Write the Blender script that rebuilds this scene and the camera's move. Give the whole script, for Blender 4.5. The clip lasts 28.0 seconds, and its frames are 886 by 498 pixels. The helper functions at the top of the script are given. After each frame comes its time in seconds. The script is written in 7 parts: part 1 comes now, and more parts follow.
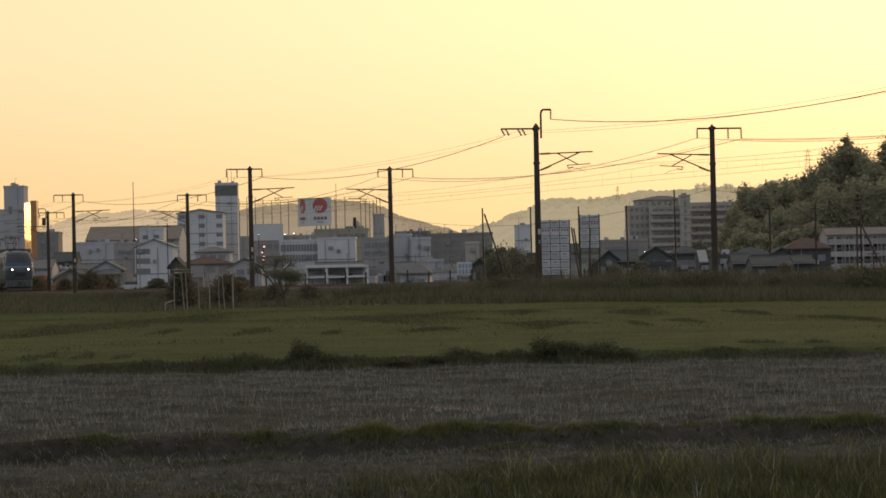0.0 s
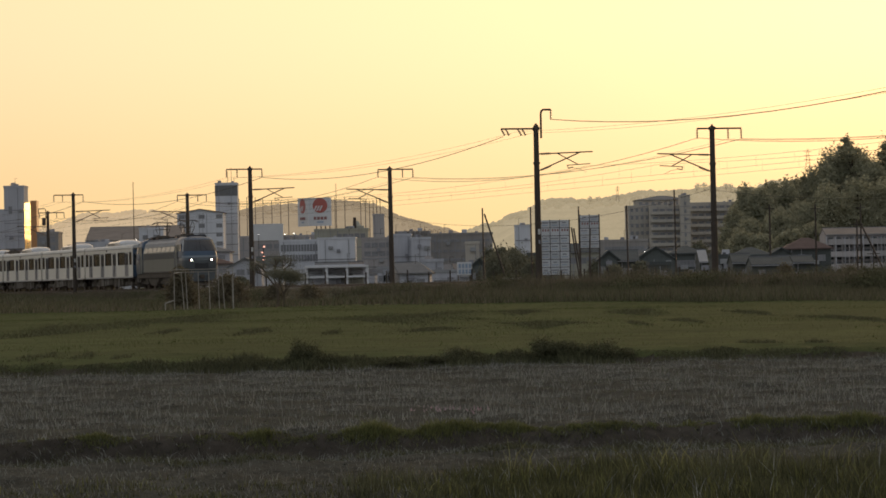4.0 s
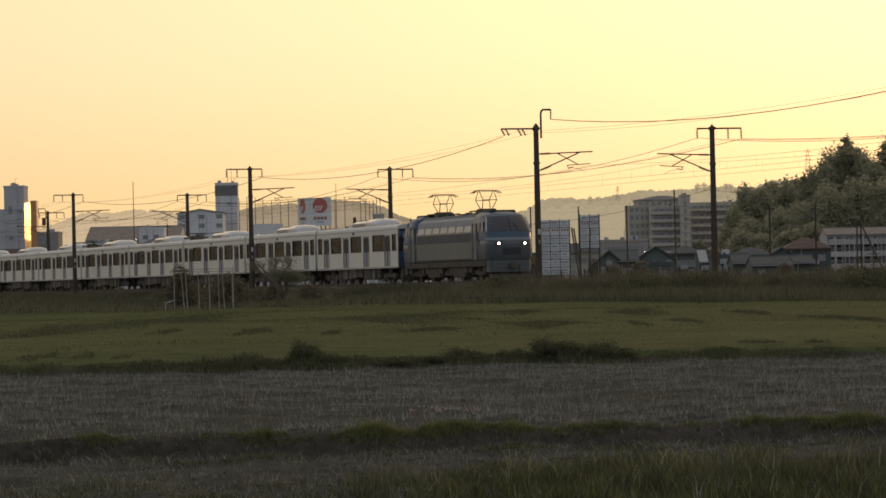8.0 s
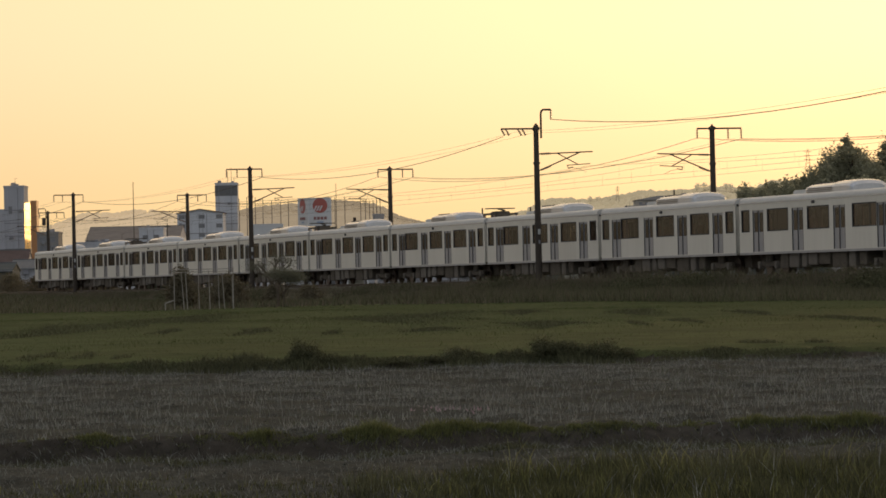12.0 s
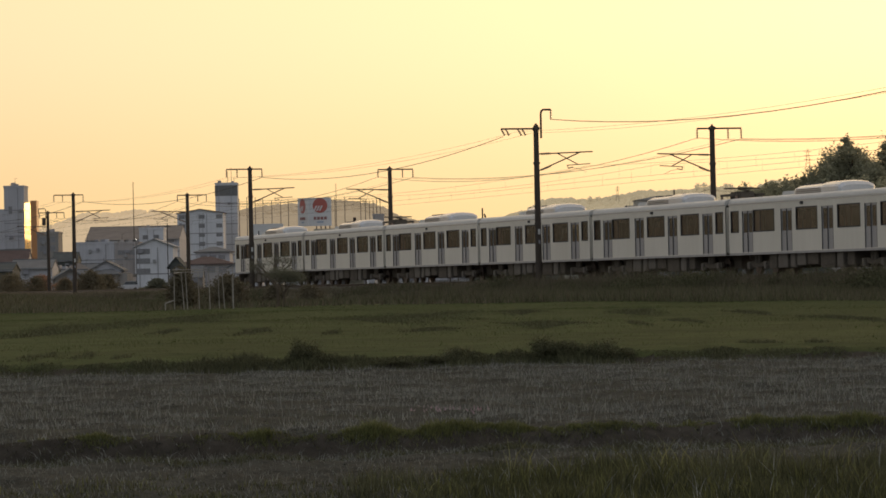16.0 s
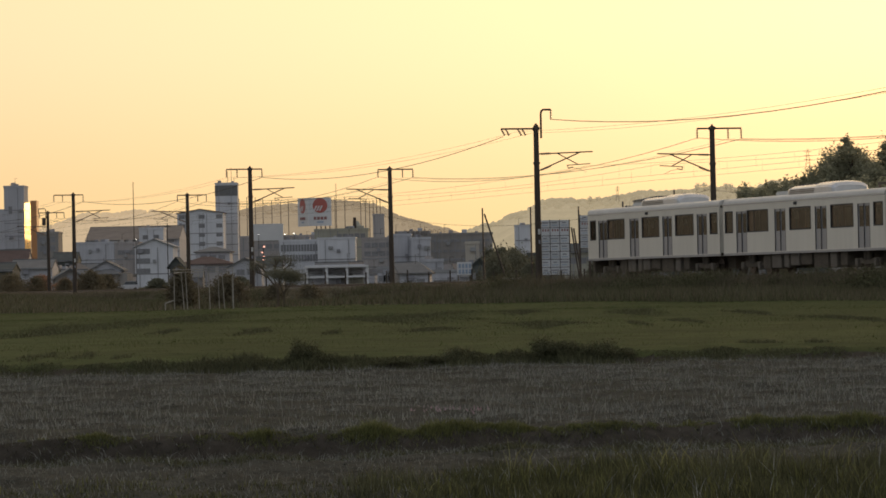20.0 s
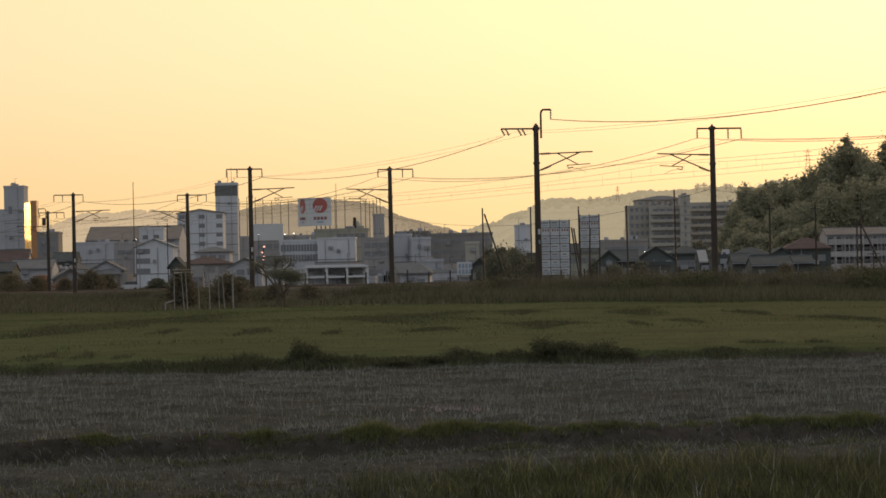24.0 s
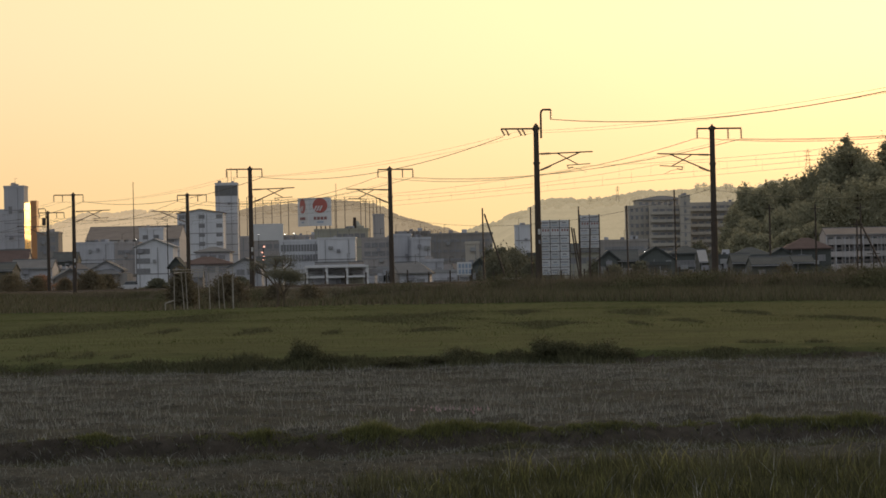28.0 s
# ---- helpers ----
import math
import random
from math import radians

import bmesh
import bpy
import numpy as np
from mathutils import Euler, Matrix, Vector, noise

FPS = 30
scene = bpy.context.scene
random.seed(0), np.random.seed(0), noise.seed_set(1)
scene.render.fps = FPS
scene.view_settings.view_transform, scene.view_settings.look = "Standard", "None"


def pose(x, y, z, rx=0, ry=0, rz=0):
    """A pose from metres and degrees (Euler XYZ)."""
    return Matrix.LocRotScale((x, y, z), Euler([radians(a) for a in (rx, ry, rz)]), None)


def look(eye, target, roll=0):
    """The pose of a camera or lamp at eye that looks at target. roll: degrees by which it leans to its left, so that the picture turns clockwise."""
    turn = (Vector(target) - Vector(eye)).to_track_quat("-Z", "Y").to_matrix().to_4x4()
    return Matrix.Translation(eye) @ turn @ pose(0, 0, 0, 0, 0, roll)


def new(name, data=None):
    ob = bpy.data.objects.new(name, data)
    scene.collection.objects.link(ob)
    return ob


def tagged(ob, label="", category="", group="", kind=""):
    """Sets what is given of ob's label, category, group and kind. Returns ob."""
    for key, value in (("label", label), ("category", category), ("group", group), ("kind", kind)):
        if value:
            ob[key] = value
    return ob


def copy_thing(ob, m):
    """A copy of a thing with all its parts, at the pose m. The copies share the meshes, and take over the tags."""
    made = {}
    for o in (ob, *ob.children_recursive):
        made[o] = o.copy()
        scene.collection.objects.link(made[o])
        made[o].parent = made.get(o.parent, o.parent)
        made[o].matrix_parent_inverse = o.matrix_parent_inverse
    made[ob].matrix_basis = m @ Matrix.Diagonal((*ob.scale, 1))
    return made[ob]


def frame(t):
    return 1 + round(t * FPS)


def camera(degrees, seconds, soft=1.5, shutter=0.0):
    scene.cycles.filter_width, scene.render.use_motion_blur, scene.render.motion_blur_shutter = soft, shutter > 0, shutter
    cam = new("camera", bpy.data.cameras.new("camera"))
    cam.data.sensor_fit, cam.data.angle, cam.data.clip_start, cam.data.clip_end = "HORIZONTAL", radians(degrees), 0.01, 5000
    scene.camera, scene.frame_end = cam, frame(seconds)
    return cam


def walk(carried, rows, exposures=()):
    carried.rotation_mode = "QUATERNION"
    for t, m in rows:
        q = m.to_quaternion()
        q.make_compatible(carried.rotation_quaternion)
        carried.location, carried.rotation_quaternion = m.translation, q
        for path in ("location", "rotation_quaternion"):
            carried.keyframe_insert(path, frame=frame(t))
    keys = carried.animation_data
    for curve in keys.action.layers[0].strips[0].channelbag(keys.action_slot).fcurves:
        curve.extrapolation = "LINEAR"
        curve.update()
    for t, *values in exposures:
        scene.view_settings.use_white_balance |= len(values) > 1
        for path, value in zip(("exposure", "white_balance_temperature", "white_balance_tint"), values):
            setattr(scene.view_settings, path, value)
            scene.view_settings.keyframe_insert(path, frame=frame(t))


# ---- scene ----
cam = camera(13.51, 28.0, soft=1.65)
EYE = (0.0, 0.0, 1.25)
VIEW = pose(*EYE, 90.4675, 0, 0) @ pose(0, 0, 0, 0, 0, -1.25)      # held a little askew
walk(cam, [(0.0, VIEW), (28.0, VIEW)])
scene.view_settings.exposure = 0.0

# ---- world and sun: a hazy evening, the low sun ahead and to the right ----
SUN_AZ, SUN_EL = 22.0, 3.2
sd = Vector((math.sin(radians(SUN_AZ)) * math.cos(radians(SUN_EL)), math.cos(radians(SUN_AZ)) * math.cos(radians(SUN_EL)), math.sin(radians(SUN_EL))))
world = bpy.data.worlds.new("world")
scene.world = world
world.use_nodes = True
wn, wl = world.node_tree.nodes, world.node_tree.links
sky = wn.new("ShaderNodeTexSky")
sky.sky_type = "NISHITA"
sky.sun_disc = False
sky.sun_elevation = radians(SUN_EL)
sky.sun_rotation = radians(SUN_AZ)
sky.air_density = 1.2
sky.dust_density = 4.0
wl.new(sky.outputs[0], wn["Background"].inputs[0])
wn["Background"].inputs[1].default_value = 0.06
# the haze that scatters the sunlight: brightest round the sun, fading over the whole sky, warmer low down
wco, wdot, wac, wramp = (wn.new("ShaderNode" + k) for k in ("TexCoord", "VectorMath", "Math", "ValToRGB"))
wdot.operation, wac.operation = "DOT_PRODUCT", "ARCCOSINE"
wdot.inputs[1].default_value = sd
wl.new(wco.outputs["Generated"], wdot.inputs[0])
wl.new(wdot.outputs["Value"], wac.inputs[0])
wdiv = wn.new("ShaderNodeMath")
wdiv.operation = "MULTIPLY"
wdiv.inputs[1].default_value = 1 / math.pi
wl.new(wac.outputs[0], wdiv.inputs[0])
wl.new(wdiv.outputs[0], wramp.inputs[0])
HAZE = [(0, (2.2, 1.9, 1.2)), (14, (1.32, 1.035, 0.67)), (20, (1.10, 0.89, 0.585)), (29, (1.03, 0.775, 0.505)), (50, (0.72, 0.59, 0.47)), (95, (0.45, 0.455, 0.49)), (180, (0.43, 0.47, 0.54))]
while len(wramp.color_ramp.elements) < len(HAZE):
    wramp.color_ramp.elements.new(0.5)
for e, (deg, c) in zip(wramp.color_ramp.elements, HAZE):
    e.position, e.color = deg / 180, (*c, 1)
wsep, wlow, wtint = (wn.new("ShaderNode" + k) for k in ("SeparateXYZ", "MapRange", "Mix"))
wlow.inputs["From Min"].default_value, wlow.inputs["From Max"].default_value = 0.0, 0.07
wlow.interpolation_type = "SMOOTHSTEP"
wtint.data_type = "RGBA"
wtint.inputs["A"].default_value, wtint.inputs["B"].default_value = (0.965, 0.895, 0.655, 1), (1, 1, 1, 1)
wl.new(wco.outputs["Generated"], wsep.inputs[0])
wl.new(wsep.outputs["Z"], wlow.inputs["Value"])
wl.new(wlow.outputs[0], wtint.inputs["Factor"])
wmul = wn.new("ShaderNodeMix")
wmul.data_type, wmul.blend_type = "RGBA", "MULTIPLY"
wmul.inputs["Factor"].default_value = 1.0
wl.new(wramp.outputs[0], wmul.inputs["A"])
wl.new(wtint.outputs["Result"], wmul.inputs["B"])
wbg, wadd = wn.new("ShaderNodeBackground"), wn.new("ShaderNodeAddShader")
wl.new(wmul.outputs["Result"], wbg.inputs[0])
wbg.inputs[1].default_value = 0.9
wl.new(wn["Background"].outputs[0], wadd.inputs[0])
wl.new(wbg.outputs[0], wadd.inputs[1])
wl.new(wadd.outputs[0], wn["World Output"].inputs[0])
sun = new("sun", bpy.data.lights.new("sun", "SUN"))
sun.data.energy = 0.4
sun.data.angle = radians(0.6)
sun.data.color = (1.0, 0.62, 0.30)
sun.matrix_world = look(sd * 300, (0, 0, 0))


# ---- materials ----
def mat(name, col, rough=0.7, metal=0.0, var=0.15, size=1.0, bump=0.0, island=0.0, rand=0.0, spec=0.4, glow=None, thin=0.0, streak=False):
    """Two scales of colour variation, fine relief, and variation piece by piece. size: metres of the coarse pattern."""
    m = bpy.data.materials.new(name)
    m.use_nodes = True
    n, l = m.node_tree.nodes, m.node_tree.links
    b = n["Principled BSDF"]
    b.inputs["Roughness"].default_value, b.inputs["Metallic"].default_value = rough, metal
    b.inputs["Specular IOR Level"].default_value = spec
    co = n.new("ShaderNodeTexCoord")
    vec = co.outputs["Object"]
    if streak:
        mp = n.new("ShaderNodeMapping")
        mp.inputs["Scale"].default_value = (1, 1, 0.12)
        l.new(vec, mp.inputs[0])
        vec = mp.outputs[0]
    big, fine = n.new("ShaderNodeTexNoise"), n.new("ShaderNodeTexNoise")
    big.inputs["Scale"].default_value, fine.inputs["Scale"].default_value = 1.0 / size, 9.0 / size
    big.inputs["Detail"].default_value, fine.inputs["Detail"].default_value = 4, 6
    l.new(vec, big.inputs["Vector"]), l.new(vec, fine.inputs["Vector"])
    add = n.new("ShaderNodeMath")
    add.operation = "ADD"
    l.new(big.outputs["Fac"], add.inputs[0]), l.new(fine.outputs["Fac"], add.inputs[1])
    ramp = n.new("ShaderNodeMapRange")
    ramp.inputs["From Min"].default_value, ramp.inputs["From Max"].default_value = 0.6, 1.4
    ramp.inputs["To Min"].default_value, ramp.inputs["To Max"].default_value = 1 - var, 1 + var
    l.new(add.outputs[0], ramp.inputs["Value"])
    val = ramp.outputs[0]
    for amount, node, out in ((island, "ShaderNodeNewGeometry", "Random Per Island"), (rand, "ShaderNodeObjectInfo", "Random")):
        if amount:
            src = n.new(node)
            mr = n.new("ShaderNodeMapRange")
            mr.inputs["To Min"].default_value, mr.inputs["To Max"].default_value = 1 - amount, 1 + amount
            l.new(src.outputs[out], mr.inputs["Value"])
            mu = n.new("ShaderNodeMath")
            mu.operation = "MULTIPLY"
            l.new(val, mu.inputs[0]), l.new(mr.outputs[0], mu.inputs[1])
            val = mu.outputs[0]
    mix = n.new("ShaderNodeVectorMath")
    mix.operation = "SCALE"
    mix.inputs[0].default_value = col
    l.new(val, mix.inputs["Scale"])
    l.new(mix.outputs[0], b.inputs["Base Color"])
    if bump:
        bp = n.new("ShaderNodeBump")
        bp.inputs["Strength"].default_value, bp.inputs["Distance"].default_value = 0.6, bump
        l.new(fine.outputs["Fac"], bp.inputs["Height"]), l.new(bp.outputs[0], b.inputs["Normal"])
    if thin:
        tr = n.new("ShaderNodeBsdfTranslucent")
        l.new(mix.outputs[0], tr.inputs[0])
        ms = n.new("ShaderNodeMixShader")
        ms.inputs[0].default_value = thin
        l.new(b.outputs[0], ms.inputs[1]), l.new(tr.outputs[0], ms.inputs[2])
        l.new(ms.outputs[0], n["Material Output"].inputs[0])
    # self-lit colour: lamps, and the haze painted on the hills
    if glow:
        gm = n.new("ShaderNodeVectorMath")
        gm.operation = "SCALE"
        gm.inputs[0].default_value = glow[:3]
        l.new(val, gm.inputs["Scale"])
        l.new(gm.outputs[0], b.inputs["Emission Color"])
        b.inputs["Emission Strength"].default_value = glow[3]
    return m


def glass(name, tint, rough=0.03):
    """A clear tinted pane with a real gloss."""
    m = bpy.data.materials.new(name)
    m.use_nodes = True
    n, l = m.node_tree.nodes, m.node_tree.links
    n.remove(n["Principled BSDF"])
    tr, gl, ms = (n.new("ShaderNode" + k) for k in ("BsdfTransparent", "BsdfGlossy", "MixShader"))
    tr.inputs[0].default_value = (*tint, 1)
    gl.inputs["Roughness"].default_value = rough
    ms.inputs[0].default_value = 0.13
    l.new(tr.outputs[0], ms.inputs[1]), l.new(gl.outputs[0], ms.inputs[2])
    l.new(ms.outputs[0], n["Material Output"].inputs[0])
    return m


def window_glass(name, col, rough=0.08):
    return mat(name, col, rough, 0.0, 0.3, 3.0, spec=0.6)


M = dict(
    soil=mat("soil", (0.05, 0.045, 0.038), 0.95, var=0.45, size=1.2, bump=0.05, spec=0.02),
    straw_soil=mat("straw_soil", (0.057, 0.058, 0.05), 0.95, var=0.7, size=0.45, bump=0.08, spec=0.02),
    turf=mat("turf", (0.054, 0.067, 0.028), 0.95, var=0.5, size=6.0, bump=0.05, spec=0.02),
    far_turf=mat("far_turf", (0.065, 0.062, 0.036), 0.95, var=0.4, size=25.0, spec=0.02),
    bank=mat("bank_earth", (0.11, 0.1, 0.07), 0.95, var=0.4, size=3.0, bump=0.05, spec=0.02),
    ballast=mat("ballast", (0.125, 0.115, 0.1), 0.95, var=0.4, size=0.5, bump=0.04, spec=0.02),
    rail=mat("rail_steel", (0.15, 0.115, 0.09), 0.6, 0.5, var=0.3, size=1.0),
    sleeper=mat("sleeper_concrete", (0.3, 0.28, 0.25), 0.9, var=0.2, size=0.4, island=0.15, spec=0.12),
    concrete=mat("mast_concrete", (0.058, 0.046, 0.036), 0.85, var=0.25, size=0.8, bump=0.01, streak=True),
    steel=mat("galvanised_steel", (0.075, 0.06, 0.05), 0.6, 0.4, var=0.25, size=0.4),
    porcelain=mat("porcelain", (0.22, 0.15, 0.11), 0.35, var=0.1, size=0.2),
    wire=mat("wire", (0.03, 0.028, 0.02), 0.55, 0.3, var=0.2, size=2.0),
    cream=mat("cream_paint", (0.62, 0.595, 0.525), 0.42, 0.0, var=0.07, size=2.5, rand=0.03, streak=True),
    roofpaint=mat("roof_paint", (0.50, 0.50, 0.48), 0.5, var=0.12, size=1.5),
    door_grey=mat("brushed_door", (0.30, 0.30, 0.31), 0.4, 0.2, var=0.1, size=0.6),
    rubber=mat("dark_rubber", (0.05, 0.048, 0.05), 0.75, var=0.2, size=0.4),
    under=mat("underframe_grey", (0.11, 0.094, 0.076), 0.9, var=0.3, size=0.6, spec=0.1),
    under_light=mat("equipment_grey", (0.13, 0.114, 0.095), 0.75, var=0.25, size=0.5),
    wheel=mat("wheel_steel", (0.11, 0.085, 0.07), 0.5, 0.7, var=0.3, size=0.3),
    inside=mat("interior_panel", (0.42, 0.40, 0.36), 0.7, var=0.1, size=1.0),
    screen=mat("end_screen", (0.44, 0.29, 0.235), 0.6, var=0.15, size=0.5),
    seat=mat("seat_cloth", (0.17, 0.10, 0.08), 0.9, var=0.2, size=0.3),
    car_glass=glass("car_glass", (0.62, 0.60, 0.56), 0.12),
    hood=mat("hood_metal", (0.58, 0.59, 0.60), 0.24, 0.5, var=0.12, size=1.0),
    loco_blue=mat("loco_blue", (0.05, 0.085, 0.135), 0.4, var=0.12, size=1.5),
    loco_grey=mat("loco_grey", (0.112, 0.124, 0.112), 0.45, var=0.12, size=1.5, streak=True),
    loco_dark=mat("loco_dark", (0.028, 0.03, 0.034), 0.5, var=0.2, size=0.8),
    loco_roof=mat("loco_roof", (0.23, 0.24, 0.25), 0.6, var=0.2, size=1.0),
    loco_glass=window_glass("loco_glass", (0.03, 0.032, 0.035), 0.12),
    # opaque pane; the bright sky in the window is painted as a pale base
    pale_glass=window_glass("pale_glass", (0.22, 0.225, 0.20), 0.25),
    wall_white=mat("white_plaster", (0.58, 0.59, 0.62), 0.85, var=0.12, size=4.0, rand=0.06, streak=True, spec=0.12),
    wall_grey=mat("grey_plaster", (0.45, 0.455, 0.485), 0.85, var=0.15, size=4.0, rand=0.10, streak=True, spec=0.12),
    wall_brown=mat("brown_plaster", (0.385, 0.36, 0.35), 0.85, var=0.18, size=4.0, rand=0.10, streak=True, spec=0.12),
    wall_olive=mat("olive_plaster", (0.37, 0.36, 0.30), 0.85, var=0.18, size=4.0, streak=True, spec=0.12),
    wall_dark=mat("dark_siding", (0.29, 0.272, 0.255), 0.9, var=0.2, size=4.0, rand=0.15, streak=True, spec=0.1),
    wall_tan=mat("tan_tile", (0.44, 0.405, 0.35), 0.8, var=0.12, size=3.0, rand=0.05, streak=True, spec=0.12),
    roof_dark=mat("dark_roof_tiles", (0.17, 0.172, 0.172), 0.95, spec=0.08, var=0.2, size=1.5, bump=0.03),
    roof_red=mat("red_brown_roof", (0.12, 0.09, 0.082), 0.95, spec=0.08, var=0.2, size=1.5, bump=0.03),
    roof_pale=mat("pale_roof_sheet", (0.3, 0.305, 0.31), 0.9, spec=0.1, var=0.15, size=2.0),
    pane=window_glass("far_pane", (0.21, 0.21, 0.22), 0.3),
    frame_dark=mat("window_frame", (0.26, 0.26, 0.27), 0.6, var=0.1, size=1.0),
    gold_glass=mat("mirror_facade", (0.62, 0.44, 0.17), 0.25, 1.0, var=0.05, size=3.0),
    sign_white=mat("sign_white", (0.60, 0.60, 0.60), 0.6, var=0.06, size=2.0),
    sign_red=mat("sign_red", (0.42, 0.12, 0.10), 0.6, var=0.06, size=2.0),
    sign_dull=mat("dull_red_paint", (0.27, 0.13, 0.12), 0.7, var=0.1, size=1.0),
    sign_blue=mat("sign_blue", (0.28, 0.35, 0.45), 0.6, var=0.08, size=1.0),
    sign_grey=mat("sign_grey", (0.25, 0.25, 0.27), 0.7, var=0.15, size=1.0),
    wood=mat("weathered_poles", (0.30, 0.275, 0.235), 0.9, var=0.3, size=0.3, streak=True),
    bark=mat("bark", (0.09, 0.07, 0.05), 0.95, var=0.3, size=0.5, bump=0.02),
    # distance haze is put into these two leaf colours, paler than real foliage
    leaf=mat("hazed_forest_leaf", (0.35, 0.345, 0.24), 0.8, var=0.15, size=8.0, island=0.1, thin=0.5, spec=0.1),
    conifer=mat("hazed_conifer_leaf", (0.34, 0.335, 0.225), 0.8, var=0.15, size=8.0, island=0.1, thin=0.5, spec=0.1),
    hedge=mat("hedge_leaf", (0.165, 0.165, 0.118), 0.8, var=0.2, size=2.0, island=0.1, thin=0.25, spec=0.05),
    russet=mat("russet_leaf", (0.33, 0.20, 0.13), 0.8, var=0.2, size=2.0, island=0.15, thin=0.3, spec=0.05),
    bush=mat("bush_leaf", (0.16, 0.14, 0.095), 0.8, var=0.2, size=2.0, island=0.12, thin=0.25, spec=0.05),
    meadow=mat("meadow_blades", (0.078, 0.100, 0.040), 0.85, var=0.5, size=7.0, island=0.12, thin=0.3, spec=0.12),
    fresh=mat("fresh_blades", (0.128, 0.138, 0.056), 0.75, var=0.25, size=1.0, island=0.45, thin=0.35, spec=0.12),
    dark_grass=mat("dark_weeds", (0.095, 0.098, 0.055), 0.85, var=0.3, size=1.0, island=0.45, thin=0.2, spec=0.12),
    undergrowth=mat("dark_undergrowth", (0.066, 0.07, 0.036), 0.85, var=0.35, size=0.8, island=0.5, thin=0.2, spec=0.08),
    stalk=mat("pale_green_stalk", (0.20, 0.205, 0.09), 0.7, var=0.2, size=1.0, island=0.3, thin=0.4, spec=0.12),
    litter=mat("dark_litter", (0.088, 0.080, 0.066), 0.9, var=0.3, size=0.6, island=0.5, thin=0.1, spec=0.05),
    straw=mat("dry_straw", (0.20, 0.208, 0.19), 0.85, var=0.25, size=1.0, island=0.6, thin=0.2, spec=0.12),
    bank_grass=mat("bank_grass", (0.145, 0.128, 0.09), 0.85, var=0.35, size=5.0, island=0.2, thin=0.2, spec=0.05),
    petal=mat("pink_petals", (0.42, 0.30, 0.36), 0.8, var=0.1, size=0.2, island=0.2, thin=0.3),
    # air haze over these distant woods is painted in as emission
    hill_near=mat("haze_glow_wood_near", (0.10, 0.09, 0.05), 0.95, var=0.13, size=28.0, glow=(0.42, 0.34, 0.22, 0.82)),
    hill_far=mat("haze_glow_wood_far", (0.10, 0.09, 0.06), 0.95, var=0.06, size=60.0, glow=(0.74, 0.54, 0.33, 0.72)),
    hill_mid=mat("haze_glow_wood_middle", (0.09, 0.075, 0.05), 0.95, var=0.13, size=28.0, glow=(0.34, 0.26, 0.17, 0.82)),
    # glow of the added unseen hills, set for what the coach windows mirror
    hill_side=mat("reflection_hill_glow", (0.08, 0.075, 0.04), 0.95, var=0.3, size=40.0, spec=0.05, glow=(0.30, 0.235, 0.165, 0.6)),
    loco_nose=mat("loco_nose", (0.08, 0.092, 0.098), 0.45, var=0.15, size=0.8, streak=True),
    loco_belt=mat("loco_belt", (0.20, 0.235, 0.265), 0.4, var=0.1, size=1.0),
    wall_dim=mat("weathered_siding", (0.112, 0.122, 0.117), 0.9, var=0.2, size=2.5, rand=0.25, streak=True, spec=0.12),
    panel_white=mat("board_panel", (0.52, 0.53, 0.54), 0.7, var=0.1, size=1.0, rand=0.12),
    car_paint=mat("car_paint", (0.5, 0.5, 0.52), 0.3, 0.1, var=0.05, size=1.0),
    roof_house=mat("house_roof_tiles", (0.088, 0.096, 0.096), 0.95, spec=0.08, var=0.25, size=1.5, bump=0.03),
    roof_brown=mat("brown_roof_sheet", (0.20, 0.178, 0.16), 0.9, var=0.2, size=3.0, spec=0.08),
    # low sun on a brown panel, put into the base colour as orange
    sunlit_brown=mat("sunlit_brown_panel", (0.5, 0.24, 0.10), 0.5, var=0.15, size=2.0),
    red_lamp=mat("shop_light", (1, 0.6, 0.5), 0.3, glow=(1.0, 0.5, 0.35, 1.6)),
    dot=mat("small_lamp", (1, 1, 1), 0.3, glow=(1.0, 0.95, 0.85, 6.0)),
    lamp=mat("headlamp", (1, 1, 1), 0.2, glow=(1.0, 0.93, 0.8, 14.0)),
)


# ---- helpers for meshes ----
def mesh_of(name, bm, material):
    me = bpy.data.meshes.new(name)
    bm.to_mesh(me)
    bm.free()
    for m in material if isinstance(material, (list, tuple)) else [material]:
        me.materials.append(m)
    return me


def part(name, bm, material, parent, label="", smooth=False):
    me = mesh_of(name, bm, material)
    if smooth:
        me.polygons.foreach_set("use_smooth", [True] * len(me.polygons))
    ob = new(name, me)
    ob.parent = parent
    if label:
        ob["label"] = label
    return ob


def thing(name, label, category, at=None, group="", kind=""):
    ob = new(name)
    ob.empty_display_size = 0.3
    if at is not None:
        ob.matrix_world = at
    return tagged(ob, label, category, group, kind)


def solo(name, bm, material, label, category, group="", kind="", smooth=False):
    ob = part(name, bm, material, None, smooth=smooth)
    return tagged(ob, label, category, group, kind)


def B():
    return bmesh.new()


def box(bm, x0, x1, y0, y1, z0, z1, m=None):
    v = [bm.verts.new((x, y, z)) for z in (z0, z1) for y in (y0, y1) for x in (x0, x1)]
    if m is not None:
        for a in v:
            a.co = m @ a.co
    for q in ((0, 2, 3, 1), (4, 5, 7, 6), (0, 1, 5, 4), (2, 6, 7, 3), (0, 4, 6, 2), (1, 3, 7, 5)):
        bm.faces.new([v[i] for i in q])
    return bm


def bevelled(bm, r):
    bmesh.ops.bevel(bm, geom=bm.edges[:], offset=r, segments=2, affect="EDGES", clamp_overlap=True)
    return bm


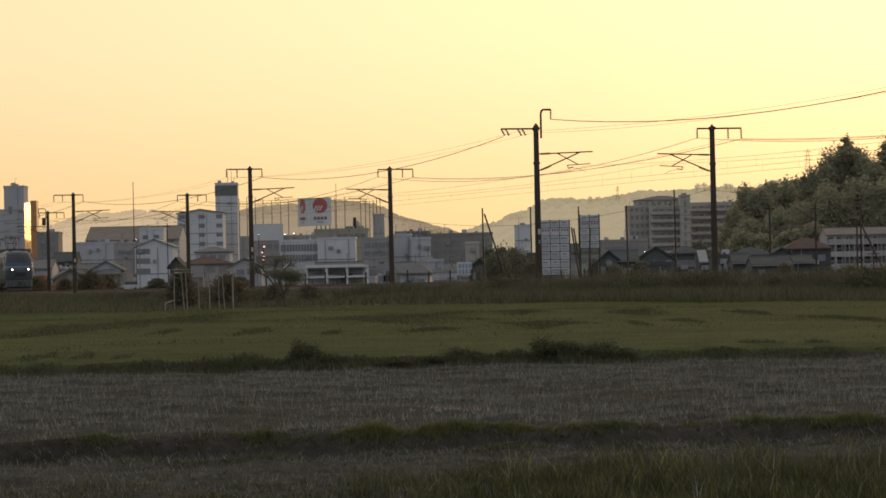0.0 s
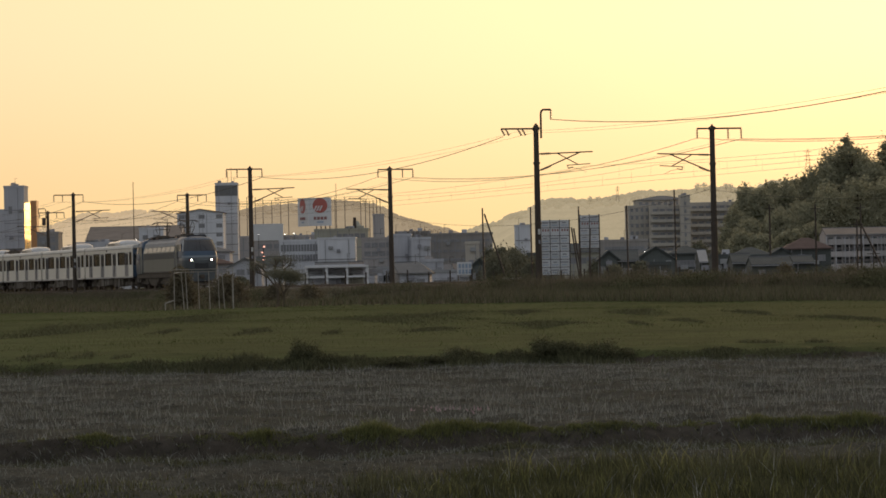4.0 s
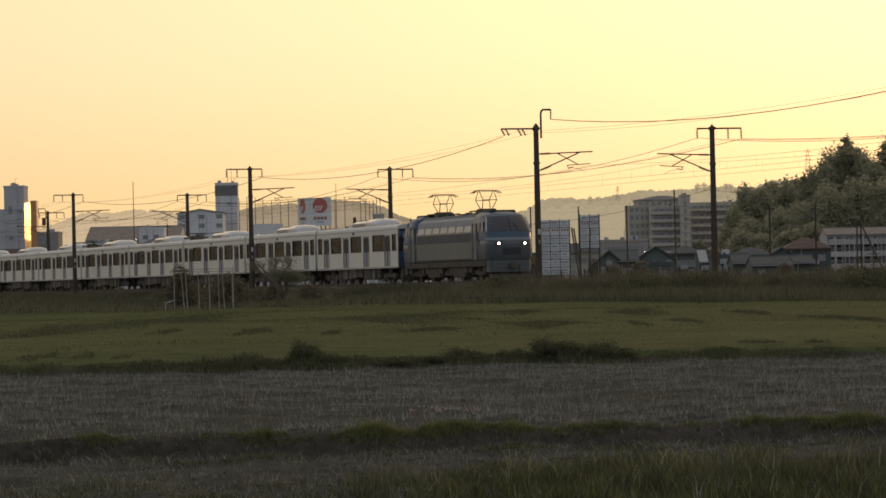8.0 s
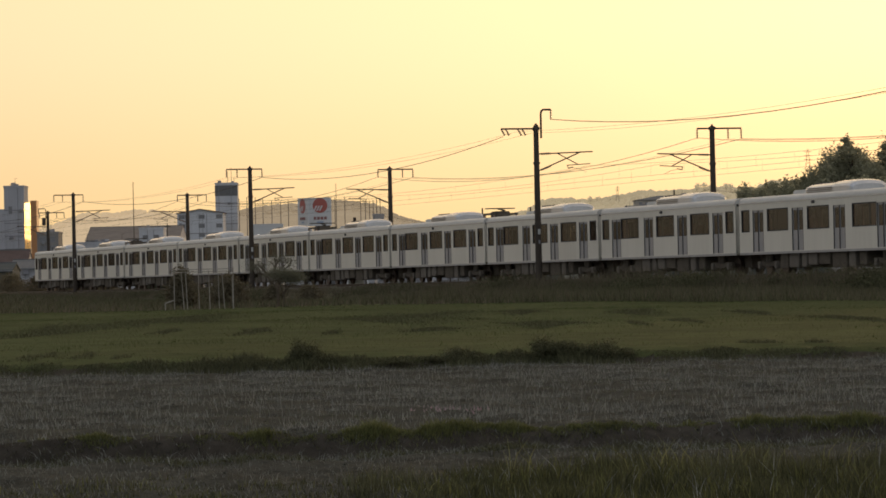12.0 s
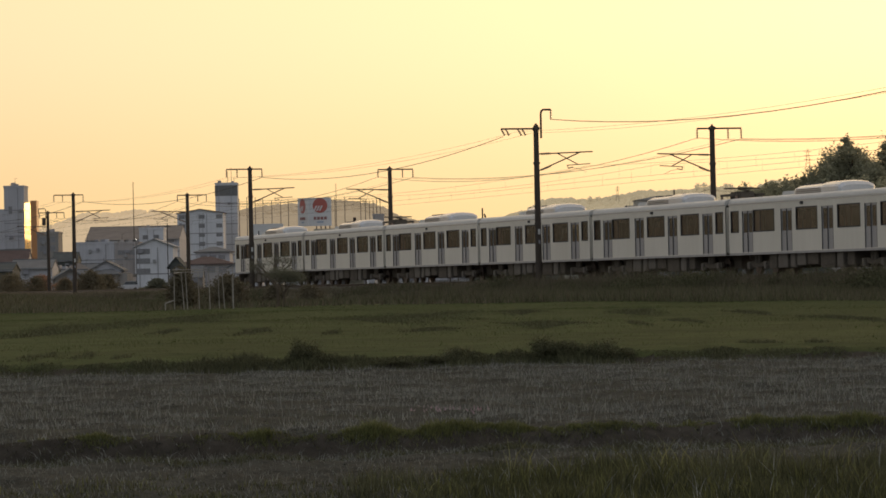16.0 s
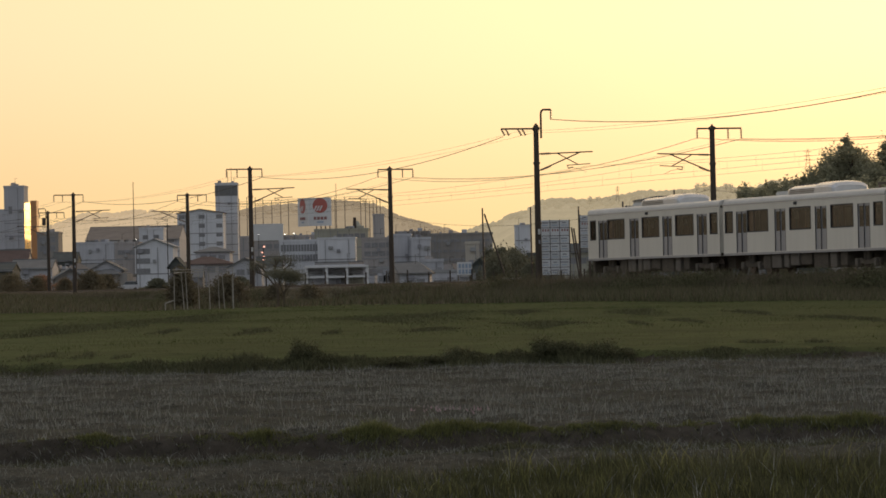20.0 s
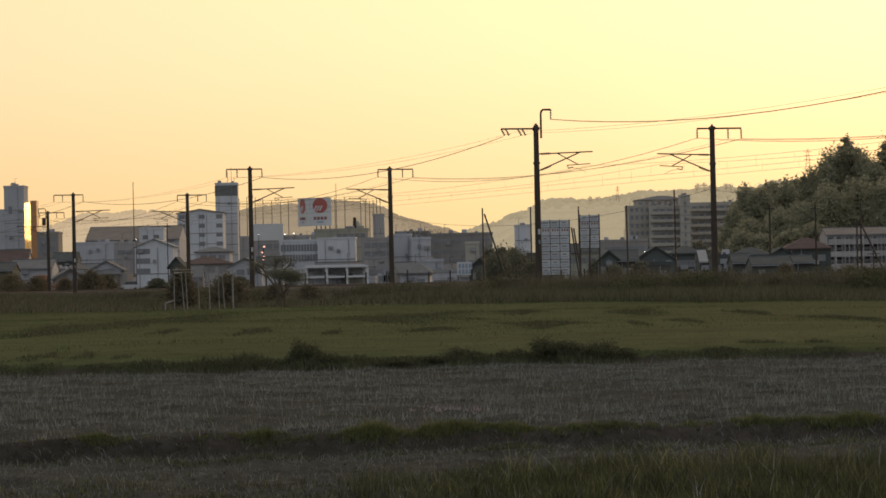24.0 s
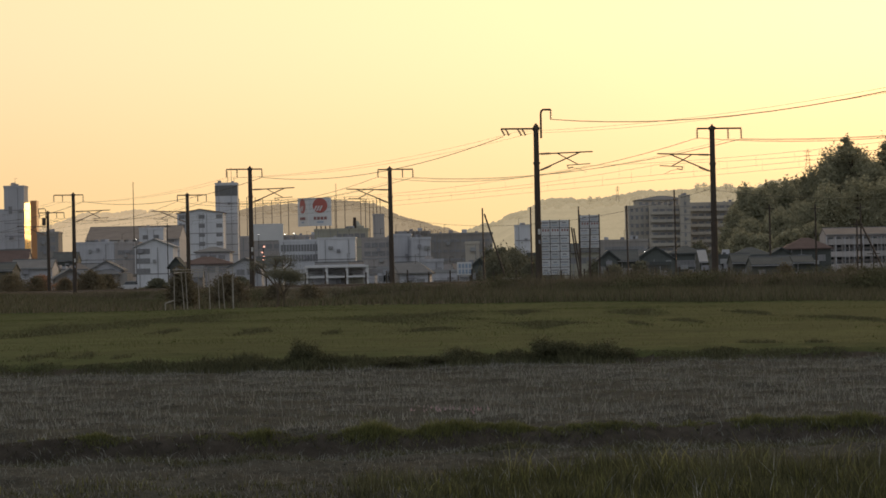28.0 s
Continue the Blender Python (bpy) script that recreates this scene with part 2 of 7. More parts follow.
def tube(bm, p0, p1, r0, r1=None, seg=8, caps=True):
    p0, p1 = Vector(p0), Vector(p1)
    r1 = r0 if r1 is None else r1
    ax = (p1 - p0).normalized()
    s = ax.orthogonal().normalized()
    t = ax.cross(s)
    rings = []
    for p, r in ((p0, r0), (p1, r1)):
        rings.append([bm.verts.new(p + (s * math.cos(a) + t * math.sin(a)) * r) for a in (2 * math.pi * i / seg for i in range(seg))])
    for i in range(seg):
        j = (i + 1) % seg
        bm.faces.new((rings[0][i], rings[0][j], rings[1][j], rings[1][i]))
    if caps:
        bm.faces.new(rings[0][::-1]), bm.faces.new(rings[1])
    return bm


def ribbed(bm, p0, p1, r_in, r_out, n, seg=10):
    """A stack of insulator sheds turned as one piece from p0 to p1."""
    p0, p1 = Vector(p0), Vector(p1)
    ax = (p1 - p0).normalized()
    s = ax.orthogonal().normalized()
    t = ax.cross(s)
    rings = []
    for i in range(n):
        for f, r in ((0.1, r_in), (0.35, r_out), (0.5, r_out * 0.9), (0.6, r_in)):
            p = p0.lerp(p1, (i + f) / n)
            rings.append([p + (s * math.cos(q) + t * math.sin(q)) * r for q in (2 * math.pi * j / seg for j in range(seg))])
    return loft(bm, rings)


def path_tube(bm, pts, r, seg=5):
    """One continuous tube along a line of points."""
    pts = [Vector(p) for p in pts]
    rings, s = [], None
    for i, p in enumerate(pts):
        ax = (pts[min(i + 1, len(pts) - 1)] - pts[max(i - 1, 0)]).normalized()
        s = ax.orthogonal().normalized() if s is None else (s - ax * s.dot(ax)).normalized()
        t = ax.cross(s)
        rings.append([bm.verts.new(p + (s * math.cos(q) + t * math.sin(q)) * r) for q in (2 * math.pi * j / seg for j in range(seg))])
    for a, b in zip(rings, rings[1:]):
        for i in range(seg):
            j = (i + 1) % seg
            bm.faces.new((a[i], a[j], b[j], b[i]))
    bm.faces.new(rings[0][::-1]), bm.faces.new(rings[-1])
    return bm


def loft(bm, rings, closed=True, caps=True):
    """Skin over rings of points that all have the same count."""
    vs = [[bm.verts.new(p) for p in r] for r in rings]
    k = len(vs[0])
    for a, b in zip(vs, vs[1:]):
        for i in range(k if closed else k - 1):
            j = (i + 1) % k
            bm.faces.new((a[i], a[j], b[j], b[i]))
    if caps:
        bm.faces.new(vs[0][::-1]), bm.faces.new(vs[-1])
    bmesh.ops.recalc_face_normals(bm, faces=bm.faces[:])
    return bm


def tri_mesh(name, verts, tris, material, mats=None):
    me = bpy.data.meshes.new(name)
    verts, tris = np.asarray(verts, np.float32), np.asarray(tris, np.int32)
    me.vertices.add(len(verts)), me.loops.add(tris.size), me.polygons.add(len(tris))
    me.vertices.foreach_set("co", verts.ravel())
    me.loops.foreach_set("vertex_index", tris.ravel())
    me.polygons.foreach_set("loop_start", np.arange(0, tris.size, 3, dtype=np.int32))
    for m in material if isinstance(material, (list, tuple)) else [material]:
        me.materials.append(m)
    if mats is not None:
        me.polygons.foreach_set("material_index", np.asarray(mats, np.int32))
    me.update(calc_edges=True)
    me.validate()
    return new(name, me)


def smooth01(t):
    t = np.clip(t, 0, 1)
    return t * t * (3 - 2 * t)


# ---- the line of the railway ----
ORIGIN = Vector((-37.187, 353.02, 0))      # centre of the near track where the chainage is zero
ALONG = Vector((0.29337, -0.956, 0))       # the way the train runs
ACROSS = Vector((0.956, 0.29337, 0))       # square to it, away from the fields
HEADING = math.degrees(math.atan2(ALONG.y, ALONG.x))
FAR_TRACK = 3.8


def rail_z(s):
    return 0.977 + 0.00101 * min(max(s, -25.0), 300.0)


def at_track(s, off=0.0, up=0.0):
    p = ORIGIN + ALONG * s + ACROSS * off
    return Vector((p.x, p.y, rail_z(s) + up))


def track_pose(s, off=0.0, up=0.0):
    p = at_track(s, off, up)
    pitch = -math.degrees(math.atan2(rail_z(s + 7) - rail_z(s - 7), 14))
    return pose(p.x, p.y, p.z, 0, 0, HEADING) @ pose(0, 0, 0, 0, pitch, 0)


# ---- the ground, one sheet to the horizon ----
def land(x):
    """The land beyond the railway rises gently towards the west."""
    return -0.0218 * np.clip(x, -140, 140)


def bank_a(x):
    return 53.3 + 0.02 * x + 0.4 * np.sin(x * 0.55) + 0.2 * np.sin(x * 1.9)


def bank_b(x):
    return 31.2 + 0.13 * x + 0.18 * np.sin(x * 1.1 + 0.5) + 0.07 * np.sin(x * 3.7)


def ground_z(x, y):
    x, y = np.asarray(x, float), np.asarray(y, float)
    z = -0.17 + 0.17 * smooth01((y - bank_b(x) + 0.28) / 0.4) + 0.14 * smooth01((y - bank_a(x) + 0.5) / 0.9)
    z = z - 0.03 * np.exp(-((y - bank_b(x) + 0.6) / 0.3) ** 2)
    z = z - 0.50 * smooth01((y - 168) / 90) + land(x) * smooth01((y - 180) / 140)
    wave = 0.018 * np.sin(x * 2.3 + 0.7 * np.sin(y * 0.9)) * np.sin(y * 1.7) + 0.014 * np.sin(x * 5.1 + y * 2.2) + 0.012 * np.sin(y * 4.4 - x * 1.3)
    clod = 0.5 * np.sin(x * 17.0 + 2.1 * np.sin(y * 9.0)) * np.sin(y * 13.0 + 1.7 * np.sin(x * 11.0)) + 0.5 * np.sin(x * 31.0 - y * 7.0) * np.sin(y * 23.0 + x * 5.0)
    wave = wave + np.where(y < bank_a(x) - 0.4, 0.022 * clod, 0.0)
    near = smooth01((62 - y) / 6) * smooth01((9.0 - np.abs(x)) / 1.5)
    return z + wave * near + 0.04 * (1 - near) * np.sin(x * 0.31) * np.sin(y * 0.17)


def make_ground():
    xs = np.concatenate([-np.geomspace(4200, 40, 16), np.arange(-34, -9, 1.6), np.arange(-8.4, 8.5, 0.15), np.arange(9, 36, 1.6), np.geomspace(40, 4200, 16)])
    ys = np.concatenate([np.arange(-400, 18, 22), np.arange(19, 62, 0.13), np.arange(62, 190, 1.2), np.arange(190, 420, 8), np.geomspace(430, 4900, 22)])
    gx, gy = np.meshgrid(xs, ys)
    gz = ground_z(gx, gy)
    nx, ny = len(xs), len(ys)
    v = np.stack([gx, gy, gz], -1).reshape(-1, 3)
    i = (np.arange(ny - 1)[:, None] * nx + np.arange(nx - 1)[None]).ravel()
    tris = np.concatenate([np.stack([i, i + 1, i + nx + 1], 1), np.stack([i, i + nx + 1, i + nx], 1)])
    c = v[tris].mean(1)
    cx, cy = c[:, 0], c[:, 1]
    kind = np.where(cy < bank_b(cx) - 0.9, 1, np.where(cy < bank_b(cx) + 0.1, 0, np.where(cy < bank_a(cx) - 0.5, 1, np.where(cy < bank_a(cx), 0, np.where(cy < 175, 2, 3)))))
    ob = tri_mesh("ground", v, tris, [M["soil"], M["straw_soil"], M["turf"], M["far_turf"]], kind)
    ob.data.polygons.foreach_set("use_smooth", [True] * len(ob.data.polygons))
    tagged(ob, "flat farmland of stubble strips and dull green meadow", "ground", kind="structure")


make_ground()


def sweep(name, profile, s0, s1, step, material, label, category):
    """A body along the railway. profile: rows of (offset, height over the rail, or None for the ground)."""
    rings = []
    for k in range(int((s1 - s0) / step) + 1):
        s = s0 + k * step
        ring = []
        for off, up in profile:
            p = at_track(s, off, up or 0)
            if up is None:
                p.z = float(ground_z(p.x, p.y)) - 0.3
            else:
                p.z += 0.05 * noise.noise((p.x * 0.25, p.y * 0.25, 1.0)) if abs(up) > 0.4 else 0
            ring.append(p)
        rings.append(ring)
    bm = loft(B(), rings)
    return solo(name, bm, material, label, category, kind="structure")


sweep("embankment", [(-8.0, None), (-6.4, -1.25), (-4.6, -0.50), (-3.0, -0.46), (7.0, -0.46), (8.6, -0.5), (10.4, -1.25), (12.0, None)], -330, 430, 4.0, M["bank"],
      "low grassy railway embankment with brown earth sides", "embankment")
for trk, nm in ((0.0, "near"), (FAR_TRACK, "far")):
    sweep("ballast_bed", [(trk - 2.3, -0.44), (trk - 1.6, -0.19), (trk + 1.6, -0.19), (trk + 1.86, -0.32), (trk + 1.86, -0.44)] if trk == 0 else
          [(trk - 1.86, -0.44), (trk - 1.86, -0.32), (trk - 1.6, -0.19), (trk + 1.6, -0.19), (trk + 2.3, -0.44)], -330, 430, 8.0, M["ballast"],
          "bed of brown crushed-stone ballast under the track", "track bed")
    for side in (-0.56, 0.56):
        sweep("rail", [(trk + side - 0.06, -0.17), (trk + side - 0.06, -0.15), (trk + side - 0.012, -0.13), (trk + side - 0.035, -0.03), (trk + side - 0.035, 0.0),
                       (trk + side + 0.035, 0.0), (trk + side + 0.035, -0.03), (trk + side + 0.012, -0.13), (trk + side + 0.06, -0.15), (trk + side + 0.06, -0.17)],
              -330, 430, 20.0, M["rail"], "rusty steel running rail with a worn top", "rail")
    bm = B()
    for k in range(0, 860):
        s = -80 + k * 0.62
        box(bm, -0.12, 0.12, -1.0, 1.0, -0.21, -0.172, track_pose(s, trk))
    solo("sleepers", bm, M["sleeper"], "row of grey concrete sleepers in the ballast", "sleepers", kind="stuff")


# ---- masts of the overhead line ----
def catenary_mast(s, far, style="arm"):
    """A concrete mast with a crossarm, hanging insulators and the bracket that holds the wire over its track."""
    off = FAR_TRACK + 3.0 if far else -3.0
    k = -1 if far else 1
    root = thing("catenary_mast", "tall round concrete railway mast with crossarm and wire bracket", "catenary mast", track_pose(s, off, 0.05 - 0.0209 * off), "masts along the railway")
    bm = B()
    rings = []
    for z, r in ((-1.6, 0.19), (-0.4, 0.188), (1.5, 0.18), (4.0, 0.165), (8.3, 0.14), (8.34, 0.11)):
        rings.append([(r * math.cos(a), r * math.sin(a), z) for a in (2 * math.pi * i / 14 for i in range(14))])
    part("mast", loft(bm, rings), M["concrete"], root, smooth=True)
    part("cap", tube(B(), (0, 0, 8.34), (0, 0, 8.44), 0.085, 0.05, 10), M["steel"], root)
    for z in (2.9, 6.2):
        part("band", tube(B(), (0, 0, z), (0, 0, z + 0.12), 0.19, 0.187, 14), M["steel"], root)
    if not far:
        part("number_plate", box(B(), 0.18, 0.2, -0.07, 0.07, 2.35, 2.65), M["roofpaint"], root, "small pale plate on the mast")
        part("number_plate", box(B(), 0.18, 0.2, -0.05, 0.05, 1.85, 2.05), M["sign_grey"], root, "small grey plate on the mast")
    # crossarm and insulators
    if style == "arm":
        long, short = -1.72 * k, 0.88 * k
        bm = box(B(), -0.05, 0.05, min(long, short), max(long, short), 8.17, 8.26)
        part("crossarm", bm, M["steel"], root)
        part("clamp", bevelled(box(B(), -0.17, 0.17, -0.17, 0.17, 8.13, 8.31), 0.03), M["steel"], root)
        for y in (long, long * 0.55, short):
            part("insulator", ribbed(B(), (0, y, 8.17), (0, y, 7.6), 0.03, 0.065, 4), M["porcelain"], root)
    else:
        part("crossarm", box(B(), -0.05, 0.05, -2.0, 0.1, 8.1, 8.19), M["steel"], root)
        part("clamp", bevelled(box(B(), -0.17, 0.17, -0.17, 0.17, 8.05, 8.24), 0.03), M["steel"], root)
        for y in (-2.0, -1.75, -1.05, -0.8):
            bm = ribbed(B(), (0, y, 8.14), (0.3, y + 0.12, 7.75), 0.03, 0.065, 4)
            part("strain_insulator", bm, M["porcelain"], root)
        bm = B()
        path_tube(bm, [(0.1, 0.26, 7.62), (0.1, 0.26, 8.95), (0.1, 0.3, 9.1), (0.1, 0.4, 9.18), (0.1, 0.84, 9.18)], 0.06, 8)
        part("top_hook", bm, M["steel"], root)
        bm = ribbed(B(), (0.1, 0.84, 9.18), (0.1, 0.84, 8.63), 0.03, 0.065, 4)
        part("insulator", bm, M["porcelain"], root)
    if far and -40 < s < -30:
        part("side_hook", path_tube(B(), [(0, -0.2, 7.6), (0, -0.2, 8.5), (0, -0.3, 8.64), (0, -0.9, 8.64), (0, -0.98, 8.5), (0, -0.98, 8.1)], 0.045, 6), M["steel"], root)
        part("transformer", tube(B(), (0.05, -0.42, 6.9), (0.05, -0.42, 7.7), 0.2, 0.2, 10), M["steel"], root)
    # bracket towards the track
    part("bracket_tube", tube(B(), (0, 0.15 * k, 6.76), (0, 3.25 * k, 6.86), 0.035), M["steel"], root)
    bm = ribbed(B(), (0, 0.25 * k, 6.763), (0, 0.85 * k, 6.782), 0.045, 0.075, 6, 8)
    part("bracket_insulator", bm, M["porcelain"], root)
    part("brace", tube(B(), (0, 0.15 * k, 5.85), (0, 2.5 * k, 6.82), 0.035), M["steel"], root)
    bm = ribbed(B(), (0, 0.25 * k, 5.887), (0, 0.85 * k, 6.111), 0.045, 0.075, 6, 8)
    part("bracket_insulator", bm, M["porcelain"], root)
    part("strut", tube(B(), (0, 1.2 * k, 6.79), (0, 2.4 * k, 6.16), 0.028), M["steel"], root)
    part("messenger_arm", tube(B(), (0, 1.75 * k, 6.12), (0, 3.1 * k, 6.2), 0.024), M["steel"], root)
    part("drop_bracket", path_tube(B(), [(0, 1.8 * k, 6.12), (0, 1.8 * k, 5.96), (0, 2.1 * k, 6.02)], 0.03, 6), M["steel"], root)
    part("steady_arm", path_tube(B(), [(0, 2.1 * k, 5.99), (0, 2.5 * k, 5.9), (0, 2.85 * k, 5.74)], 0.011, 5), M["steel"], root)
    return root


NEAR_S = [-101.1, -37.1, 26.85, 90.15, 154.35, 218.35, 282.35]
FAR_S = [-99.1, -35.1, 28.55, 92.05, 155.65, 219.35, 283.35]
for s in NEAR_S:
    catenary_mast(s, False, "hook" if s > 150 else "arm")
for s in FAR_S:
    catenary_mast(s, True)


def sag_line(a, b, sag, count=14):
    return [a.lerp(b, i / count) - Vector((0, 0, sag * 4 * (i / count) * (1 - i / count))) for i in range(count + 1)]


def on_mast(s, off, y, up):
    """A point on a mast at height up, y metres across from its foot."""
    return track_pose(s, off, 0.05 - 0.0209 * off) @ Vector((0, y, up))


def wire_run(name, spots, sag, r, label):
    line = [spots[0]]
    for a, b in zip(spots, spots[1:]):
        line += sag_line(a, b, sag)[1:]
    bm = path_tube(B(), line, r)
    solo(name, bm, M["wire"], label, "overhead wire", "wires of the railway")


for trk, ss, off, k in ((0.0, NEAR_S, -3.0, 1), (FAR_TRACK, FAR_S, FAR_TRACK + 3.0, -1)):
    wire_run("messenger_wire", [at_track(s, trk, 6.2) for s in ss], 0.42, 0.0065, "thin sagging dark messenger wire over the track")
    wire_run("contact_wire", [at_track(s, trk + (0.2 if i % 2 else -0.2), 5.33) for i, s in enumerate(ss)], 0.03, 0.0065, "thin level dark contact wire over the track")
    bm = B()
    for a, b in zip(ss, ss[1:]):
        for q in range(1, 13):
            t = q / 13
            s = a + (b - a) * t
            tube(bm, at_track(s, trk, 6.2 - 0.42 * 4 * t * (1 - t)), at_track(s, trk, 5.33), 0.004, 0.004, 4, False)
    solo("dropper_wires", bm, M["wire"], "thin vertical dropper wires of the overhead line", "dropper wires", kind="stuff")
    if k == 1:
        arms = [on_mast(s, off, 0.88, 7.62) for s in ss if s < 150]
        wire_run("feeder_wire", arms + [on_mast(154.35, off, -1.9, 7.72)], 0.9, 0.018, "sagging dark feeder cable hung below the mast crossarms")
        wire_run("feeder_wire", [on_mast(s, off, 0.84, 8.65) for s in ss if s > 150], 1.17, 0.022, "heavy sagging dark feeder cable on the mast hooks")
        for y, up in ((-1.72, 8.0), (-0.95, 7.9)):
            wire_run("thin_feeder", [on_mast(s, off, y, 7.62) if s < 150 else on_mast(s, off, y + 0.7, up) for s in ss], 0.55, 0.0065, "thin sagging feeder wire along the masts")
    else:
        wire_run("feeder_wire", [on_mast(s, off, -0.88, 7.7) for s in ss], 1.15, 0.014, "sagging dark feeder cable hung below the mast crossarms")
        for y in (0.95, 1.72):
            wire_run("thin_feeder", [on_mast(s, off, y, 7.62) for s in ss], 0.9 if y < 1 else 0.8, 0.007 if y < 1 else 0.016, "thin sagging feeder wire along the masts")
# low cable on the far masts
spots = [on_mast(s, FAR_TRACK + 3.0, -0.25, 4.85) for s in FAR_S[3:]]
wire_run("low_cable", spots, 1.25, 0.010, "thin sagging dark cable low on the masts")


# ---- the train ----
DOORS = (-7.35, -2.45, 2.45, 7.35)
WINDOWS = ((-8.99, 1.08), (-5.27, 2.72), (0.0, 2.6), (4.9, 2.62), (8.95, 1.06))
HALF, SIDE, SILL, EAVE, TOP = 9.74, 1.4, 0.95, 3.44, 3.73


def roof_ring(x, half=SIDE, eave=EAVE, top=TOP, inset=0.0):
    pts = [(-half, eave - 0.02)]
    for i in range(13):
        a = math.pi * (1 - i / 12)
        c, s = math.cos(a), math.sin(a)
        pts.append((half * math.copysign(abs(c) ** 0.45, c), eave + (top - eave) * abs(s) ** 0.55))
    pts.append((half, eave - 0.02))
    return [(x, y, z - inset) for y, z in pts]


def commuter_car(end):
    """One coach. end: 'plain', 'panto' (folded current collector on the roof), 'tail' or 'head' (driving cab at that end)."""
    names = {"plain": "intermediate coach", "panto": "coach with a folded pantograph", "tail": "driving coach ending the train", "head": "driving coach behind the locomotive"}
    root = thing("commuter_coach", "cream and grey commuter " + names[end], "train coach", group="coaches of the train")
    cab = {"tail": -1, "head": 1}.get(end, 0)
    opens = [(c - 0.65, c + 0.65, 1.08, 3.06) for c in DOORS]
    wins = []
    for c, w in WINDOWS:
        c = -c if end == "head" else c
        if cab and c * cab > 8:
            c, w = c - 0.1 * cab, 0.95
        wins.append((c - w / 2, c + w / 2, 2.03, 3.10))
    cells = sorted(opens + wins)
    for side in (-1, 1):
        bm = B()
        y0, y1 = sorted((side * SIDE, side * (SIDE - 0.07)))
        box(bm, -HALF, HALF, y0, y1, 3.10, EAVE), box(bm, -HALF, HALF, y0, y1, SILL, 1.08)
        x = -HALF
        for a, b, z0, z1 in cells:
            box(bm, x, a, y0, y1, 1.08, 3.10)
            if z0 > 1.08:
                box(bm, a, b, y0, y1, 1.08, z0)
            if z1 < 3.10:
                box(bm, a, b, y0, y1, z1, 3.10)
            x = b
        box(bm, x, HALF, y0, y1, 1.08, 3.10)
        part("side_panel", bm, M["cream"], root)
        part("gutter", box(B(), -HALF, HALF, *sorted((side * SIDE, side * (SIDE + 0.025))), EAVE - 0.07, EAVE - 0.02), M["hood"], root)
        part("sill_band", box(B(), -HALF, HALF, *sorted((side * (SIDE + 0.002), side * (SIDE + 0.012))), SILL, SILL + 0.10), M["door_grey"], root, "grey sill band")
        for a, b, z0, z1 in wins:
            ys = sorted((side * (SIDE - 0.045), side * (SIDE - 0.03)))
            fs = sorted((side * (SIDE - 0.06), side * (SIDE + 0.008)))
            bm = box(box(B(), a, b, *fs, z0, z0 + 0.05), a, b, *fs, z1 - 0.05, z1)
            box(bm, a, a + 0.05, *fs, z0 + 0.05, z1 - 0.05), box(bm, b - 0.05, b, *fs, z0 + 0.05, z1 - 0.05)
            w = part("window", bm, M["rubber"], root)
            wide = b - a > 2.7
            if wide:
                split = (b - 0.8, b - 0.06) if end == "head" else (a + 0.06, a + 0.8)
                part("mullion", box(B(), *((split[0] - 0.05, split[0]) if end == "head" else (split[1], split[1] + 0.05)), *ys, z0 + 0.05, z1 - 0.05), M["rubber"], w)
                part("inner_panel", box(B(), *split, *sorted((side * (SIDE - 0.12), side * (SIDE - 0.10))), z0, z1 - 0.1), M["screen"], w, "red-brown panel behind the pane")
            # narrow red-brown strip just behind the pane at both ends
            for q in (a + 0.06, b - 0.2):
                part("curtain", box(B(), q, q + 0.14, *sorted((side * (SIDE - 0.085), side * (SIDE - 0.065))), z0 + 0.03, z1 - 0.05), M["screen"], w, "narrow red-brown strip behind the pane's edge")
            pane = part("pane", box(B(), a + 0.05, b - 0.05, side * (SIDE - 0.04), side * (SIDE - 0.04) + 0.006, z0 + 0.05, z1 - 0.05), M["car_glass"], w)
            pane.visible_shadow = False
        for c in DOORS:
            for x in (c - 0.66, c, c + 0.66):
                part("door_seal", box(B(), x - 0.018, x + 0.018, *sorted((side * (SIDE - 0.05), side * (SIDE + 0.004))), 1.08, 3.06), M["rubber"], root)
            ys = sorted((side * (SIDE - 0.055), side * (SIDE - 0.03)))
            for a, b in ((c - 0.65, c - 0.008), (c + 0.008, c + 0.65)):
                bm = box(box(B(), a, b, *ys, 1.08, 2.03), a, b, *ys, 2.95, 3.06)
                box(bm, a, a + 0.09, *ys, 2.03, 2.95), box(bm, b - 0.09, b, *ys, 2.03, 2.95)
                d = part("sliding_door", bm, M["door_grey"], root, "pale grey metal sliding door")
                pane = part("pane", box(B(), a + 0.09, b - 0.09, side * (SIDE - 0.04), side * (SIDE - 0.04) + 0.006, 2.03, 2.95), M["car_glass"], d)
                pane.visible_shadow = False
        part("marker_lamp", bevelled(box(B(), -0.7, -0.35, *sorted((side * (SIDE - 0.01), side * (SIDE + 0.05))), 3.21, 3.35), 0.02), M["rubber"], root)
        bm = box(B(), -9.5, 9.5, *sorted((side * 1.0, side * 1.3)), 1.2, 1.55)
        box(bm, -9.5, 9.5, *sorted((side * 1.22, side * 1.31)), 1.5, 1.88)
        for c in DOORS:
            for x in (c - 0.78, c + 0.78):
                part("end_screen", box(B(), x - 0.025, x + 0.025, *sorted((side * 1.0, side * 1.33)), 1.1, 2.62), M["screen"], root, "red-brown screen at the end of the bench")
        part("bench_seat", bm, M["seat"], root, "red-brown bench seats")
    bm = loft(B(), [roof_ring(-HALF), roof_ring(HALF)], False, False)
